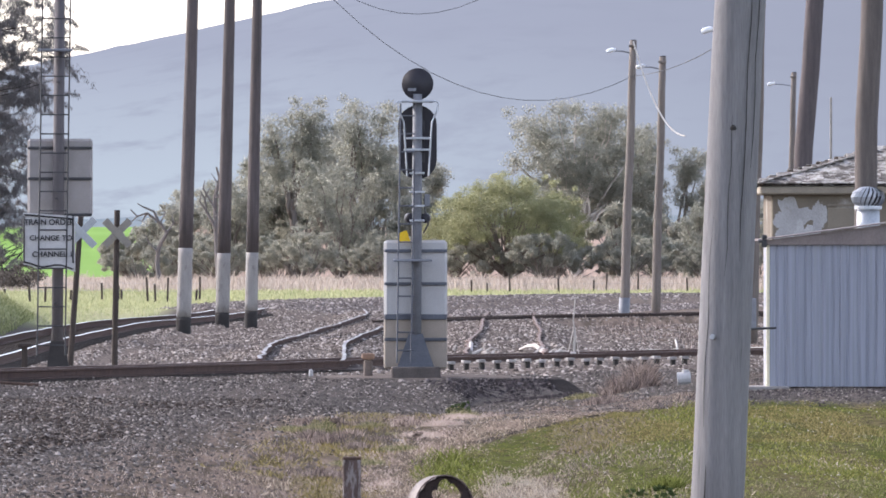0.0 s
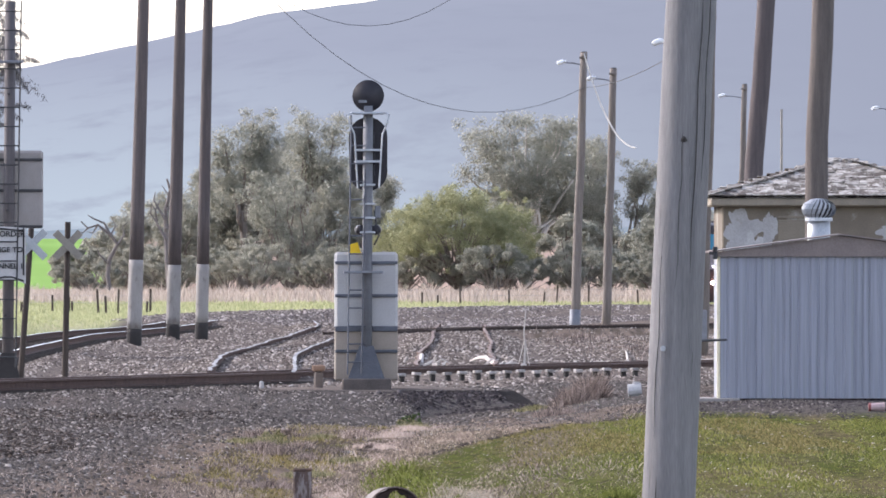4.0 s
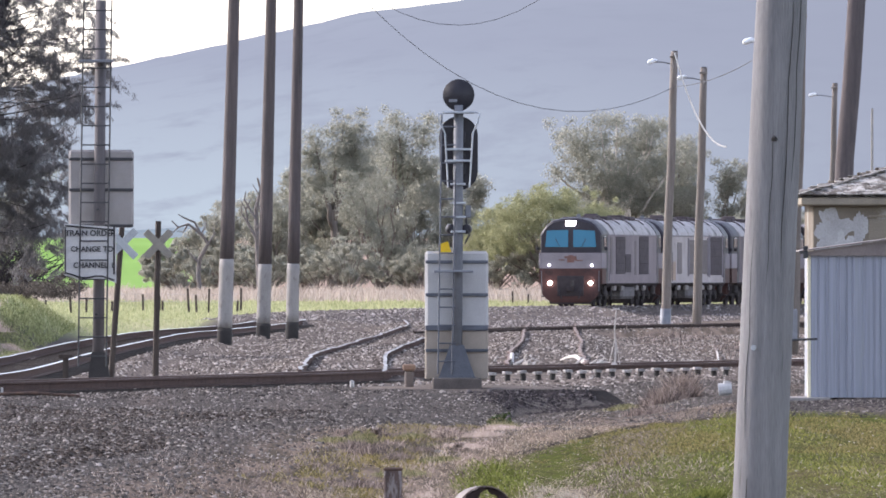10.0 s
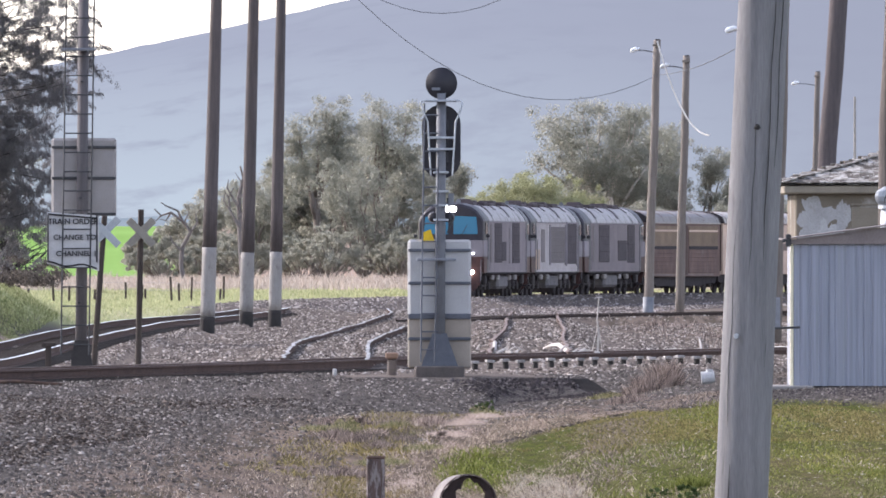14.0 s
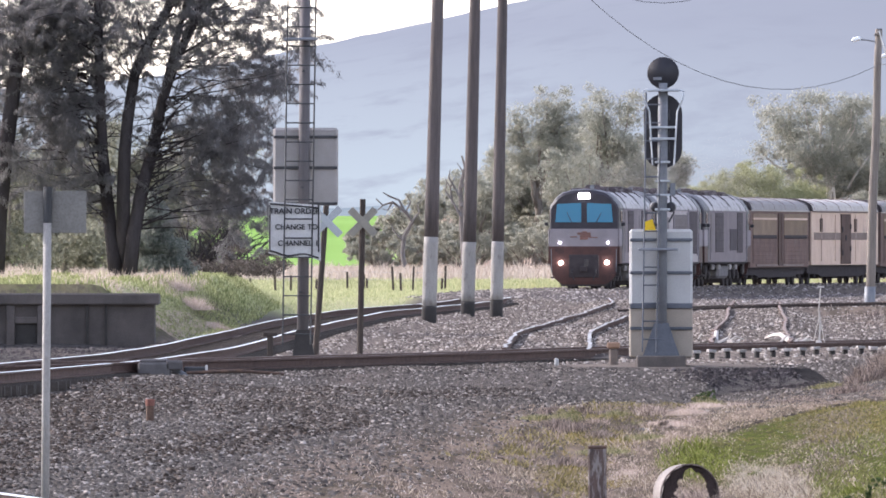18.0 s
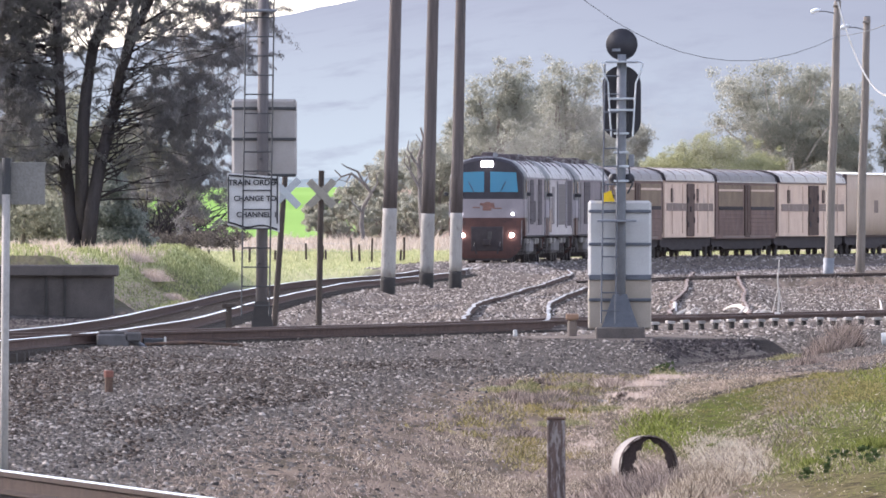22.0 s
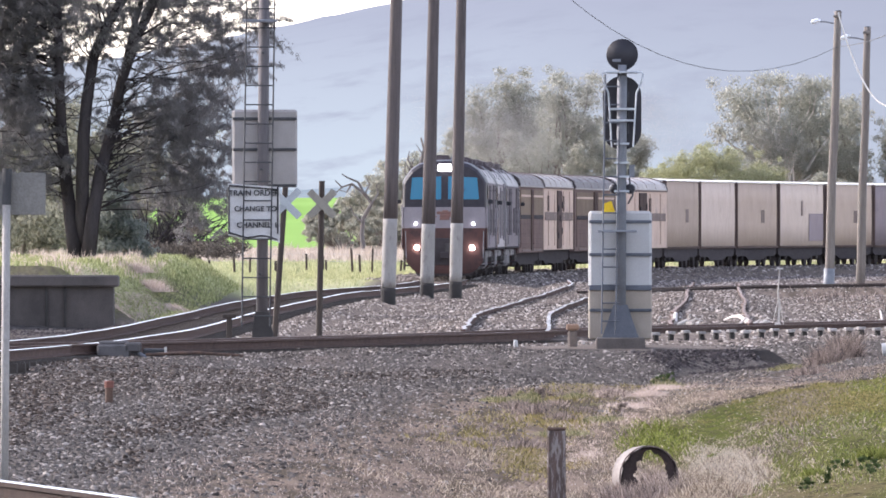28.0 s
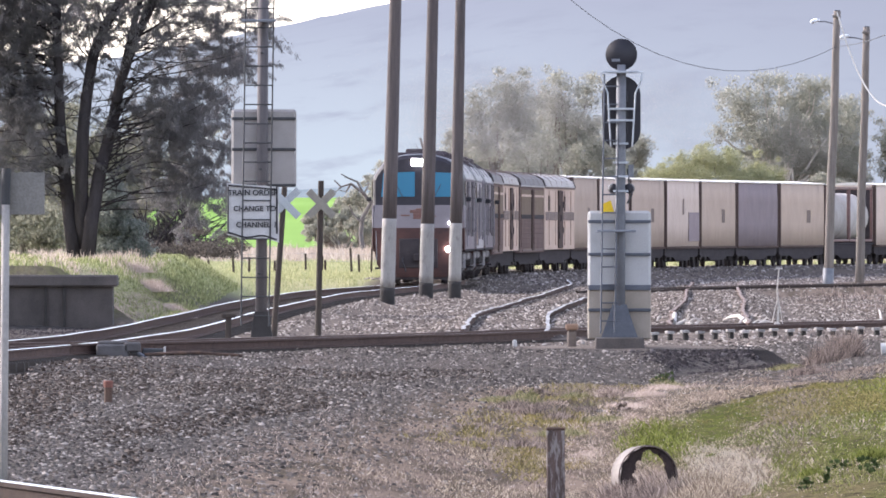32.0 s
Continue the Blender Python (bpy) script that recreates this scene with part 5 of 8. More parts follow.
# ---- wires ----
def wire(a, b, sag, r, label, material=None):
    a, b = Vector(a), Vector(b)
    pts = [a.lerp(b, i / 16) - Vector((0, 0, sag * 4 * (i / 16) * (1 - i / 16))) - a for i in range(17)]
    thing("overhead_wire", Matrix.Translation(a), label, "wire", shape=Shape().tube(pts, r, 5), material=material or dark_steel)


wire((0.62, 472, 12.0), (12.95, 518, 7.75), 2.65, 0.011, "thin sagging overhead wire")
wire((0.62, 472, 11.9), (10.1, 472, 12.0), 2.9, 0.010, "thin sagging overhead wire")
wire((13.0, 518, 7.75), (12.62, 386, 7.6), 0.3, 0.011, "thin sagging overhead wire")
wire((12.93, 517.8, 8.85), (14.55, 515, 5.75), 0.75, 0.03, "loose pale service wire hanging from a pole", pale_concrete)
wire((0.60, 471.85, 9.8), (0.60, 471.83, 7.3), -0.03, 0.010, "loose wire hanging beside a pole")


# ---- trees ----
def limb_points(start, end, sag, k=5, seed=0):
    s, e = Vector(start), Vector(end)
    out = []
    for i in range(k + 1):
        u = i / k
        p = s.lerp(e, u)
        w = 0.13 * (e - s).length * math.sin(u * math.pi)
        p += Vector((w * noise.noise((seed, u * 3, 1)), w * noise.noise((seed, u * 3, 7)), sag * math.sin(u * math.pi)))
        out.append(p)
    return out


def leaf_cloud(name, blobs, count, size, material, parent, hang=0.0):
    """Small leaves gathered in clumps, lying roughly along each clump's surface: blobs are (x, y, z, rx, ry, rz)."""
    b = np.array(blobs, float)
    vol = b[:, 3] * b[:, 5]
    pick = rng.choice(len(b), count, p=vol / vol.sum())
    d = rng.normal(size=(count, 3))
    d /= np.linalg.norm(d, axis=1)[:, None]
    r = np.where(rng.uniform(0, 1, count) < 0.45, rng.uniform(0.2, 1.0, count) ** 0.5, np.minimum(np.abs(rng.normal(size=count)) * 0.7, rng.uniform(0.9, 1.15, count)))
    pos = b[pick, :3] + d * r[:, None] * b[pick, 3:6]
    up = d + rng.normal(size=(count, 3)) * 0.8
    up /= np.linalg.norm(up, axis=1)[:, None]
    t = np.cross(up, rng.normal(size=(count, 3)))
    t /= np.linalg.norm(t, axis=1)[:, None]
    q = np.cross(up, t)
    s = rng.uniform(size[0], size[1], count)[:, None]
    w = s * rng.uniform(0.45, 0.85, (count, 1))
    v = np.stack([pos - t * s * 0.5, pos - q * w * 0.6, pos + t * s * 0.5 + q * w * 0.4 + up * w * 0.2], 1)
    me = bpy.data.meshes.new(name)
    me.vertices.add(count * 3)
    me.vertices.foreach_set("co", v.astype(np.float32).ravel())
    me.loops.add(count * 3)
    me.loops.foreach_set("vertex_index", np.arange(count * 3, dtype=np.int32))
    me.polygons.add(count)
    me.polygons.foreach_set("loop_start", np.arange(0, count * 3, 3, dtype=np.int32))
    me.update(calc_edges=True)
    me.validate()
    me.materials.append(material)
    ob = new(name, me)
    ob.parent = parent
    return ob


def gum_tree(x, y, height, width, leaves, material, label, trunk_mat, crowns, seed, low=0.25, leaf=(0.085, 0.185), category="tree", name="gum_tree", dome=False, dense=4.8):
    """A gum tree: tapered trunk, forking limbs, and clumps of leaves at the limb ends with gaps between them."""
    r = np.random.default_rng(seed)
    if low >= 0.2:
        height, width = height * 1.05, width * 1.10
    base = float(land(x, y))
    ob = thing(name, pose(x, y, base), label, category, group="trees behind the line")
    tr = Shape()
    fork = Vector((r.uniform(-0.05, 0.05) * width, 0, height * low))
    tr.tube(limb_points((0, 0, -0.3), fork, 0, 4, seed), [height * 0.032, height * 0.028, height * 0.025, height * 0.022, height * 0.02], 8)
    blobs = []
    for k in range(crowns):
        a = r.uniform(-1, 1)
        ang = r.uniform(0, 6.28)
        h = height * (low + 0.12 + (1 - low - 0.2) * ((k + 0.5) / crowns))
        reach = width * 0.5 * math.sqrt(max(0.08, 1 - ((h / height - 0.55) / 0.55) ** 2)) * r.uniform(0.45, 0.95)
        end = Vector((reach * math.cos(ang), reach * 0.8 * math.sin(ang), h))
        if dome:  # a closed round crown of small lobes
            el = math.asin(min(1.0, ((k + 0.5) / crowns) * 1.15 - 0.15))
            end = Vector((width * 0.40 * math.cos(el) * math.cos(k * 2.4), width * 0.36 * math.cos(el) * math.sin(k * 2.4), height * (0.42 + 0.45 * math.sin(el)) * r.uniform(0.93, 1.04)))
        tr.tube(limb_points(fork * r.uniform(0.75, 1.0), end, height * 0.02, 5, seed + k), [height * 0.013, height * 0.011, height * 0.009, height * 0.007, height * 0.005, height * 0.003], 5)
        q = r.uniform(0.09, 0.15) if low < 0.2 else r.uniform(0.075, 0.118)
        if low >= 0.2:  # the open crown: each limb ends in a rounded lobe, several of them along the limb's outer half
            for f in (0.62, 0.82):
                m = fork.lerp(end, f)
                blobs.append((m.x + r.normal() * 0.25, m.y, m.z + height * 0.02, height * q * 0.7, height * q * 0.7, height * q * 0.45))
        blobs.append((end.x, end.y, min(end.z, height * 0.96), height * q, height * q, height * q * 0.8))
        for j in range(5):
            o = r.normal(size=3) * height * q * 0.7
            blobs.append((end.x + o[0], end.y + o[1], min(end.z + o[2] * 0.8, height * 0.98), height * q * r.uniform(0.3, 0.6), height * q * 0.5, height * q * r.uniform(0.25, 0.45)))
    part("trunk", tr, trunk_mat, ob, "", True)
    leaf_cloud("crown", blobs, int(leaves * dense), leaf, material, ob)
    return ob


def U(u, d):
    return (u - 784) * d / 28000


T = 1050.0
gum_tree(U(882, T), T, 11.8, 4.5, 6000, gum_leaf, "tall open-crowned eucalyptus tree", bark, 12, 11, low=0.46)
gum_tree(U(1012, T), T + 8, 12.1, 4.6, 6500, gum_leaf, "tall open-crowned eucalyptus tree", bark, 13, 12, low=0.34)
gum_tree(U(962, T), T + 20, 10.6, 4.2, 5500, gum_leaf, "tall open-crowned eucalyptus tree", bark, 11, 13, low=0.34)
gum_tree(U(1080, T), T + 12, 9.6, 5.4, 5000, gum_leaf, "eucalyptus tree with a thin crown", bark, 13, 14, low=0.25)
gum_tree(U(1390, T), T + 15, 12.2, 8.6, 13500, gum_leaf, "spreading eucalyptus tree with pale bare limbs", pale_bark, 32, 15, low=0.30)
gum_tree(U(1480, T), T + 20, 10.6, 7.4, 11000, gum_leaf, "broad grey-green eucalyptus tree", bark, 26, 16, low=0.22)
gum_tree(U(1565, T), T + 20, 8.8, 6.6, 7000, gum_leaf, "broad grey-green eucalyptus tree", bark, 22, 17, low=0.2)
gum_tree(U(1700, T), T + 30, 6.5, 6.4, 5000, gum_leaf, "low grey-green eucalyptus tree", bark, 12, 18, low=0.15)
gum_tree(U(1252, T), T - 25, 7.5, 9.0, 16000, bush_leaf, "dense bright olive-green bushy tree", bark, 44, 19, low=0.06, leaf=(0.07, 0.15), name="bushy_tree", dome=True)
gum_tree(U(1160, T), T - 20, 6.0, 4.6, 6000, bush_leaf, "dense bright olive-green bushy tree", bark, 24, 20, low=0.06, leaf=(0.07, 0.15), name="bushy_tree", dome=True)
gum_tree(U(1340, T), T - 12, 6.6, 5.0, 6000, bush_leaf, "dense bright olive-green bushy tree", bark, 22, 27, low=0.06, leaf=(0.07, 0.15), name="bushy_tree", dome=True)
gum_tree(U(842, T), T + 4, 8.6, 3.6, 5000, gum_leaf, "small narrow eucalyptus tree", bark, 10, 28, low=0.24)
gum_tree(U(1440, T), T - 22, 5.4, 4.6, 5000, grey_leaf, "pale grey-green shrubby tree", bark, 14, 21, low=0.06, name="bushy_tree")
for i, (u, h, w, m) in enumerate(((600, 3.4, 4.4, grey_leaf), (640, 4.4, 5.0, grey_leaf), (682, 5.4, 5.6, grey_leaf), (728, 6.2, 5.8, grey_leaf), (775, 6.8, 5.6, gum_leaf), (830, 8.0, 5.6, gum_leaf), (890, 7.2, 5.4, grey_leaf), (960, 8.2, 5.6, gum_leaf), (1030, 7.4, 5.6, grey_leaf), (1100, 6.4, 5.0, gum_leaf), (1330, 6.2, 5.2, gum_leaf), (1520, 5.0, 5.0, grey_leaf), (1600, 5.6, 5.6, gum_leaf), (1660, 4.8, 5.0, grey_leaf))):
    gum_tree(U(u, T), T - 10 + (i * 13) % 22, h, w, 5600, m, "low spreading grey-green gum at the field edge", bark, 22, 40 + i, low=0.04)
for i in range(15):
    u = 610 + i * 76 + 20 * math.sin(i * 2.9)
    gum_tree(U(u, T), T - 30 + (i * 5) % 9, 2.9 + 0.9 * math.sin(i * 1.9) ** 2, 5.2, 3000, grey_leaf if i % 3 else gum_leaf, "low grey-green scrub at the field edge", bark, 16, 120 + i, low=0.03, leaf=(0.08, 0.16), name="scrub_bush", category="bush", dome=True)
for i, u in enumerate((1790, 1900, 2010, 2120, 2230)):
    gum_tree(U(u, T), T + 60, 5.8 + (i * 7 % 3), 6.5, 3600, gum_leaf, "low eucalyptus tree behind the yard", bark, 12, 60 + i, low=0.1, leaf=(0.13, 0.28), dense=3.4)


for i, (u, h) in enumerate(((-90, 8.5), (-40, 6.5), (0, 7.5), (40, 6.0), (75, 8.4), (110, 6.2), (145, 7.4), (180, 6.2), (215, 8.0), (265, 5.4))):
    gum_tree(U(u, 760), 760 + 14 * (i % 3), h, 4.6, 5200, scrub_leaf, "grey-green gum beyond the loading platform", bark, 16, 80 + i, low=0.08, dense=3.4)


# bare dead trees
def dead_tree(x, y, limbs, label):
    ob = thing("dead_tree", at_ground(x, y), label, "tree")
    sh = Shape()
    for pts, r in limbs:
        sh.tube([(a, 0.2 * math.sin(i), c) for i, (a, c) in enumerate(pts)], [r * (1 - 0.75 * i / (len(pts) - 1)) for i in range(len(pts))], 6)
    part("trunk", sh, surf("bare_grey_wood", (0.16, 0.145, 0.135), (0.11, 0.10, 0.095), rough=0.9), ob)


dead_tree(U(640, 960), 960, [([(0.2, 0), (0, 1.4), (0.1, 2.4), (0.6, 3.3), (0.2, 3.9), (-0.6, 4.5), (-1.2, 4.3), (-1.6, 4.7)], 0.16), ([(0.2, 3.8), (-0.2, 4.6), (-0.9, 4.9), (-1.2, 5.1)], 0.09), ([(-0.6, 4.5), (-0.9, 4.0), (-1.3, 4.1)], 0.06), ([(0.0, 2.2), (-0.5, 2.7), (-0.7, 3.2)], 0.07), ([(0.6, 3.3), (1.0, 3.9), (0.9, 4.4), (1.3, 4.7)], 0.07), ([(-1.2, 4.3), (-1.5, 4.0), (-1.9, 4.2)], 0.05), ([(0.2, 3.9), (0.5, 4.5), (0.2, 5.0)], 0.06)], "bare dead tree with crooked limbs")
dead_tree(U(742, 960), 960, [([(0.3, 0), (0.1, 3), (0, 5.4), (0.3, 6.6), (0.1, 7.3)], 0.2), ([(0, 4.8), (-0.7, 6.0), (-0.6, 6.5)], 0.08), ([(0.1, 5.4), (0.8, 6.2), (0.7, 7.4), (0.5, 7.9)], 0.08), ([(0.2, 6.3), (-0.2, 6.9)], 0.05), ([(0.05, 3.6), (-0.5, 4.6), (-0.6, 5.4), (-0.3, 6.0)], 0.10), ([(-0.5, 4.6), (-0.9, 5.2), (-0.8, 5.7)], 0.06), ([(0.05, 4.2), (0.6, 5.0), (0.5, 5.8), (0.8, 6.3)], 0.10), ([(0.6, 5.0), (1.0, 5.3)], 0.06), ([(-0.6, 5.4), (-0.9, 5.9)], 0.05)], "bare dead tree with crooked limbs")


# the dark feathery tree above the loading platform
def feather_tree(x, y, seed):
    r = np.random.default_rng(seed)
    ob = thing("she_oak_tree", at_ground(x, y), "dark drooping needle-leaved tree with several leaning trunks", "tree")
    sc = y / 28000.0
    tops = [((-0.55, 0), (-0.68, 1.0), (-0.80, 2.0), (-0.9, 3.1), (-0.94, 4.2), (-1.0, 6.2), (-1.0, 8.8)), ((-0.3, 0), (-0.4, 1.1), (-0.39, 2.1), (-0.36, 3.0), (-0.28, 3.9), (-0.13, 4.9), (0.2, 5.7), (0.58, 6.3), (1.1, 7.4), (1.5, 8.8)), ((-0.25, 0), (-0.15, 1.0), (0.04, 2.1), (0.25, 2.9), (0.36, 3.4), (0.54, 4.3), (0.88, 5.3), (1.37, 6.3), (2.2, 8.8)), ((0.45, 3.8), (0.6, 4.6), (0.78, 5.4), (1.03, 6.3), (1.3, 7.6)), ((-3.5, 0), (-3.4, 1.6), (-3.2, 3.2), (-3.0, 4.8), (-2.75, 6.4), (-2.6, 8.8))]
    tr = Shape()
    for k, t in enumerate(tops):
        tr.tube([(a, 0.25 * math.sin(k * 2 + i), c) for i, (a, c) in enumerate(t)], [(0.18 if k < 3 else 0.24 if k == 4 else 0.10) * (1 - 0.5 * i / (len(t) - 1)) for i in range(len(t))], 8)
    blobs, tw = [], Shape()
    # hanging masses of foliage: x, z, half-width, half-height, share
    masses = [(2.9, 4.95, 0.95, 0.7, 9), (3.6, 5.4, 0.55, 0.6, 5), (2.1, 5.45, 0.8, 0.5, 6), (4.0, 6.0, 0.5, 0.4, 4), (2.65, 2.85, 0.75, 0.65, 8), (2.5, 1.9, 0.8, 0.7, 8), (3.05, 3.8, 0.55, 0.5, 5), (2.1, 3.5, 0.5, 0.5, 4),
              (-2.0, 4.6, 0.8, 0.8, 7), (-1.6, 5.4, 0.8, 0.7, 6), (-2.1, 3.2, 0.6, 0.7, 6), (-1.4, 3.8, 0.5, 0.5, 3), (-0.6, 5.4, 0.7, 0.5, 4), (-2.4, 2.1, 0.6, 0.7, 4), (0.4, 6.1, 1.2, 0.4, 6), (1.5, 6.0, 0.8, 0.5, 5),
              (-0.7, 6.9, 1.0, 0.6, 6), (3.0, 6.8, 1.1, 0.5, 6), (1.7, 7.4, 1.2, 0.6, 6), (-1.0, 7.8, 1.2, 0.6, 6), (0.4, 8.2, 1.4, 0.7, 7), (2.8, 8.0, 1.0, 0.6, 5),
              (2.5, 4.5, 0.95, 0.9, 14), (2.0, 2.6, 0.85, 1.1, 18), (2.5, 1.6, 0.5, 0.6, 7), (1.8, 3.5, 0.7, 0.6, 6), (-1.8, 3.2, 0.6, 1.2, 14), (-2.0, 4.3, 0.5, 0.9, 14), (-1.3, 2.3, 0.5, 0.6, 5), (-1.6, 5.9, 0.8, 0.6, 9), (-0.4, 6.2, 0.8, 0.5, 6), (2.6, 5.9, 1.0, 0.5, 9), (0.3, 5.6, 1.0, 0.5, 7), (0.6, 6.6, 1.0, 0.4, 6), (-2.3, 5.8, 0.5, 0.5, 8), (-2.5, 6.5, 0.6, 0.4, 6), (-3.0, 5.4, 0.6, 0.9, 11), (-3.1, 4.0, 0.5, 0.8, 9), (-2.9, 6.7, 0.7, 0.6, 8), (-3.2, 2.6, 0.5, 0.7, 5), (-3.9, 5.2, 0.5, 1.2, 8),
              (2.65, 5.9, 0.95, 0.65, 9), (1.9, 4.3, 0.75, 0.85, 12), (2.1, 2.65, 0.85, 0.65, 8), (-1.75, 5.2, 0.65, 0.8, 6), (-1.6, 6.9, 0.9, 0.5, 5), (0.2, 7.0, 0.9, 0.4, 4), (2.6, 7.0, 1.1, 0.35, 5), (-1.9, 3.9, 0.7, 0.6, 4), (-3.6, 6.6, 0.8, 0.8, 6), (-3.9, 3.6, 0.6, 1.2, 6)]
    for i, (cx, cz, w, h, n) in enumerate(masses):
        cx = cx if cx < 2 else 2 + (cx - 2) * 0.82
        side = tops[2] if cx > 1.2 else tops[0] if cx < -0.4 else tops[1]
        for q in range(int(n * (1.6 if cx < -1 and cz > 4.8 else 1.2 if cz > 6.4 else 0.75 if -0.5 < cx < 2.9 and cz > 4 else 1.0))):
            e = Vector((cx + r.uniform(-1, 1) * w, r.normal() * 0.7, cz + r.uniform(-1, 1) * h))
            zs = max(1.2, e.z - r.uniform(-0.5, 1.3))
            st = Vector((float(np.interp(zs, [c for _, c in side], [a for a, _ in side])), 0, zs))
            if q % 2 == 0:
                tw.tube(limb_points(st, e, r.uniform(-0.25, 0.45), 6, i * 9 + q), [0.022, 0.019, 0.016, 0.013, 0.010, 0.007, 0.004], 4)
            for _ in range(5):
                o = np.clip(r.normal(size=3) * 0.34, -0.5, 0.5)
                blobs.append((e.x + o[0], e.y + o[1], e.z + o[2] * 0.8, r.uniform(0.10, 0.30), 0.25, r.uniform(0.05, 0.15)))
    # a web of fine crooked twigs between the trunks
    for q in range(230):
        side = tops[(q * 7) % 5]
        zs = r.uniform(1.6, 6.8)
        st = Vector((float(np.interp(zs, [c for _, c in side], [a for a, _ in side])), 0, zs))
        ang, ln = r.uniform(-0.3, 3.4), r.uniform(0.4, 1.3)
        e = st + Vector((ln * math.cos(ang), r.normal() * 0.4, 0.75 * ln * math.sin(ang)))
        pts = limb_points(st, e, r.uniform(-0.15, 0.25), 6, 700 + q)
        tw.tube(pts, [0.014, 0.012, 0.010, 0.008, 0.006, 0.005, 0.003], 4)
        for j in (2, 4, 5):
            e2 = pts[j] + Vector((r.normal() * 0.22, r.normal() * 0.15, r.uniform(-0.1, 0.3)))
            tw.tube(limb_points(pts[j], e2, 0.05, 3, q + j), [0.006, 0.005, 0.004, 0.002], 3)
        if q % 3 == 0:
            blobs.append((e.x, e.y, e.z, r.uniform(0.06, 0.16), 0.2, r.uniform(0.05, 0.13)))
    part("trunk", tr, pine_bark, ob, "several dark leaning trunks", True)
    tagged(part("twig_mass", tw, pine_bark, ob), kind="stuff")
    cnt = 320000
    b = np.array(blobs)
    pick = rng.choice(len(b), cnt)
    # each clump is a sprig of needles along a drooping shoot
    ang = rng.uniform(0, 6.28, len(b))
    shoot = np.stack([np.cos(ang), 0.6 * np.sin(ang), rng.uniform(-0.75, 0.35, len(b))], 1) * rng.uniform(0.25, 0.6, (len(b), 1))
    u = rng.uniform(-0.3, 1, cnt)[:, None]
    thick = (0.24 - 0.15 * np.abs(u)) * b[pick, 3:4] + 0.015
    pos = b[pick, :3] + shoot[pick] * u + rng.normal(size=(cnt, 3)) * thick * (1, 1, 0.7)
    pos[:, 2] -= 0.16 * np.abs(u[:, 0]) ** 2
    ln = rng.uniform(0.04, 0.10, cnt)
    tv = [(-0.5, 0, 0), (0.5, 0, 0), (0.1, 0.2, -1.0)]
    scat = scatter("crown", tv, [(0, 1, 2)], pos, rng.uniform(0, 6.28, cnt), np.stack([rng.uniform(0.012, 0.028, cnt), ln, ln], 1), pine_leaf, ob, lean=rng.uniform(-1.2, 1.2, cnt))
    tagged(scat, "hanging dark needle foliage")
    return ob


feather_tree(U(175, 380), 380.0, 5)
# dark shrub and tangled sticks below the tree
shrub = thing("dark_shrub", at_ground(U(205, 400), 400), "dense dark evergreen shrub under the tree", "shrub")
leaf_cloud("foliage", [(0.0 + rng.normal() * 0.22, rng.normal() * 0.25, 0.2 + k * 0.10, 0.80 - k * 0.037, 0.6, 0.26) for k in range(19)], 30000, (0.05, 0.12), conifer_leaf, shrub)
part("stem", Shape().tube([(0, 0, -0.1), (0, 0, 0.9)], [0.06, 0.03], 6), pine_bark, shrub)
br = thing("brushwood", at_ground(U(318, 470), 470, 0.15), "tangle of bare brown branches arching over the bank", "branches")
for i in range(100):
    r = np.random.default_rng(300 + i)
    a = Vector((r.uniform(-1.3, 0.8), r.uniform(-0.8, 0.8), r.uniform(-0.1, 0.1)))
    ang = r.uniform(0.15, 2.9)
    ln = r.uniform(0.8, 2.1)
    b = a + Vector((ln * 1.05 * math.cos(ang), r.uniform(-0.5, 0.5), ln * 0.9 * math.sin(ang) + 0.15))
    pts = limb_points(a, b, 0.22, 5, i)
    q = part("branch", Shape().tube(pts, [0.032, 0.027, 0.021, 0.016, 0.011, 0.006], 5), pine_bark, br)
    for j in range(3):
        e = pts[2 + j] + Vector((r.normal() * 0.3, r.normal() * 0.2, r.uniform(-0.1, 0.4)))
        part("twig", Shape().tube(limb_points(pts[2 + j], e, 0.05, 3, i + j), [0.009, 0.007, 0.005, 0.003], 4), pine_bark, q)
bramble = thing("bramble_bush", at_ground(U(322, 445), 445), "dense dark brown bramble thicket on the bank", "bush")
rb = np.random.default_rng(61)
leaf_cloud("foliage", [(rb.uniform(-2.2, 1.7), rb.normal() * 1.8, 0.04 + abs(rb.normal()) * 0.26, 0.30, 0.8, 0.16) for _ in range(60)], 13000, (0.04, 0.10), bramble_leaf, bramble)
part("stem", Shape().tube([(0, 0, -0.1), (0.2, 0, 0.7)], [0.05, 0.02], 6), pine_bark, bramble)
for i, (u, d, w, h) in enumerate(((40, 430, 3.4, 2.6), (120, 450, 3.2, 2.6), (-60, 420, 3.0, 3.6))):
    b = thing("scrub_bush", at_ground(U(u, d), d), "scrubby grey-green bush behind the platform", "bush", group="scrub bushes")
    rr = np.random.default_rng(90 + i)
    leaf_cloud("foliage", [(rr.normal() * w * 0.28, rr.normal() * 0.6, h * rr.uniform(0.1, 0.85), w * 0.18, 0.6, h * 0.14) for _ in range(18)], 6000, (0.07, 0.18), scrub_leaf, b)
    part("stem", Shape().tube([(0, 0, -0.1), (0.1, 0, h * 0.6)], [0.07, 0.03], 6), bark, b)

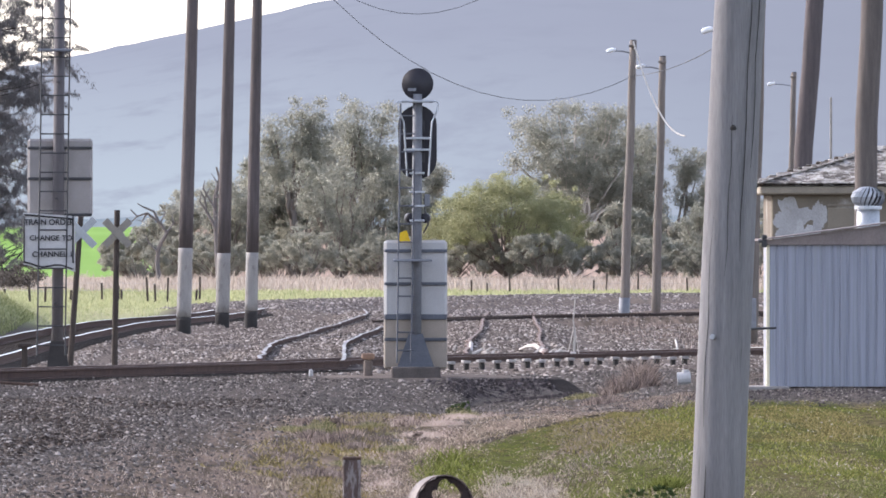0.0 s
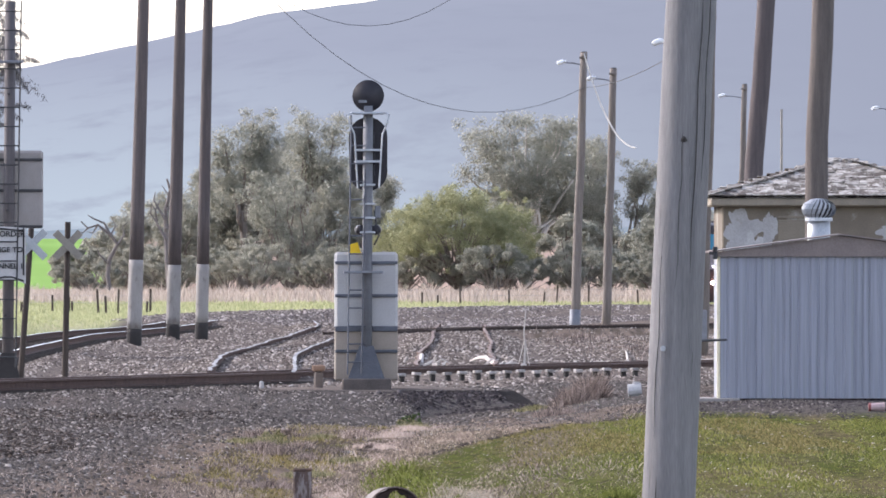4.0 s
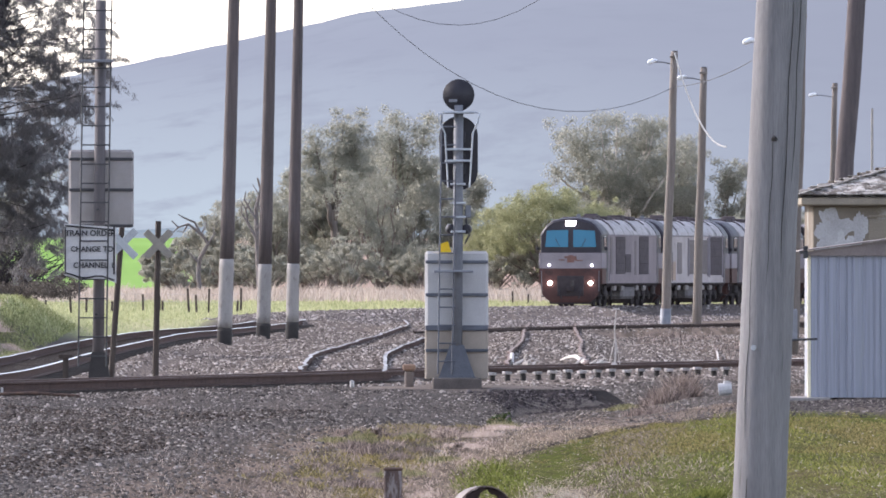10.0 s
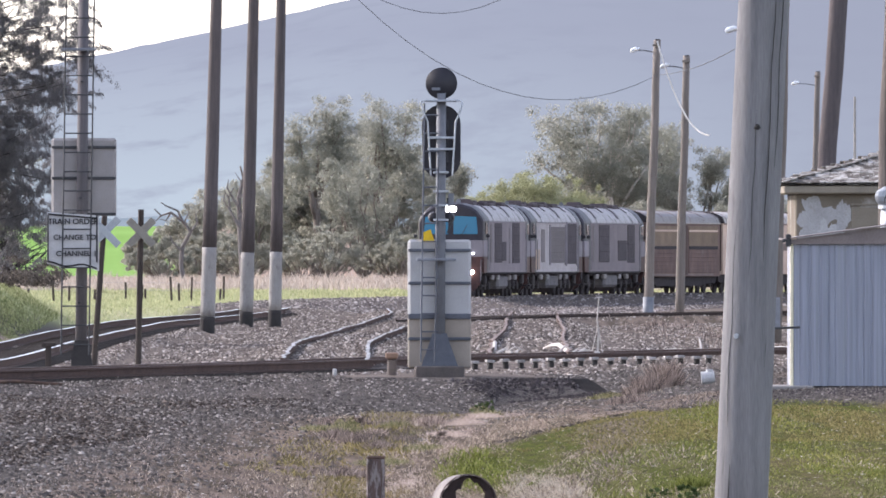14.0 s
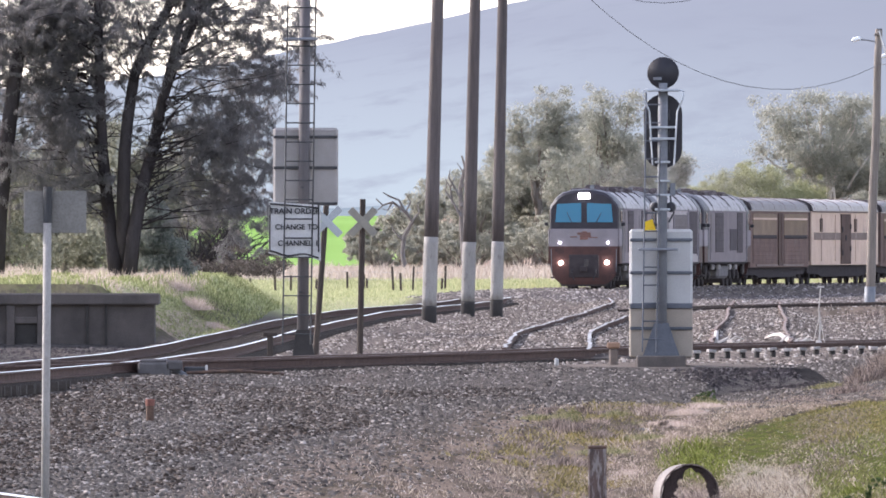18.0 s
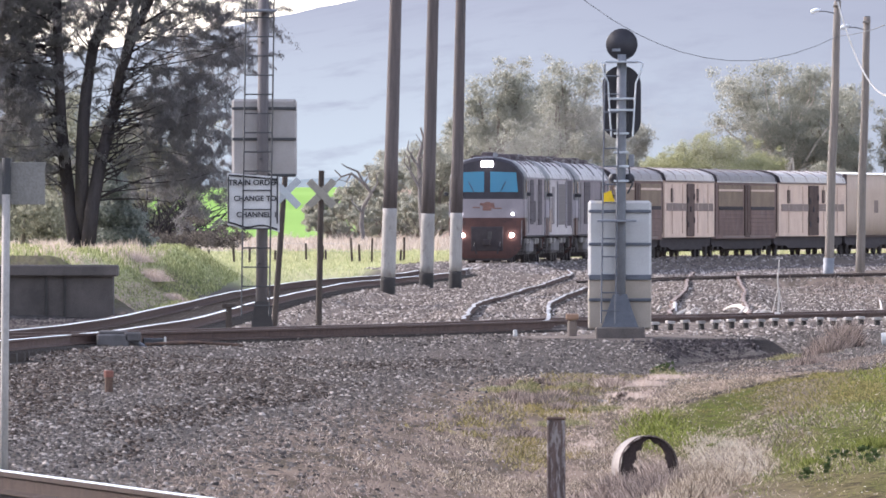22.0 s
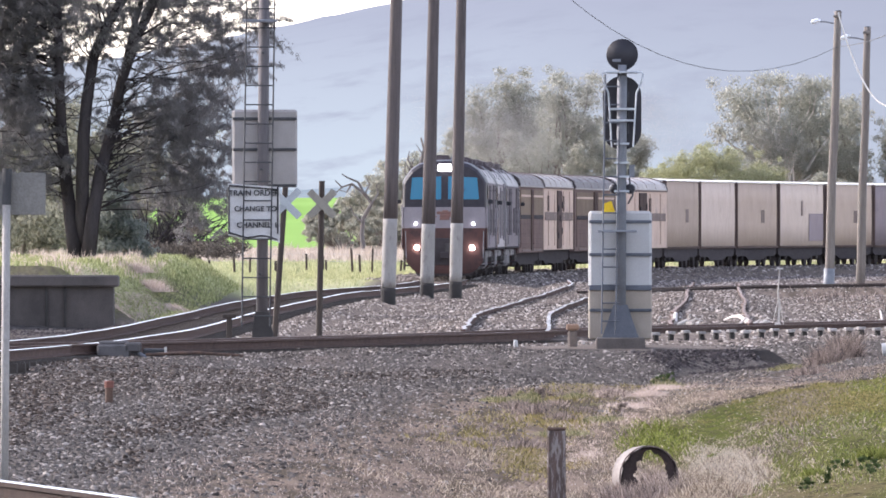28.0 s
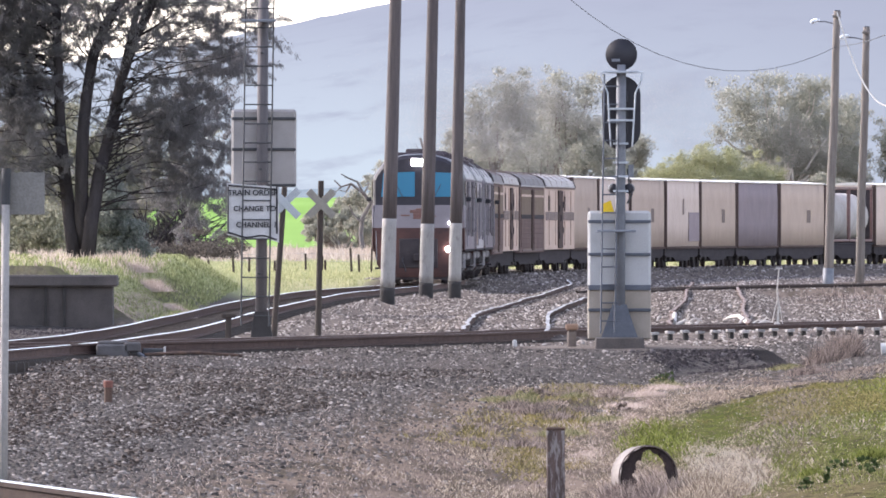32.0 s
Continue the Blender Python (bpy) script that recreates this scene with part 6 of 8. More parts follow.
# ---- far fence ----
fence = thing("field_fence", Matrix.Identity(4), "old timber post and wire fence along the paddock", "fence")
fp = []
for i in range(30):
    fp.append((U(-60 + i * 27 + 13 * math.sin(i * 2.3), 640), 640 + 14 * math.sin(i * 0.9)))
for i in range(16):
    d = 800 + i * 3
    fp.append((U(1120 + i * 55 + 22 * math.sin(i * 1.7), d), d))
post_me = [Shape().box(0, 0, h / 2 - 0.1, 0.08, 0.08, h + 0.2, 0.015).mesh("post", dark_wood) for h in (0.5, 0.65, 0.75, 1.0)]
for i, (x, y) in enumerate(fp):
    ob = new("post", post_me[(i * 7) % 4 if i % 9 else 3])
    ob.parent = fence
    ob.matrix_basis = at_ground(x, y) @ pose(0, 0, 0, 0, 4 * math.sin(i * 5.1), 20 * i)
for h in (0.45, 0.75):
    for seg in (fp[:30], fp[30:]):
        part("wire", Shape().tube([(x, y, float(land(x, y)) + h) for x, y in seg], 0.006, 4), dull_steel, fence)


# ---- grass ----
def grass(name, count, box, keep, h, w, material, label, clump=0.0, bare=0.0):
    x, y = rng.uniform(box[0], box[1], count), rng.uniform(box[2], box[3], count)
    ok = keep(x, y) & view_wedge(x, y)
    if clump:
        ok &= np.array([noise.noise((a * clump, b * clump * 0.07, 4.0)) + 0.4 * noise.noise((a * clump * 4, b * clump * 0.3, 8.0)) for a, b in zip(x, y)]) + rng.uniform(-0.16, 0.16, count) > bare
    x, y = x[ok], y[ok]
    k = len(x)
    patch = np.array([noise.noise((a * 1.1, b * 0.05, 9.0)) + 0.6 * noise.noise((a * 4.1, b * 0.2, 2.0)) for a, b in zip(x, y)])
    near = box[3] < 300  # the worn grass beside the line is short and lies every way
    hh = rng.uniform(h[0], h[1], k) * np.clip(0.95 + 1.1 * patch, 0.3, 1.9) * (0.85 if near else 1.0)
    sc = np.stack([rng.uniform(w[0], w[1], k), hh * (1.1 if near else 0.6), hh], 1)
    ob = scatter(name, BLADE_V, BLADE_F, np.stack([x, y, land(x, y) - 0.006 + (bumps(x, y) if near else 0.0)], 1), rng.uniform(0, 6.28, k), sc, material, lean=rng.uniform(-1.2, 1.2, k) if near else rng.uniform(-0.5, 0.5, k))
    return tagged(ob, label, "grass", kind="stuff")


litter_mat = island_stuff("pale_litter", (0.22, 0.19, 0.165), (0.55, 0.50, 0.45))
paddock_blade = island_stuff("paddock_grass_blade", (0.27, 0.29, 0.14), (0.48, 0.47, 0.28), mid=(0.37, 0.38, 0.205), glow_through=0.4)
straw_spot = lambda x, y: ((x - U(1283, 158)) / 0.30) ** 2 + ((y - 158) / 14) ** 2
inlawn = lambda x, y: (straw_spot(x, y) > rng.uniform(0.1, 1.2, len(x))) & (x > grass_edge(y) + rng.uniform(-0.35, 0.35, len(x))) & (y < 206)
indry = lambda x, y: ((y < 206) | (rng.uniform(0, 1, len(x)) < 0.6)) & (x > gravel_edge(y) + rng.uniform(-0.9, 0.9, len(x))) & (x < grass_edge(y) + rng.uniform(-0.2, 0.6, len(x)))
grass("lawn_grass", 110000, (1.8, 10.4, 114, 206), lambda x, y: inlawn(x, y) & ((x > 5.2) | (rng.uniform(0, 1, len(x)) < 0.45)), (0.018, 0.05), (0.006, 0.014), green_blade, "short green grass on the verge", clump=0.55, bare=0.0)
grass("lawn_grass_olive", 70000, (1.8, 10.4, 114, 206), inlawn, (0.012, 0.034), (0.006, 0.016), olive_blade, "yellowing short grass on the verge")
grass("lawn_grass_dry", 60000, (1.5, 14, 100, 206), lambda x, y: inlawn(x, y) & (x < 4.4 + rng.uniform(-0.8, 0.8, len(x))), (0.015, 0.045), (0.006, 0.016), pink_blade, "withered greyish grass on the verge", clump=0.33)
grass("lawn_patches", 46000, (3.0, 10.4, 114, 206), lambda x, y: inlawn(x, y) & (x < 5.0 + rng.normal(size=len(x)) * 0.7), (0.015, 0.04), (0.006, 0.016), brown_weed, "dead brownish patches in the verge grass", clump=0.9, bare=-0.02)
grass("lawn_straw", 9000, (1.5, 14, 100, 206), lambda x, y: inlawn(x, y) & (x < 4.2 + rng.uniform(-0.8, 0.8, len(x))), (0.03, 0.09), (0.008, 0.02), straw_blade, "dry stalks in the verge grass", clump=0.6)
grass("dead_grass", 44000, (-3.4, 3.2, 96, 190), lambda x, y: indry(x, y) & (x < 2.2), (0.015, 0.045), (0.006, 0.014), brown_weed, "dead grey-brown grass at the ballast edge")
grass("dry_grass", 30000, (-3.4, 8, 96, 238), lambda x, y: indry(x, y) & (rng.uniform(0, 1, len(x)) < np.where((y > 186) & (np.abs(x - 1.5 - (y - 200) * 0.05) < 0.8), 0.15, 1.0)), (0.012, 0.042), (0.005, 0.012), straw_blade, "dry straw-coloured grass in the ditch", clump=0.8)
grass("dry_grass_low", 26000, (-4.0, 8, 96, 238), lambda x, y: indry(x, y) & (rng.uniform(0, 1, len(x)) < np.where((y > 186) & (np.abs(x - 1.5 - (y - 200) * 0.05) < 0.8), 0.15, 1.0)), (0.012, 0.04), (0.005, 0.012), pink_blade, "faded pinkish grass at the ballast edge")
grass("ditch_grass", 30000, (-0.5, 4.4, 176, 220), lambda x, y: np.abs(x - 1.5 - (y - 200) * 0.05) < rng.uniform(0.3, 1.0, len(x)), (0.03, 0.09), (0.008, 0.02), ditch_blade, "olive weeds along the ditch", clump=0.9, bare=-0.08)
grass("green_patch", 22000, (1.0, 3.8, 160, 196), lambda x, y: ((x - 2.42) / 0.45) ** 2 + ((y - 178) / 11) ** 2 < rng.uniform(0.05, 1.3, len(x)), (0.03, 0.085), (0.008, 0.02), green_blade, "lush green grass at the ditch edge")
grass("straw_patch", 22000, (2.2, 3.6, 142, 175), lambda x, y: straw_spot(x, y) < rng.uniform(0.0, 1.9, len(x)), (0.03, 0.09), (0.006, 0.014), straw_blade, "dry straw heaped beside the drum", clump=2.2, bare=-0.25)
grass("straw_patch_pale", 26000, (2.2, 3.6, 142, 175), lambda x, y: straw_spot(x, y) < rng.uniform(0.0, 1.3, len(x)), (0.03, 0.085), (0.005, 0.012), field_blade, "bleached straw heaped beside the drum", clump=2.2, bare=-0.4)
grass("ditch_thatch", 14000, (0.2, 3.4, 183, 216), lambda x, y: np.abs(x - 1.5 - (y - 200) * 0.05) < rng.uniform(0.2, 1.0, len(x)), (0.03, 0.10), (0.008, 0.02), brown_weed, "dark dead weeds along the ditch", clump=1.3, bare=0.08)
# Near-black tussocks stand in for the shade along the ditch edges.
grass("ditch_shade", 16000, (0.7, 3.0, 182, 216), lambda x, y: np.abs(x - 1.7 - (y - 196) * 0.05) < rng.uniform(0.2, 0.9, len(x)), (0.05, 0.11), (0.010, 0.022), bramble_leaf, "dark tussocks set in for the shade along the ditch", clump=1.7, bare=0.26)
grass("ditch_ochre", 20000, (0.7, 2.6, 166, 200), lambda x, y: ((x - 1.35) / 0.5) ** 2 + ((y - 184) / 16) ** 2 < rng.uniform(0.2, 1.1, len(x)), (0.02, 0.06), (0.008, 0.02), ochre_blade, "ochre moss and dry weeds in the ditch", clump=1.4, bare=0.0)
grass("ditch_straw", 5000, (0.6, 4.2, 183, 216), lambda x, y: np.abs(x - 1.9 - (y - 195) * 0.075) < rng.uniform(0.1, 0.55, len(x)), (0.03, 0.09), (0.006, 0.014), pale_blade, "bleached straw along the ditch", clump=0.9)
grass("ditch_moss", 26000, (0.2, 2.0, 156, 208), lambda x, y: ((x - 1.05 - (y - 180) * 0.012) / 0.46) ** 2 + ((y - 183) / 24) ** 2 < rng.uniform(0.1, 1.2, len(x)), (0.02, 0.055), (0.008, 0.02), ditch_blade, "yellow-olive mossy growth in the ditch", clump=1.2, bare=-0.12)
grass("ditch_pale", 16000, (1.0, 3.6, 172, 214), lambda x, y: np.abs(x - np.interp(y, [172, 184, 196, 212], [1.4, 1.65, 2.2, 3.3])) < rng.uniform(0.05, 0.42, len(x)), (0.03, 0.08), (0.006, 0.015), pale_blade, "bleached pinkish straw along the ditch edge", clump=1.1, bare=-0.1)
grass("verge_brown", 46000, (2.7, 5.4, 156, 196), lambda x, y: inlawn(x, y) & (np.abs(x - 3.5 - (y - 175) * 0.045) < rng.uniform(0.1, 0.75, len(x))), (0.015, 0.05), (0.006, 0.015), brown_weed, "withered brown band across the verge", clump=0.8, bare=-0.12)
grass("verge_grey", 16000, (2.7, 5.4, 156, 196), lambda x, y: inlawn(x, y) & (np.abs(x - 3.4 - (y - 175) * 0.045) < rng.uniform(0.1, 0.7, len(x))), (0.015, 0.05), (0.006, 0.015), pink_blade, "withered grey-pink stalks across the verge", clump=1.1, bare=0.0)
grass("ditch_fill", 60000, (0.6, 6.0, 170, 236), lambda x, y: (x > gravel_edge(y) - 0.1) & (x < grass_edge(y) + rng.uniform(-0.1, 0.3, len(x))), (0.014, 0.045), (0.006, 0.014), straw_blade, "low dry grass over the ditch floor", clump=1.6, bare=-0.2)
grass("verge_olive", 60000, (3.0, 7.5, 174, 206), inlawn, (0.02, 0.05), (0.008, 0.018), ditch_blade, "yellowing grass along the top of the verge", clump=0.8, bare=0.0)
grass("lush_tufts", 12000, (2.6, 7.0, 136, 186), inlawn, (0.02, 0.05), (0.008, 0.018), green_blade, "lush green tufts in the verge", clump=0.9, bare=0.3)
grass("verge_stalks", 5000, (2.4, 6.5, 140, 196), lambda x, y: inlawn(x, y), (0.012, 0.035), (0.010, 0.022), pale_blade, "pale fallen stalks on the verge", clump=1.3, bare=0.2)
grass("lawn_near", 34000, (2.2, 6.2, 115, 150), inlawn, (0.010, 0.03), (0.005, 0.012), olive_blade, "short worn grass on the near verge")
grass("lawn_near_green", 22000, (2.6, 6.2, 115, 160), inlawn, (0.012, 0.034), (0.005, 0.012), green_blade, "short green grass on the near verge", clump=0.7, bare=-0.1)
grass("lawn_sunny", 30000, (4.6, 10.4, 150, 206), lambda x, y: inlawn(x, y) & (x > 5.0 + rng.normal(size=len(x)) * 0.6), (0.02, 0.05), (0.008, 0.018), sunny_blade, "yellow-green grass before the shed", clump=0.5, bare=-0.25)
grass("bank_foot_straw", 14000, (-7.4, -5.3, 331.5, 366), lambda x, y: x > -7.3 + (y - 331) * 0.012, (0.02, 0.07), (0.012, 0.03), pale_blade, "bleached straw at the foot of the bank")
grass("bank_grass", 60000, (-13, -5.6, 332, 470), lambda x, y: x < -5.9, (0.04, 0.12), (0.015, 0.04), bank_blade, "grass on the bank coloured bright green as if sunlit")
grass("bank_grass_dry", 22000, (-13, -5.6, 332, 470), lambda x, y: x < -7.2, (0.07, 0.24), (0.012, 0.03), pale_blade, "pale dry grass on the bank", clump=0.35)
grass("near_paddock_grass", 40000, (-16, -1, 425, 650), lambda x, y: x < np.interp(y, MAIN[:, 1], MAIN[:, 0]) - 2.6, (0.04, 0.13), (0.02, 0.06), paddock_blade, "pale green paddock grass beside the line")
grass("yard_weeds", 6000, (9.5, 13.5, 300, 540), lambda x, y: x > 9.5 + rng.uniform(0, 2, len(x)), (0.05, 0.15), (0.015, 0.035), brown_weed, "dry weeds among the yard tracks", clump=0.7)
grass("field_grass", 60000, (-30, 60, 850, 1060), lambda x, y: x > -0.04 * y, (0.25, 0.66), (0.05, 0.12), field_blade, "tall dry pinkish grass at the foot of the trees")
grass("paddock_grass", 30000, (-30, 30, 650, 850), lambda x, y: x < np.interp(y, MAIN[:, 1], MAIN[:, 0]) - 4, (0.06, 0.18), (0.04, 0.10), paddock_blade, "pale green paddock grass")

grass("fluffy_grass", 26000, (-1.4, 2.2, 142, 174), lambda x, y: x > -0.6 + rng.normal(size=len(x)) * 0.4 + (y - 150) * 0.02, (0.02, 0.065), (0.005, 0.012), straw_blade, "pale fluffy tufts of dry grass", clump=1.0, bare=0.06)
grass("bank_edge_grass", 44000, (1.6, 7.5, 196, 236), lambda x, y: (x > gravel_edge(y) - 0.2) & (x < grass_edge(y) + rng.uniform(-0.2, 0.4, len(x))), (0.02, 0.06), (0.006, 0.014), brown_weed, "short dead grass beside the ditch", clump=0.7, bare=-0.05)

# pale litter and dead leaves strewn over the verge
for nm, cnt, bx, keep, lab in (("lawn_litter", 1900, (1.5, 12, 104, 206), inlawn, "pale dead leaves and twigs strewn on the verge"), ("ditch_litter", 1800, (-3, 7, 100, 225), indry, "pale stalks and dead leaves in the dry grass")):
    x, y = rng.uniform(bx[0], bx[1], cnt), rng.uniform(bx[2], bx[3], cnt)
    ok = keep(x, y)
    x, y = x[ok], y[ok]
    k = len(x)
    sz = rng.uniform(0.006, 0.017, k)
    tagged(scatter(nm, STONE_V, STONE_F, np.stack([x, y, land(x, y) + rng.uniform(0.005, 0.04, k)], 1), rng.uniform(0, 6.28, k), np.stack([sz * rng.uniform(0.8, 2.6, k), sz, sz * 0.5], 1), litter_mat, lean=rng.uniform(-0.8, 0.8, k)), lab, "litter", kind="stuff")

# brown weed clumps beside the mound
for i, (u, d, w, h, m) in enumerate(((1492, 238, 0.34, 0.40, brown_weed), (1500, 240, 0.22, 0.46, brown_weed), (1465, 236, 0.35, 0.34, brown_weed), (1440, 228, 0.4, 0.18, brown_weed), (1400, 236, 0.4, 0.14, olive_blade), (1180, 216, 0.35, 0.14, olive_blade), (940, 205, 0.35, 0.12, olive_blade), (1240, 147, 0.55, 0.26, straw_blade), (1275, 143, 0.5, 0.22, straw_blade), (1235, 140.5, 0.5, 0.2, straw_blade), (268, 372, 0.5, 0.34, pale_blade), (238, 380, 0.5, 0.28, pale_blade), (300, 365, 0.4, 0.2, pale_blade), (905, 207, 0.3, 0.13, brown_weed), (962, 206, 0.4, 0.12, brown_weed), (1010, 205, 0.4, 0.14, brown_weed), (1050, 199, 0.4, 0.10, olive_blade), (1105, 198, 0.45, 0.12, pale_blade), (1145, 205, 0.4, 0.12, pale_blade), (1175, 211, 0.4, 0.12, pale_blade), (880, 203, 0.4, 0.1, olive_blade), (1075, 192, 0.5, 0.10, olive_blade), (1000, 186, 0.5, 0.12, olive_blade), (930, 180, 0.5, 0.14, brown_weed), (935, 201, 0.35, 0.16, olive_blade), (985, 198, 0.25, 0.18, pink_blade), (1020, 204, 0.3, 0.14, olive_blade), (1085, 205, 0.3, 0.18, pink_blade), (915, 199, 0.3, 0.16, brown_weed), (948, 196, 0.35, 0.2, brown_weed), (990, 193, 0.3, 0.16, brown_weed), (1035, 196, 0.3, 0.14, brown_weed), (1120, 145.2, 0.5, 0.30, brown_weed), (1200, 145.6, 0.5, 0.26, brown_weed), (1140, 146.6, 0.4, 0.22, brown_weed), (1150, 143.5, 0.5, 0.2, brown_weed), (1545, 150, 0.2, 0.16, green_blade), (1440, 146, 0.14, 0.10, green_blade), (1180, 150, 0.45, 0.30, pink_blade), (1260, 144, 0.5, 0.22, straw_blade))):
    x = U(u, d)
    wd = thing("weed_clump", at_ground(x, d), "low weed clump growing from the gravel", "weeds", group="weed clumps")
    k = 1300
    xx, yy = rng.normal(size=k) * w * 0.45, rng.normal(size=k) * w * 0.8
    hh = h * rng.uniform(0.4, 1.1, k) * np.exp(-((xx / w) ** 2))
    scatter("foliage", BLADE_V, BLADE_F, np.stack([xx, yy, np.full(k, -0.03)], 1), rng.uniform(0, 6.28, k), np.stack([rng.uniform(0.006, 0.016, k), hh * 0.7, hh], 1), m, wd, lean=rng.uniform(-0.9, 0.9, k))

# broad-leaved weeds
for u, d, w, h, mat in ((1540, 142, 0.07, 0.20, dark_weed), (1428, 140, 0.045, 0.10, dark_weed), (1466, 141, 0.02, 0.15, dark_weed), (1490, 147, 0.05, 0.08, dark_weed), (1166, 221, 0.15, 0.19, olive_blade), (1180, 220, 0.09, 0.22, dark_weed), (935, 204, 0.10, 0.14, olive_blade), (958, 203, 0.06, 0.18, brown_weed), (1098, 196, 0.07, 0.13, brown_weed)):
    wd = thing("broadleaf_weed", at_ground(U(u, d), d), "broad-leaved weed standing in the low grass", "weeds", group="broad-leaved weeds")
    rw = np.random.default_rng(int(u))
    leaf_cloud("foliage", [(rw.normal() * w * 0.8, rw.normal() * w, h * rw.uniform(0.1, 0.95), w * 0.35, w * 0.4, h * 0.12) for _ in range(16)], 420, (0.012 + w * 0.08, 0.03 + w * 0.12), mat, wd)
    part("stem", Shape().tube([(0, 0, -0.05), (0.004, 0, h * 0.8)], [0.005, 0.003], 5), mat, wd)

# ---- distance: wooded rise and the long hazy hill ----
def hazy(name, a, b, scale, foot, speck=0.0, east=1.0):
    """Haze painted as emission colour: broad slopes, fine scrub, paler towards the foot, dimmer to the east."""
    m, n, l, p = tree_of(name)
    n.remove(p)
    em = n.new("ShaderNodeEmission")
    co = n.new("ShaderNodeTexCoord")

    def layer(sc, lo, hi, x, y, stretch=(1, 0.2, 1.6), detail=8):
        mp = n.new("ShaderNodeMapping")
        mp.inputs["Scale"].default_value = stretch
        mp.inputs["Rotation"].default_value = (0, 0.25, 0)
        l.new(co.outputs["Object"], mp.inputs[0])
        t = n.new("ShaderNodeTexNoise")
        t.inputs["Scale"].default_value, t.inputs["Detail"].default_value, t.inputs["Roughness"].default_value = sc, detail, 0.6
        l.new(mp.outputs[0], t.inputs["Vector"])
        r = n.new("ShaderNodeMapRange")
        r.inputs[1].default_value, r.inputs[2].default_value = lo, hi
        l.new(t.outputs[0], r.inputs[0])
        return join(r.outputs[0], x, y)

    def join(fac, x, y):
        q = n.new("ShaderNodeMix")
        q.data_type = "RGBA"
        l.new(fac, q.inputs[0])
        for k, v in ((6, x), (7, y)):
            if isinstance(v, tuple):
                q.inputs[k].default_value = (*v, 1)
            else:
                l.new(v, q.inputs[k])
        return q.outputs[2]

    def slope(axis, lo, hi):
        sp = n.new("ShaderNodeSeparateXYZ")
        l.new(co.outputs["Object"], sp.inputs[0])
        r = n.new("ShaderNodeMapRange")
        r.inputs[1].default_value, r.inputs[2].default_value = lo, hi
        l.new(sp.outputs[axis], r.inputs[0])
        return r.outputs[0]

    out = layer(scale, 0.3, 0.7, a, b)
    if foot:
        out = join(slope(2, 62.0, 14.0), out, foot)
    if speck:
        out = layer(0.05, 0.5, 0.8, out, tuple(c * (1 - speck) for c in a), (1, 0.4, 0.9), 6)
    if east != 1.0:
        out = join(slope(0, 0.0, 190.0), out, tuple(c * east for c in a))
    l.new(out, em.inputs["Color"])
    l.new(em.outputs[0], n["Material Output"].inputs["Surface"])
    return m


def ridge(name, y0, y1, height, xs, rows, material, label, rough):
    vs, fs = [], []
    for j in range(rows):
        f = j / (rows - 1)
        for x in xs:
            z = height(x) * math.sin(min(1, f * 1.25) * math.pi / 2) * (1 if f <= 0.8 else 1 - (f - 0.8) * 2)
            z += rough * f * noise.noise((x * 0.01, f * 3, 1.7)) + rough * 0.35 * f * noise.noise((x * 0.045, f * 9, 5.1)) + rough * 0.4 * f * noise.noise((x * 0.21, f * 14, 2.3))
            vs.append((x, y0 + (y1 - y0) * f, z))
    nx = len(xs)
    for j in range(rows - 1):
        for i in range(nx - 1):
            fs.append((j * nx + i, j * nx + i + 1, (j + 1) * nx + i + 1, (j + 1) * nx + i))
    return thing(name, Matrix.Identity(4), label, "hill", kind="structure", shape=Shape().add(vs, fs), material=material, smooth=True)


hill_x = list(np.linspace(-2400, -260, 40)) + list(np.linspace(-250, 450, 180)) + list(np.linspace(460, 2400, 40))


def hill_line(x):
    return float(np.interp(x, [-1500, -400, -180, -97, -49, -16, 24, 70, 160, 500, 1600], [26, 36, 44, 51, 60.5, 67.5, 76.5, 82, 86, 84, 60]))


ridge("backdrop_hill", 3700, 4880, hill_line, hill_x, 26, hazy("painted_haze_hill", (0.129, 0.146, 0.178), (0.140, 0.158, 0.189), 0.014, (0.178, 0.215, 0.237), 0.055, 0.92), "long bare hill glowing with painted blue haze behind the plain", 1.3)
ridge("backdrop_rise", 2900, 3300, lambda x: 11.0 + 1.6 * noise.noise((x * 0.02, 0, 0)) + 0.9 * noise.noise((x * 0.09, 3, 0)), list(np.linspace(-1800, 1800, 420)), 8, hazy("painted_haze_woods", (0.105, 0.136, 0.162), (0.139, 0.168, 0.190), 0.05, None, 0.08), "low wooded rise glowing with painted haze", 0.8)


# ---- the freight train ----
lead_side = surf("greyed_loco_side", (0.255, 0.216, 0.22), (0.20, 0.172, 0.177), scale=1.0, rough=0.9, bump=0.03, stain=(0.27, 0.235, 0.235), stain_scale=0.9, stain_at=0.66, spec=0.04)
white_side = surf("dusty_white_loco_side", (0.40, 0.356, 0.348), (0.31, 0.277, 0.272), scale=1.0, rough=0.9, bump=0.03, stain=(0.20, 0.172, 0.17), stain_scale=0.9, stain_at=0.64, spec=0.04)
nose_white = surf("greyed_white_nose", (0.27, 0.24, 0.255), (0.215, 0.192, 0.205), scale=1.5, rough=0.9, bump=0.03, spec=0.04)
grille_grey = surf("dark_grille", (0.085, 0.07, 0.075), (0.06, 0.05, 0.055), scale=3, rough=0.8, spec=0.1)
mesh_grey = surf("dusty_grille_mesh", (0.21, 0.185, 0.18), (0.15, 0.13, 0.128), scale=2, stretch=(6, 1, 0.5), rough=0.9, spec=0.04)
primer = surf("beige_repaired_panel", (0.36, 0.26, 0.20), (0.29, 0.21, 0.165), scale=2, rough=0.7)
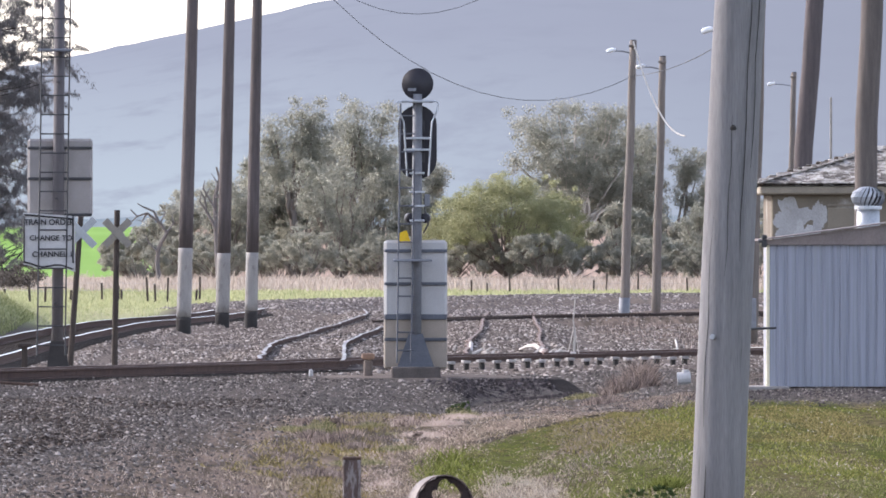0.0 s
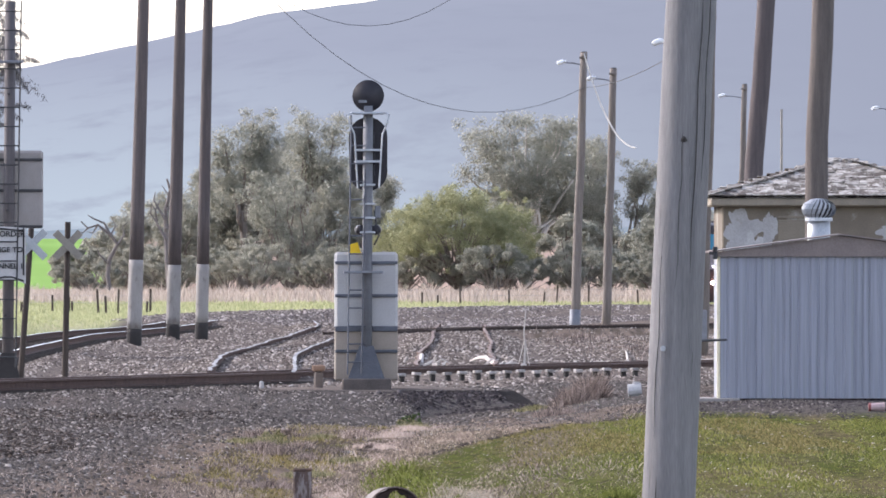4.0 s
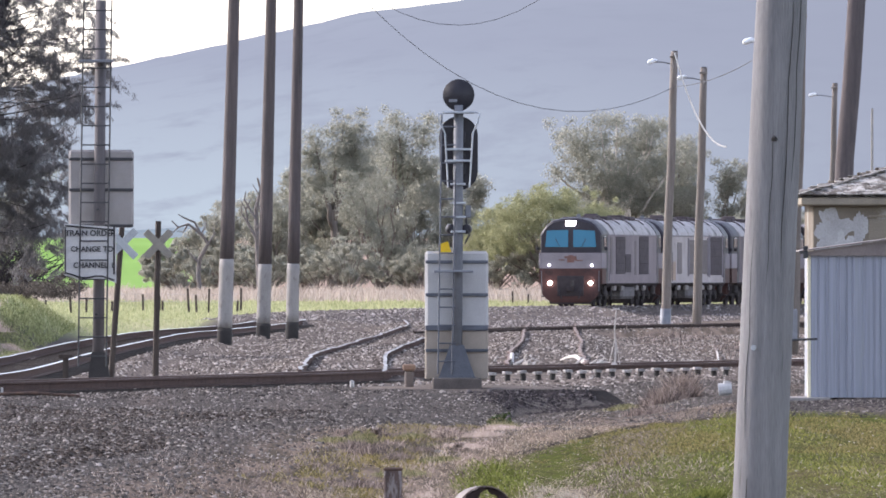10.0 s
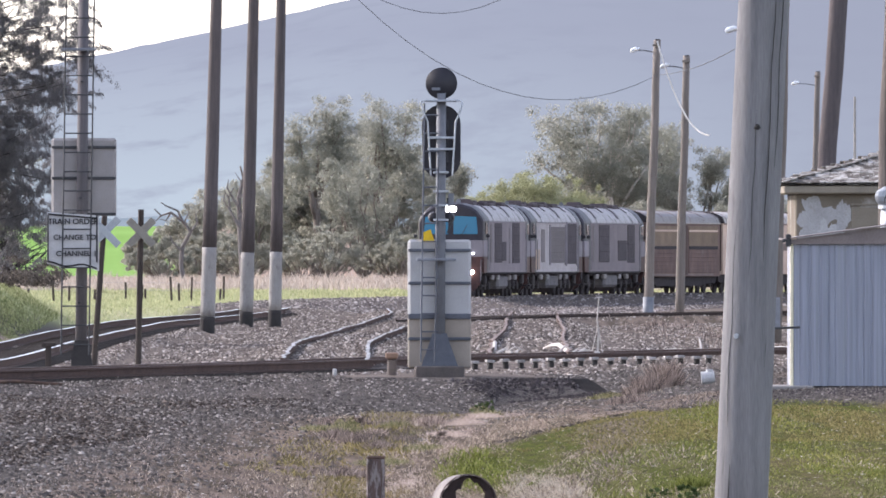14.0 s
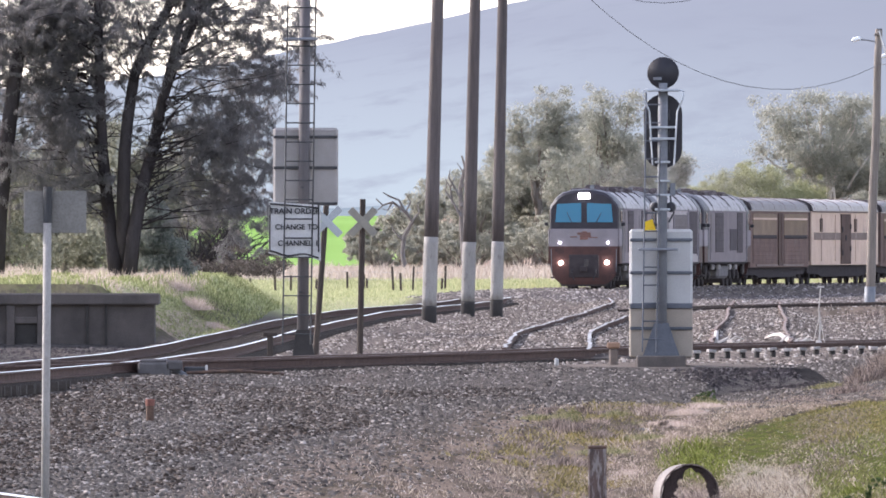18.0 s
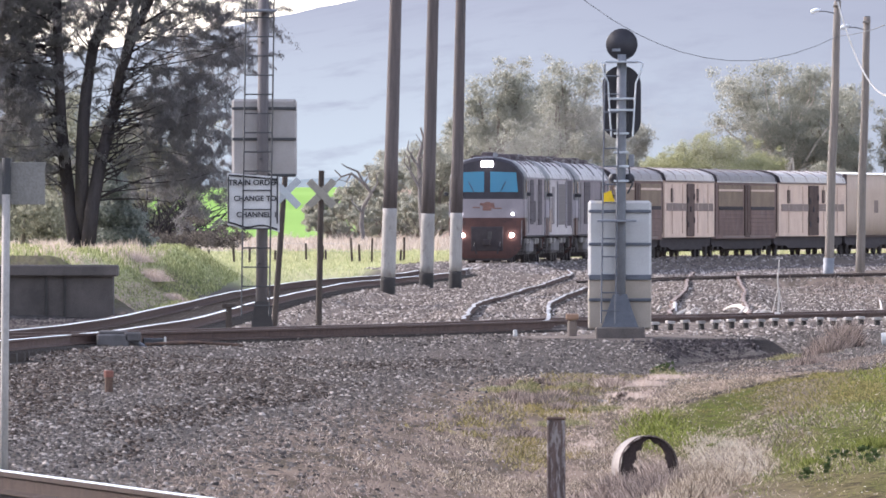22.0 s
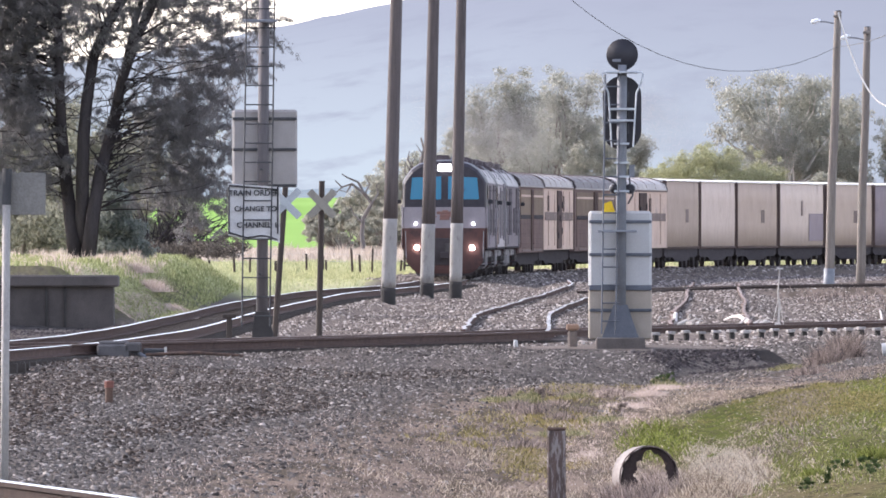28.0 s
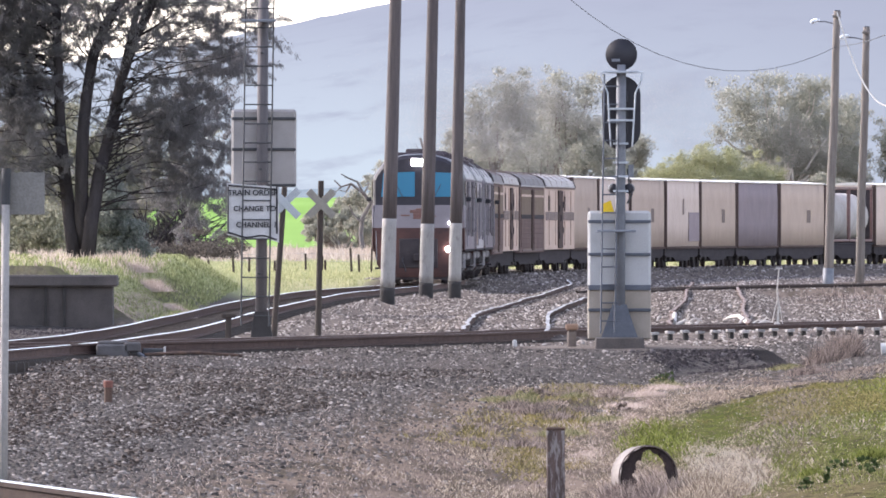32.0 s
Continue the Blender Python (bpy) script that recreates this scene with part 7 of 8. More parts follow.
# Cab black made lighter than its own paint, as haze put into colour.
nose_black = surf("haze_lifted_cab_top", (0.05, 0.045, 0.055), (0.036, 0.033, 0.04), rough=0.5, bump=0.02, spec=0.15)
nose_orange = surf("faded_orange_nose", (0.092, 0.047, 0.041), (0.06, 0.035, 0.033), scale=2, rough=0.6, bump=0.04, stain=(0.045, 0.03, 0.03), stain_scale=1.2, stain_at=0.60, spec=0.1)
logo_red = surf("red_emblem", (0.175, 0.09, 0.075), (0.13, 0.075, 0.065), rough=0.6, bump=0)
roof_grey = surf("pale_silver_roof", (0.40, 0.37, 0.365), (0.26, 0.24, 0.237), scale=1.4, rough=0.6, bump=0.05, stain=(0.09, 0.083, 0.083), stain_scale=0.8, stain_at=0.56, spec=0.12)
van_roof = surf("dusty_grey_van_roof", (0.27, 0.25, 0.245), (0.20, 0.185, 0.182), scale=1.4, rough=0.9, bump=0.05, stain=(0.15, 0.14, 0.135), stain_scale=1.0, stain_at=0.66, spec=0.04)
# The sky's blue reflection is put into the pane colour; gloss stays low.
cab_glass = glass_of("sky_tinted_cab_glass", (0.035, 0.165, 0.27), 0.12)
cab_glass.node_tree.nodes["Principled BSDF"].inputs["Specular IOR Level"].default_value = 0.22
# Grime, with the dark gear's tone raised to paint in haze.
under_dark = surf("hazed_grimy_underframe", (0.062, 0.053, 0.055), (0.042, 0.036, 0.038), rough=0.95, spec=0.05)
gear_grey = surf("dusty_bogie_steel", (0.085, 0.075, 0.073), (0.05, 0.044, 0.044), rough=0.9, spec=0.08)
tank_grey = surf("dusty_fuel_tank", (0.18, 0.166, 0.168), (0.12, 0.112, 0.115), rough=0.9, spec=0.04)
pale_box = surf("pale_equipment_box", (0.29, 0.265, 0.26), (0.20, 0.185, 0.18), rough=0.9, spec=0.04)
van_brown = surf("faded_brown_van", (0.17, 0.115, 0.10), (0.12, 0.083, 0.075), scale=1.0, rough=0.9, bump=0.05, stain=(0.18, 0.135, 0.125), stain_scale=0.6, stain_at=0.60, spec=0.04)
van_olive = surf("olive_brown_panel", (0.225, 0.165, 0.12), (0.165, 0.122, 0.093), scale=1.0, rough=0.9, spec=0.04)
van_post = surf("dark_brown_door_post", (0.105, 0.072, 0.062), (0.07, 0.05, 0.045), scale=1.0, rough=0.9, spec=0.04)
van_cream = surf("dusty_cream_van", (0.58, 0.43, 0.345), (0.47, 0.345, 0.28), scale=0.9, rough=0.9, bump=0.05, stain=(0.33, 0.27, 0.24), stain_scale=0.5, stain_at=0.62, spec=0.04)
van_grey = surf("grey_van_stripe", (0.23, 0.175, 0.155), (0.165, 0.128, 0.115), scale=1.0, rough=0.9, spec=0.04)
box_cream = surf("tan_container", (0.45, 0.345, 0.278), (0.385, 0.295, 0.24), scale=0.8, rough=0.9, bump=0.04, stain=(0.30, 0.235, 0.20), stain_scale=0.45, stain_at=0.62, spec=0.04)
box_grey = surf("grey_mauve_container", (0.29, 0.232, 0.235), (0.24, 0.194, 0.20), scale=0.8, rough=0.9, stain=(0.30, 0.24, 0.23), stain_scale=0.4, stain_at=0.62, spec=0.04)
box_pale = surf("pale_cream_container", (0.64, 0.51, 0.43), (0.55, 0.435, 0.365), scale=0.8, rough=0.9, bump=0.04, stain=(0.40, 0.31, 0.265), stain_scale=0.45, stain_at=0.62, spec=0.04)
# Near-white colour paints the sun's highlight along the container tops.
roof_highlight = surf("highlight_container_top", (0.72, 0.67, 0.61), (0.6, 0.56, 0.5), rough=0.55)
roof_pale = surf("pale_van_roof", (0.45, 0.41, 0.38), (0.34, 0.31, 0.29), scale=1.0, rough=0.9, bump=0.04, spec=0.04)
frame_red = surf("red_tank_frame", (0.17, 0.095, 0.085), (0.12, 0.07, 0.065), rough=0.6)
head_lamp = lit("headlight_glow", (1.0, 0.96, 0.9), 25.0)
ditch_lamp = lit("ditch_light_glow", (1.0, 0.90, 0.82), 14.0)
marker_lamp = lit("marker_light_glow", (0.9, 0.95, 1.0), 4.0)


def outline(w, z0, z1, rise, n=9):
    """A body's cross-section: straight sides and an arched roof."""
    pts = [(-w, z0), (w, z0), (w, z1)]
    for i in range(1, n):
        a = math.pi * i / n
        pts.append((w * math.cos(a), z1 + rise * math.sin(a) ** 0.8))
    pts.append((-w, z1))
    return pts


def hood_outline(w, z0, z1, rise):
    """A locomotive's cross-section: straight sides, a steep bevel above the eaves and a flat-arched crown."""
    return [(-w, z0), (w, z0), (w, z1), (w * 0.955, z1 + rise * 0.20), (w * 0.80, z1 + rise * 0.58), (w * 0.62, z1 + rise * 0.82), (w * 0.34, z1 + rise * 0.96), (0, z1 + rise), (-w * 0.34, z1 + rise * 0.96), (-w * 0.62, z1 + rise * 0.82), (-w * 0.80, z1 + rise * 0.58), (-w * 0.955, z1 + rise * 0.20), (-w, z1)]


def wheelset(x, parent, r=0.47):
    sh = Shape()
    for s in (-1, 1):
        sh.tube([(x, s * 0.70, r), (x, s * 0.83, r)], r, 18)
    sh.tube([(x, -0.7, r), (x, 0.7, r)], 0.09, 8)
    part("wheelset", sh, under_dark, parent)


def bogie(x, parent, axles, pitch, r=0.47, light=None):
    fr = Shape()
    ln = pitch * (axles - 1) + 1.3
    for s in (-1, 1):
        fr.box(x, s * 1.0, 0.62, ln, 0.14, 0.26, 0.04)
        for k in range(axles):
            xx = x + (k - (axles - 1) / 2) * pitch
            fr.now = 1
            fr.box(xx, s * 1.08, 0.5, 0.3, 0.14, 0.34, 0.04)
            fr.now = 0
            fr.tube([(xx + pitch * 0.32, s * 1.08, 0.55), (xx + pitch * 0.32, s * 1.08, 0.95)], 0.09, 8)
    fr.box(x, 0, 0.65, 0.5, 1.9, 0.3, 0.04)
    b = part("bogie", fr, [under_dark, gear_grey], parent, "grimy dark bogie")
    for k in range(axles):
        wheelset(x + (k - (axles - 1) / 2) * pitch, b, r)
    return b


LOCO = 20.0
# side panels of the locomotives: x of the middle, width, z of the middle, height, material, name
SIDES = {
    "lead": [(-6.1, 2.9, 2.42, 1.75, grille_grey, "side_grille"), (-8.5, 1.7, 2.05, 0.85, grille_grey, "side_hatch"), (-13.5, 2.9, 2.42, 1.8, grille_grey, "side_grille"), (-3.2, 0.55, 2.4, 1.7, mesh_grey, "side_door"), (-10.9, 0.5, 2.3, 1.6, mesh_grey, "side_door")],
    "white": [(-10.0, 5.6, 2.35, 1.65, mesh_grey, "side_grille"), (-15.3, 3.7, 2.4, 1.85, grille_grey, "side_grille"), (-4.6, 1.2, 2.3, 1.5, mesh_grey, "side_door"), (-2.6, 1.6, 1.68, 0.9, primer, "repaired_panel")],
    "grey": [(-6.4, 3.2, 2.42, 1.75, grille_grey, "side_grille"), (-12.2, 2.8, 2.1, 0.95, grille_grey, "side_hatch"), (-15.0, 2.2, 2.42, 1.8, grille_grey, "side_grille"), (-3.2, 0.55, 2.4, 1.7, mesh_grey, "side_door")],
}


def locomotive(style, label):
    lead = style == "lead"
    skin = white_side if style == "white" else lead_side
    ob = thing("locomotive", Matrix.Identity(4), label, "locomotive", group="locomotives of the freight train")
    W = 1.48
    # body in x: 0 is the front coupling, the hood runs back to -19.6
    body = part("body", Shape().loft([[(x, y, z) for y, z in hood_outline(W, 1.08, 3.36, 0.78)] for x in (-1.7, -18.2)]), skin, ob, "dusty white body sides", False)
    part("roof", Shape().loft([[(x, y * 1.004, z + 0.025) for y, z in hood_outline(W, 3.36, 3.37, 0.78)] for x in (-2.35, -17.5)]), roof_grey, ob, "silvery bevelled roof")
    part("eave_rail", Shape().box(-9.95, W + 0.012, 3.36, 15.6, 0.03, 0.06, 0.008).box(-9.95, -W - 0.012, 3.36, 15.6, 0.03, 0.06, 0.008), nose_white, body)
    for end, sg in ((0, 1), (1, -1)):
        def P(x, y, z):
            return (-(x) if end == 0 else -(19.9 - x), y, z)

        def X(x):
            return -x if end == 0 else -(19.9 - x)
        n_sec = []
        for x, k, dz in ((0.42, 0.93, 0.14), (0.52, 0.965, 0.04), (0.95, 0.992, 0.0), (2.2, 1.0, 0.0)):
            n_sec.append([P(x, y * k * 1.006, z if z < 1.2 else z + 0.03 - dz * max(0, (z - 2.7)) / 1.3) for y, z in hood_outline(W, 1.12, 3.36, 0.80)])
        cab = part("cab", Shape().loft(n_sec), nose_black, ob, "black-topped driving cab")
        # raked coloured front panels

        def panel(name, secs, mat, lab=""):
            q = Shape()
            q.loft([[P(x, -w, z), P(x, w, z), P(x + 0.06, w, z), P(x + 0.06, -w, z)] for z, w, x in secs])
            return part(name, q, mat, cab, lab)
        panel("nose_band", [(1.80, 1.43, 0.33), (2.20, 1.43, 0.345), (2.53, 1.41, 0.37)], nose_white, "white nose band")
        panel("nose_front", [(0.22, 0.86, 0.36), (0.36, 1.12, 0.32), (0.60, 1.32, 0.30), (1.0, 1.40, 0.30), (1.80, 1.43, 0.33)], nose_orange, "faded orange-brown nose")
        part("coupler_pocket", Shape().box(X(0.305), 0, 0.98, 0.05, 1.25, 0.95, 0.04), under_dark, cab, "dark coupler pocket")
        for s in (-1, 1):
            part("nose_side", Shape().box(X(1.0), s * 1.462, 1.44, 1.34, 0.05, 0.72, 0.02), nose_orange, cab)
            part("band_side", Shape().box(X(1.28), s * 1.466, 2.17, 1.9, 0.05, 0.72, 0.02), nose_white, cab)
            w = part("windscreen", Shape().loft([[P(0.385, s * 0.12, 2.80), P(0.385, s * 1.20, 2.80), P(0.425, s * 1.20, 2.80), P(0.425, s * 0.12, 2.80)], [P(0.395, s * 0.12, 3.60), P(0.395, s * 1.13, 3.56), P(0.435, s * 1.13, 3.56), P(0.435, s * 0.12, 3.60)]]), cab_glass, cab, "windscreen coloured blue like reflected sky")
            part("wiper", Shape().tube([P(0.36, s * 0.5, 2.78), P(0.38, s * 0.72, 3.2)], 0.012, 5), matt_black, w)
            part("side_window", Shape().box(X(1.25), s * 1.488, 3.05, 0.7, 0.03, 0.5, 0.05), lens_dark, cab)
            part("cab_door", Shape().box(X(1.95), s * 1.488, 2.45, 0.5, 0.03, 1.6, 0.03), nose_black, cab, "narrow black cab door")
            part("door_rail", Shape().tube([(X(2.3), s * 1.53, 1.2), (X(2.3), s * 1.53, 2.6)], 0.018, 6), nose_white, cab)
            part("mirror", Shape().box(X(0.75), s * 1.60, 2.72, 0.06, 0.16, 0.14, 0.02), matt_black, cab)
            on = end == 0 and lead
            part("ditch_light", Shape().tube([P(0.22, s * 0.96, 1.12), P(0.31, s * 0.96, 1.12)], 0.085, 14), ditch_lamp if on else lens_dark, cab, "glowing ditch light" if on else "")
            part("marker_light", Shape().tube([P(0.27, s * 1.0, 1.95), P(0.35, s * 1.0, 1.95)], 0.05, 12), marker_lamp if on else lens_dark, cab)
            part("step", Shape().box(X(0.75), s * 1.25, 0.50, 0.5, 0.3, 0.06, 0.01), under_dark, cab)
            part("handrail", Shape().tube([P(0.3, s * 1.34, 0.75), P(0.25, s * 1.36, 1.7)], 0.016, 6), dull_steel, cab)
        part("headlight", Shape().box(X(0.44), 0, 3.90, 0.12, 0.48, 0.24, 0.05), head_lamp if (end == 0 and lead) else lens_dark, cab, "bright twin headlight" if (end == 0 and lead) else "")
        part("lamp_hood", Shape().box(X(0.50), 0, 4.05, 0.22, 0.62, 0.06, 0.02), nose_black, cab)
        em = Shape()
        for dy, z, w, h in ((0.0, 2.33, 0.56, 0.10), (0.06, 2.23, 0.46, 0.11), (0.0, 2.13, 0.34, 0.10), (0.40, 2.17, 0.34, 0.05), (-0.42, 2.20, 0.30, 0.05), (0.02, 2.40, 0.22, 0.05)):
            em.box(X(0.345 if z < 2.3 else 0.35), dy, z, 0.05, w, h, 0.02)
        part("emblem", em, logo_red, cab, "dull red emblem bars")
        part("pilot", Shape().loft([[P(0.42, -0.95, 0.14), P(0.42, 0.95, 0.14), P(0.6, 0.95, 0.14), P(0.6, -0.95, 0.14)], [P(0.36, -1.2, 0.62), P(0.36, 1.2, 0.62), P(0.6, 1.2, 0.62), P(0.6, -1.2, 0.62)]]), under_dark, cab, "dark pilot plate")
        part("coupler", Shape().box(X(0.15), 0, 0.85, 0.5, 0.3, 0.26, 0.04), under_dark, cab)
        part("gangway_plate", Shape().box(X(0.25), 0.1, 1.12, 0.04, 0.18, 0.3, 0.02), gear_grey, cab)
        for y in (-0.5, 0.5):
            part("air_hose", Shape().tube([P(0.25, y, 0.85), P(0.12, y, 0.7), P(0.15, y * 0.8, 0.4)], 0.03, 6), matt_black, cab)
    # side grilles, doors and roof gear
    for s in (-1, 1):
        for x, w, z, h, mat, nm in SIDES[style]:
            gr = part(nm, Shape().box(x, s * (W + 0.008), z, w, 0.04, h, 0.015), mat, body, "dark louvred grille" if mat is grille_grey else "")
            if nm == "side_grille":
                for k in range(5):
                    part("louvre", Shape().box(x, s * (W + 0.035), z - h / 2 + h * (k + 0.5) / 5, w * 0.94, 0.03, 0.05, 0.008), mat, gr)
                if style == "white":
                    for dx in (-w / 2 - 0.1, w / 2 + 0.1):
                        part("grille_frame", Shape().box(x + dx, s * (W + 0.03), z, 0.2, 0.05, h + 0.2, 0.01), nose_white, gr, "white grille frame")
        part("sill", Shape().box(-9.95, s * (W - 0.03), 1.08, 16.4, 0.07, 0.10, 0.02), under_dark, ob)
        part("fuel_tank", Shape().box(-9.95, s * 0.85, 0.68, 3.9, 0.9, 0.62, 0.12), tank_grey, ob, "dusty grey fuel tank")
        for x in (-5.2, -7.6, -12.3, -14.6):
            part("equipment_box", Shape().box(x, s * 1.30, 0.88, 0.75, 0.16, 0.24, 0.04), pale_box, ob, "pale equipment box")
        for x in (-2.2, -17.7):
            part("sand_box", Shape().box(x, s * 1.28, 0.78, 0.5, 0.2, 0.42, 0.05), gear_grey, ob)
    # fans, exhaust and hatches along the crown
    for x, w, y, wy, h in ((-3.3, 1.3, 0.0, 1.5, 0.10), (-5.3, 0.7, 0.35, 0.5, 0.18), (-6.9, 1.5, 0.0, 1.7, 0.13), (-8.6, 0.5, -0.3, 0.6, 0.26), (-10.4, 1.3, 0.1, 1.3, 0.09), (-12.4, 0.9, 0.3, 0.7, 0.20), (-14.2, 1.6, 0.0, 1.7, 0.13), (-16.2, 0.9, -0.2, 0.9, 0.16)):
        part("roof_unit", Shape().box(x, y, 4.14 + h / 2 - 0.05, w, wy, h + 0.06, 0.04), grille_grey, ob, "dark roof hatch")
    for x in (-6.5, -7.3, -13.8, -14.6):
        part("roof_fan", Shape().tube([(x, 0, 4.16), (x, 0, 4.27)], 0.36, 16), grille_grey, ob, "round roof fan")
    for x, q, hi in ((-4.35, 0.22, 4), (-7.9, 0.14, 3), (-11.4, 0.25, 4), (-15.6, 0.16, 3)):
        for sd in (1, -1):
            sect = [(sd * yy, zz) for yy, zz in ((W * 0.955, 3.52), (W * 0.80, 3.815), (W * 0.62, 4.0), (W * 0.34, 4.11))][4 - hi:]
            sect = sect + [(yy * 0.985, zz + 0.07) for yy, zz in reversed(sect)]
            part("roof_strap", Shape().loft([[(x + e, yy, zz + 0.015) for yy, zz in sect] for e in (-q, q)]), grille_grey, ob, "dark strap across the roof slope")
    part("horn", Shape().tube([(-1.2, 0.3, 4.25), (-0.8, 0.3, 4.25)], [0.05, 0.10], 10).tube([(-1.2, 0.3, 4.12), (-1.2, 0.3, 4.25)], 0.04, 6), dull_steel, ob)
    part("underframe", Shape().box(-9.95, 0, 1.02, 18.6, 2.5, 0.2, 0.03), under_dark, ob)
    bogie(-4.0, ob, 3, 1.65, 0.5)
    bogie(-15.9, ob, 3, 1.65, 0.5)
    return ob


def running_gear(ob, length, axles=2, skirt=0.84):
    part("underframe", Shape().box(-length / 2, 0, 0.98, length - 0.6, 2.3, 0.2, 0.03), under_dark, ob)
    for s in (-1, 1):
        sk = Shape().loft([[(x, s * 1.11, 1.09), (x, s * 1.21, 1.09), (x, s * 1.21, z), (x, s * 1.11, z)] for x, z in ((-0.4, 0.60), (-1.0, 0.50), (-3.8, 0.50), (-4.8, skirt - 0.46), (-length + 4.8, skirt - 0.46), (-length + 3.8, 0.50), (-length + 1.0, 0.50), (-length + 0.4, 0.60))])
        part("side_sill", sk, under_dark, ob, "dark fish-bellied side sill")
    part("centre_sill", Shape().box(-length / 2, 0, 0.76, length - 5.5, 0.9, 0.34, 0.03), under_dark, ob)
    for k in range(3):
        x = -length / 2 + (k - 1) * (length - 9.5) / 2.6
        part("brake_rigging", Shape().box(x, 0.0, 0.42, 1.6, 1.9, 0.26, 0.05), under_dark, ob)
    part("brake_cylinder", Shape().box(-length / 2 + 1.2, 0.8, 0.60, 1.1, 0.5, 0.4, 0.05), gear_grey, ob)
    part("brake_reservoir", Shape().box(-length / 2 - 1.0, -0.8, 0.62, 0.8, 0.5, 0.36, 0.05), gear_grey, ob)
    for x in (-2.4, -length + 2.4):
        bogie(x, ob, axles, 1.75, 0.46)
    for x in (-0.1, -length + 0.1):
        part("coupler", Shape().box(x, 0, 0.85, 0.6, 0.26, 0.24, 0.03), under_dark, ob)


VANS = {"brown": 22.6, "cream": 21.8}


def louvre_van(kind, label):
    ob = thing("goods_van", Matrix.Identity(4), label, "goods van", group="vans of the freight train")
    side, VAN = (van_brown if kind == "brown" else van_cream), VANS[kind]
    W, FOOT = 1.42, (0.84 if kind == "brown" else 0.93)
    body = part("body", Shape().loft([[(x, y, z) for y, z in outline(W, FOOT, 3.45, 0.55)] for x in (-0.45, -VAN + 0.45)]), side, ob)
    part("roof", Shape().loft([[(x, y * 1.02, z + 0.03) for y, z in outline(W, 3.43, 3.46, 0.55)] for x in (-0.40, -VAN + 0.40)]), van_roof if kind == "brown" else roof_pale, ob, "curved dusty steel roof")
    for k in range(6):
        x = -1.4 - k * (VAN - 2.8) / 5
        part("roof_seam", Shape().loft([[(x + e, y * 1.02, z + 0.05) for y, z in outline(W, 3.43, 3.46, 0.55)] for e in (-0.04, 0.04)]), van_grey, ob)
    for x in (-0.55, -VAN + 0.55):
        part("roof_edge", Shape().loft([[(x + e, y * 1.03, z + 0.05) for y, z in outline(W, 3.40, 3.46, 0.55)] for e in (-0.16, 0.16)]), under_dark, ob, "dark roof edge")
    for s in (-1, 1):
        y = s * (W + 0.015)
        bays = ((-5.55, 8.6), (-VAN + 5.55, 8.6))
        if kind == "brown":
            for x, w in bays:
                part("upper_panel", Shape().box(x, y, 2.78, w, 0.03, 1.0, 0.008), van_olive, body, "olive-brown upper panel")
                part("white_line", Shape().box(x, y + s * 0.02, 3.06, w, 0.02, 0.09, 0.004), van_cream, body, "pale stripe")
                part("dark_line", Shape().box(x, y + s * 0.02, 2.24, w, 0.02, 0.16, 0.004), under_dark, body, "dark stripe")
                part("louvre_panel", Shape().box(x, y, 1.58, w, 0.03, 1.1, 0.008), van_brown, body)
                for k in range(5):
                    part("slat", Shape().box(x, y + s * 0.02, 1.22 + 0.19 * k, w - 0.3, 0.02, 0.05, 0.006), van_brown, body)
            part("eave_stripe", Shape().box(-VAN / 2, s * (W + 0.04), 3.43, VAN - 0.9, 0.03, 0.06, 0.008), roof_pale, body, "pale eave stripe")
            part("foot_stripe", Shape().box(-VAN / 2, y, 0.93, VAN - 5.0, 0.03, 0.10, 0.008), van_grey, body)
            d = part("door", Shape().box(-VAN / 2, y + s * 0.02, 2.12, 1.7, 0.05, 2.4, 0.02), van_post, body, "dark sliding door")
            part("door_bar", Shape().box(-VAN / 2, y + s * 0.06, 2.2, 0.12, 0.03, 2.1, 0.01), van_brown, d)
        else:
            for x, w in bays:
                part("middle_band", Shape().box(x, y, 2.28, w, 0.03, 0.34, 0.008), van_grey, body, "grey-brown middle stripe")
                part("rust_mark", Shape().box(x + 2.2, y + s * 0.005, 2.80, 0.8, 0.03, 0.62, 0.01), van_post, body, "small dark mark")
                for k in range(2):
                    part("side_post", Shape().box(x - w / 2 + w * (k + 0.5) / 2, y + s * 0.006, 2.2, 0.06, 0.035, 2.2, 0.008), side, body)
            d = part("door", Shape().box(-VAN / 2, y + s * 0.02, 2.15, 3.0, 0.05, 2.36, 0.02), van_post, body, "dark sliding door")
            for q, z in ((-1.25, 2.75), (-1.25, 1.7), (0.2, 2.2), (1.25, 2.6), (1.25, 1.5)):
                part("door_fitting", Shape().box(-VAN / 2 + q, y + s * 0.06, z, 0.34, 0.04, 0.26, 0.02), under_dark, d)
            part("eave_stripe", Shape().box(-VAN / 2, s * (W + 0.03), 3.42, VAN - 1.1, 0.03, 0.07, 0.008), van_grey, body)
    for x in (-0.42, -VAN + 0.42):
        part("end_wall", Shape().box(x, 0, 2.25, 0.06, 2.7, 2.3, 0.02), van_post, body)
        for yy in (0.85, 1.2):
            part("ladder_rail", Shape().box(x, yy, 2.25, 0.1, 0.04, 2.2, 0.01), under_dark, body)
    running_gear(ob, VAN)
    return ob


FLAT = 14.55


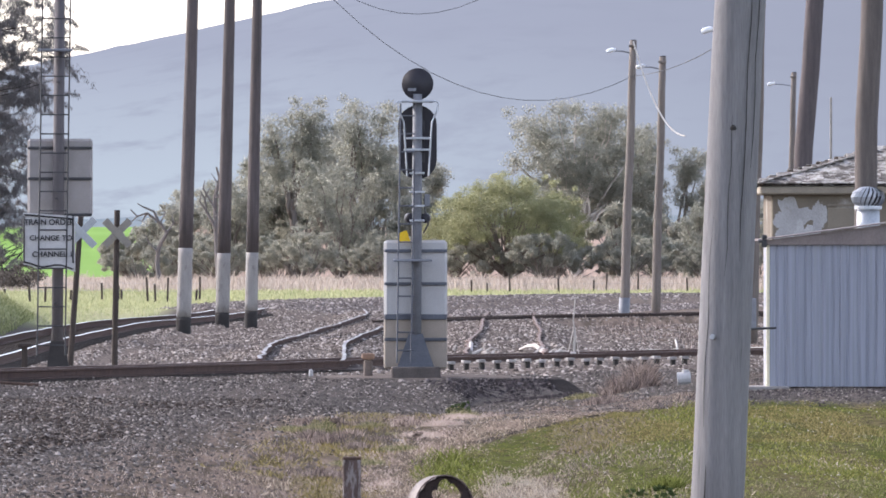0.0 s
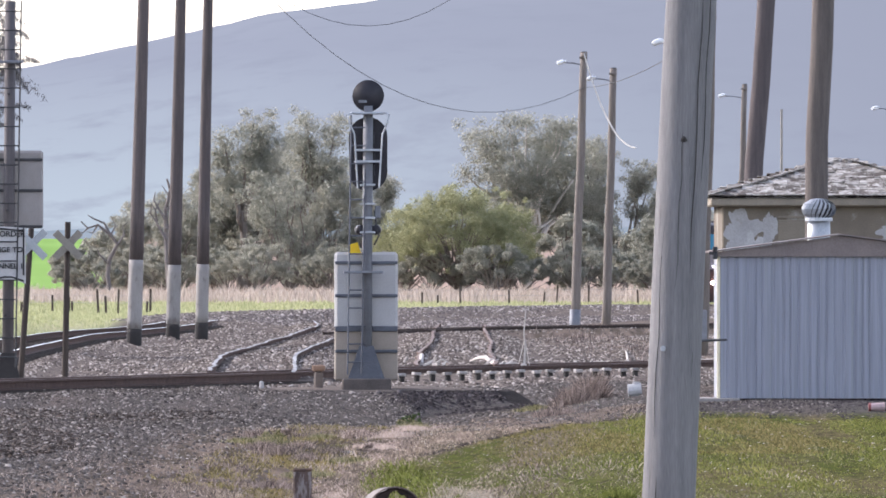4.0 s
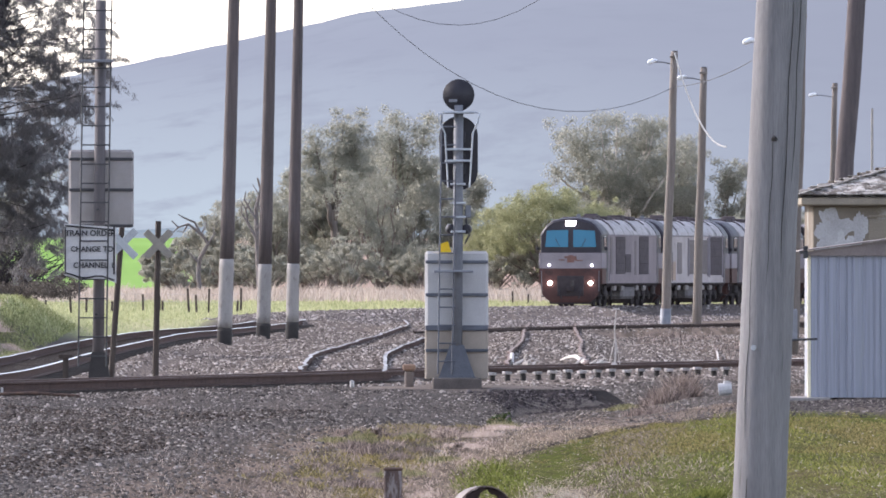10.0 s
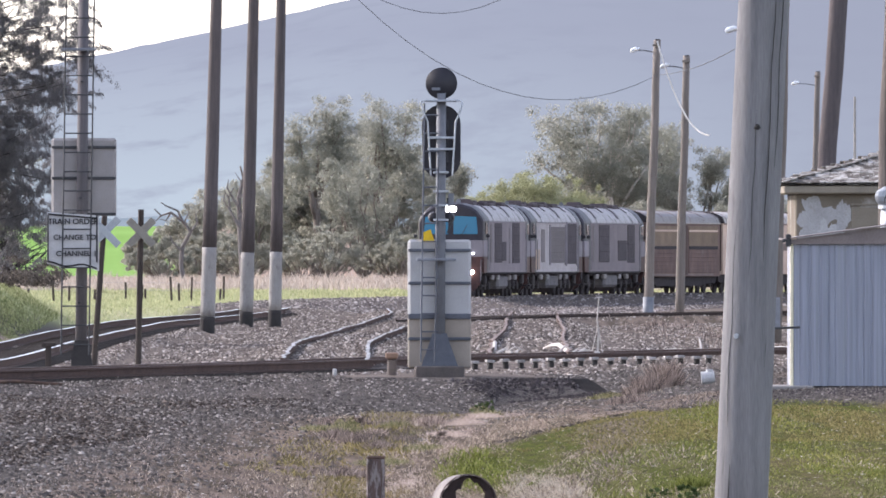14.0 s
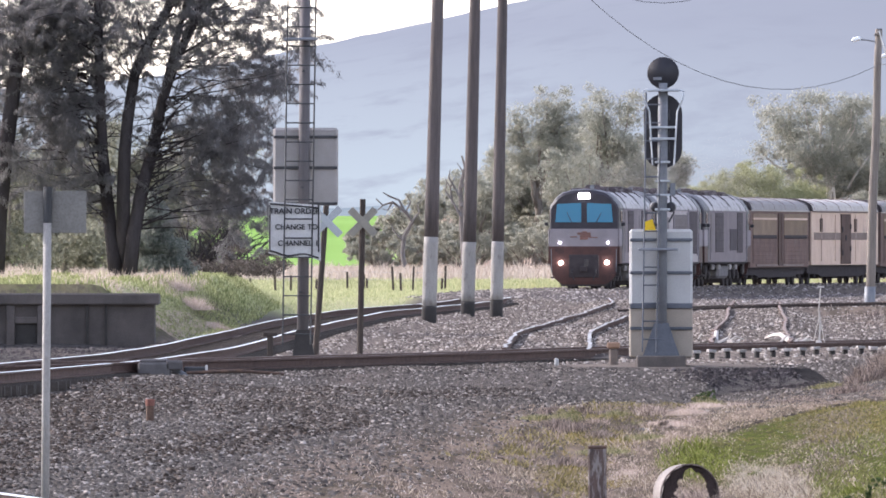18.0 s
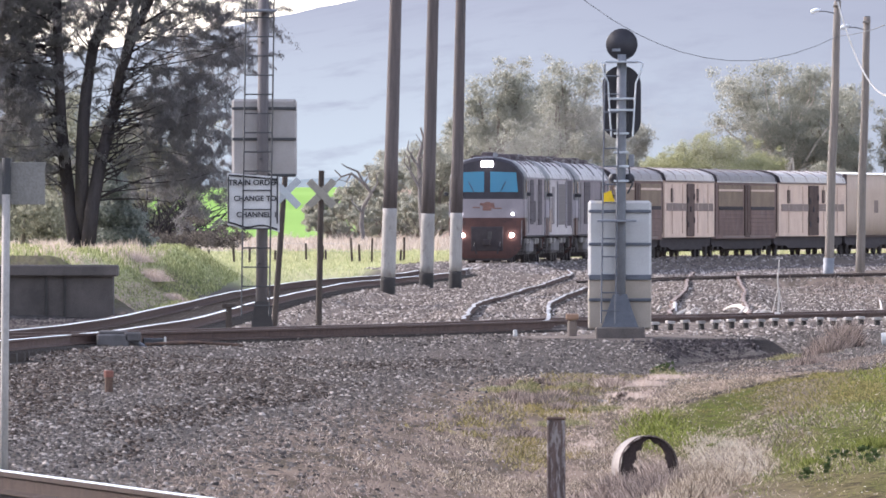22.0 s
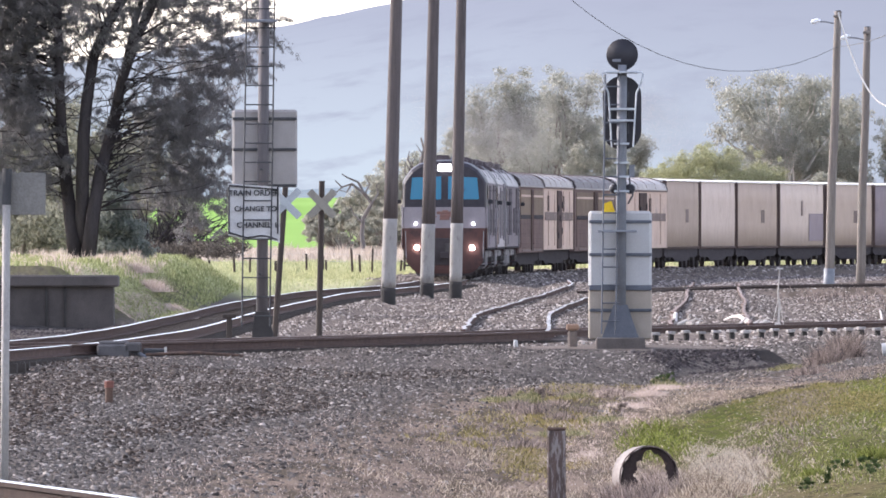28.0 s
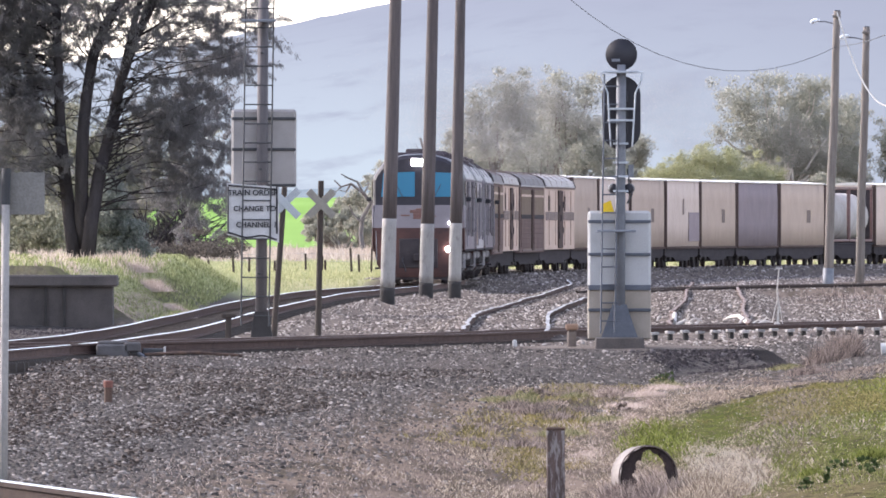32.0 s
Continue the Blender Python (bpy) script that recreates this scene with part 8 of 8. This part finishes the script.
def container_wagon(tint, label, kind="box", patch=""):
    ob = thing("container_wagon", Matrix.Identity(4), label, "container wagon", group="container wagons of the freight train")
    part("deck", Shape().box(-FLAT / 2, 0, 1.04, FLAT - 0.3, 2.5, 0.10, 0.02), under_dark, ob)
    if kind == "box":
        c = part("container", Shape().box(-FLAT / 2, 0, 2.40, FLAT - 0.75, 2.50, 3.02, 0.05), tint, ob, "tall weathered container")
        part("container_roof", Shape().loft([[(x, y, z) for y, z in ((-1.3, 3.88), (1.3, 3.88), (1.3, 3.93), (0, 4.02), (-1.3, 3.93))] for x in (-0.34, -FLAT + 0.34)]), roof_highlight, ob, "container top painted bright as a sunlit highlight")
        for s in (-1, 1):
            # the curtained sides bulge between their uprights
            side = Shape()
            secs = []
            for k in range(25):
                u = k / 24
                bulge = 0.02 * abs(math.sin(u * math.pi * 6)) ** 0.6
                x = -0.42 - (FLAT - 0.84) * u
                secs.append([(x, s * 1.24, 0.92), (x, s * (1.255 + bulge * 0.4), 0.92), (x, s * (1.27 + bulge), 2.0), (x, s * (1.27 + bulge), 3.0), (x, s * (1.255 + bulge * 0.4), 3.86), (x, s * 1.24, 3.86)])
            part("side_curtain", side.loft(secs), tint, c, "", True)
            if patch == "low":
                part("grey_patch", Shape().box(-FLAT * 0.80, s * 1.30, 1.85, 4.4, 0.02, 1.3, 0.006), box_grey, c, "grey repair panel")
                part("upright_mark", Shape().box(-FLAT * 0.5, s * 1.30, 2.75, 0.5, 0.014, 0.7, 0.004), van_grey, c, "dark upright bar")
            if patch == "mark":
                part("small_mark", Shape().box(-FLAT * 0.62, s * 1.30, 2.35, 1.1, 0.012, 0.6, 0.004), van_grey, c, "small dull marking")
            part("bottom_rail", Shape().box(-FLAT / 2, s * 1.29, 0.93, FLAT - 0.8, 0.05, 0.10, 0.01), van_post, c)
        for x in (-0.36, -FLAT + 0.36):
            for yy in (-1.22, 1.22):
                part("corner_post", Shape().box(x, yy, 2.41, 0.16, 0.18, 3.0, 0.02), van_post, c, "dark corner post")
            part("door_end", Shape().box(x, 0, 2.44, 0.06, 2.3, 2.7, 0.02), under_dark, c)
            for yy in (-0.6, 0.6):
                part("lock_bar", Shape().tube([(x, yy, 1.1), (x, yy, 3.7)], 0.045, 6), gear_grey, c)
    else:
        for x0 in (-0.4, -FLAT / 2 - 0.1):
            ln = FLAT / 2 - 0.5
            t = part("tank", Shape().tube([(x0 - 0.25, 0, 2.35), (x0 - 0.5, 0, 2.35), (x0 - ln + 0.5, 0, 2.35), (x0 - ln + 0.25, 0, 2.35)], [0.7, 1.14, 1.14, 0.7], 20), roof_pale, ob, "pale tank container", True)
            fr = Shape()
            for y in (-1.2, 1.2):
                for xx in (x0 - 0.05, x0 - ln + 0.05):
                    fr.box(xx, y, 2.45, 0.12, 0.12, 2.6, 0.02)
                for z in (1.2, 3.72):
                    fr.box(x0 - ln / 2, y, z, ln, 0.1, 0.12, 0.02)
            for xx in (x0 - 0.05, x0 - ln + 0.05):
                fr.box(xx, 0, 3.72, 0.12, 2.4, 0.12, 0.02)
                fr.box(xx, 0, 1.2, 0.12, 2.4, 0.12, 0.02)
            part("frame", fr, frame_red, t, "red tank frame")
    running_gear(ob, FLAT, skirt=0.80)
    return ob


# each vehicle: maker, and its length over the couplings
lead = locomotive("lead", "lead white and orange diesel locomotive with headlights lit")
follow = locomotive("white", "dusty white diesel locomotive with framed side grilles")
third = locomotive("grey", "grey and white diesel locomotive coupled before the vans")
brown = louvre_van("brown", "faded brown louvred goods van with a curved roof")
cream = louvre_van("cream", "dusty cream goods van with a dark middle door")
tan = container_wagon(box_cream, "flat wagon loaded with a tall tan container", patch="mark")
pale = container_wagon(box_pale, "flat wagon loaded with a pale cream container")
patched = container_wagon(box_pale, "flat wagon loaded with a pale container patched in grey", patch="low")
mauve = container_wagon(box_grey, "flat wagon loaded with a grey-mauve container")
tanks = container_wagon(box_cream, "flat wagon loaded with tank containers in red frames", "tank")
here = Matrix.Identity(4)
TRAIN = [(lead, LOCO), (follow, LOCO), (third, LOCO), (brown, VANS["brown"]), (cream, VANS["cream"]), (copy_thing(brown, here), VANS["brown"]), (copy_thing(cream, here), VANS["cream"])]
TRAIN += [(tan, FLAT), (pale, FLAT), (copy_thing(tan, here), FLAT), (patched, FLAT), (copy_thing(tan, here), FLAT), (mauve, FLAT), (copy_thing(tan, here), FLAT), (tanks, FLAT)]
TRAIN += [(copy_thing(tan if k % 2 else pale, here), FLAT) for k in range(5)]

# ---- movement ----
along = np.concatenate([[0], np.cumsum(np.hypot(*np.diff(MAIN, axis=0).T))])


def place_on(s):
    """The pose of a vehicle whose front coupling is s metres along the main line from its near end, facing that end."""
    def q(v):
        return np.array([np.interp(v, along, MAIN[:, 0]), np.interp(v, along, MAIN[:, 1])])
    return q(s)


def vehicle_pose(s, length):
    f, b = place_on(s + 0.15 * length), place_on(s + 0.85 * length)
    d = (f - b) / np.hypot(*(f - b))
    c = f + d * 0.15 * length
    return pose(float(c[0]), float(c[1]), 0.0, 0, 0, math.degrees(math.atan2(d[1], d[0])))


# where the front of the train stands, as distance down the line from the eye, second by second
FRONT = [(0, 837.6), (2, 817.2), (4, 796.7), (6, 776.3), (8, 756.5), (10, 736.5), (12, 716.6), (14, 696.8), (16, 676.8), (18, 656.5), (20, 636.0), (22, 615.0), (24, 593.8), (26, 572.2), (28, 550.6), (30, 529.1), (32, 507.5)]


# exhaust: puffs of soot that ride in the engine room until they leave the stack, then rise and drift off behind
PUFFS = []
flake_v = [(-0.5, 0, 0), (0.3, -0.4, 0.1), (0.2, 0.5, 0.3)]
for k in range(36):
    rk = np.random.default_rng(900 + k)
    cnt = 8000
    q = np.clip(rk.normal(size=(cnt, 3)) * (2.4, 0.55, 0.45), (-6.0, -1.25, -1.1), (6.0, 1.25, 1.1))
    root = thing("smoke_puff", Matrix.Identity(4), "thin grey-brown puff of diesel exhaust smoke", "smoke", group="exhaust smoke")
    fs = rk.uniform(0.014, 0.03, cnt)
    tagged(scatter("soot", flake_v, [(0, 1, 2)], q, rk.uniform(0, 6.28, cnt), np.stack([fs, fs, fs], 1), smoke_mat, root), "fine soot", kind="stuff")
    PUFFS.append((root, 14.0 + 0.47 * k, rk))


def motions():
    where = [(t, float(np.interp(y, MAIN[:, 1], along))) for t, y in FRONT]
    gap = 0.0
    for ob, length in TRAIN:
        walk(ob, [(t, vehicle_pose(s + gap, length)) for t, s in where])
        gap += length
    ts, ss = [t for t, _ in where], [s for _, s in where]
    for root, born, rk in PUFFS:
        stack = 9.9 if rk.uniform() < 0.6 else 29.8
        up, side = rk.uniform(0.4, 4.2), rk.uniform(-0.25, 0.45)
        oy = rk.normal() * 2.0
        rows = []
        for t in np.arange(0.0, 32.01, 1.0):
            sv = float(np.interp(min(t, born), ts, ss)) + stack
            ride, ahead = place_on(sv), place_on(sv - 6.0)
            turn = math.degrees(math.atan2(ahead[1] - ride[1], ahead[0] - ride[0]))
            age = max(0.0, t - born)
            f = 1 - math.exp(-age / 5.0)
            g = min(1.0, age / 2.0)
            rows.append((float(t), pose(float(ride[0]) + side * age, float(ride[1]) + oy * g, 2.5 + min(age, 0.8) * 2.2 + up * f, 0, 8 * g, turn + 30 * g)))
        walk(root, rows)


motions()
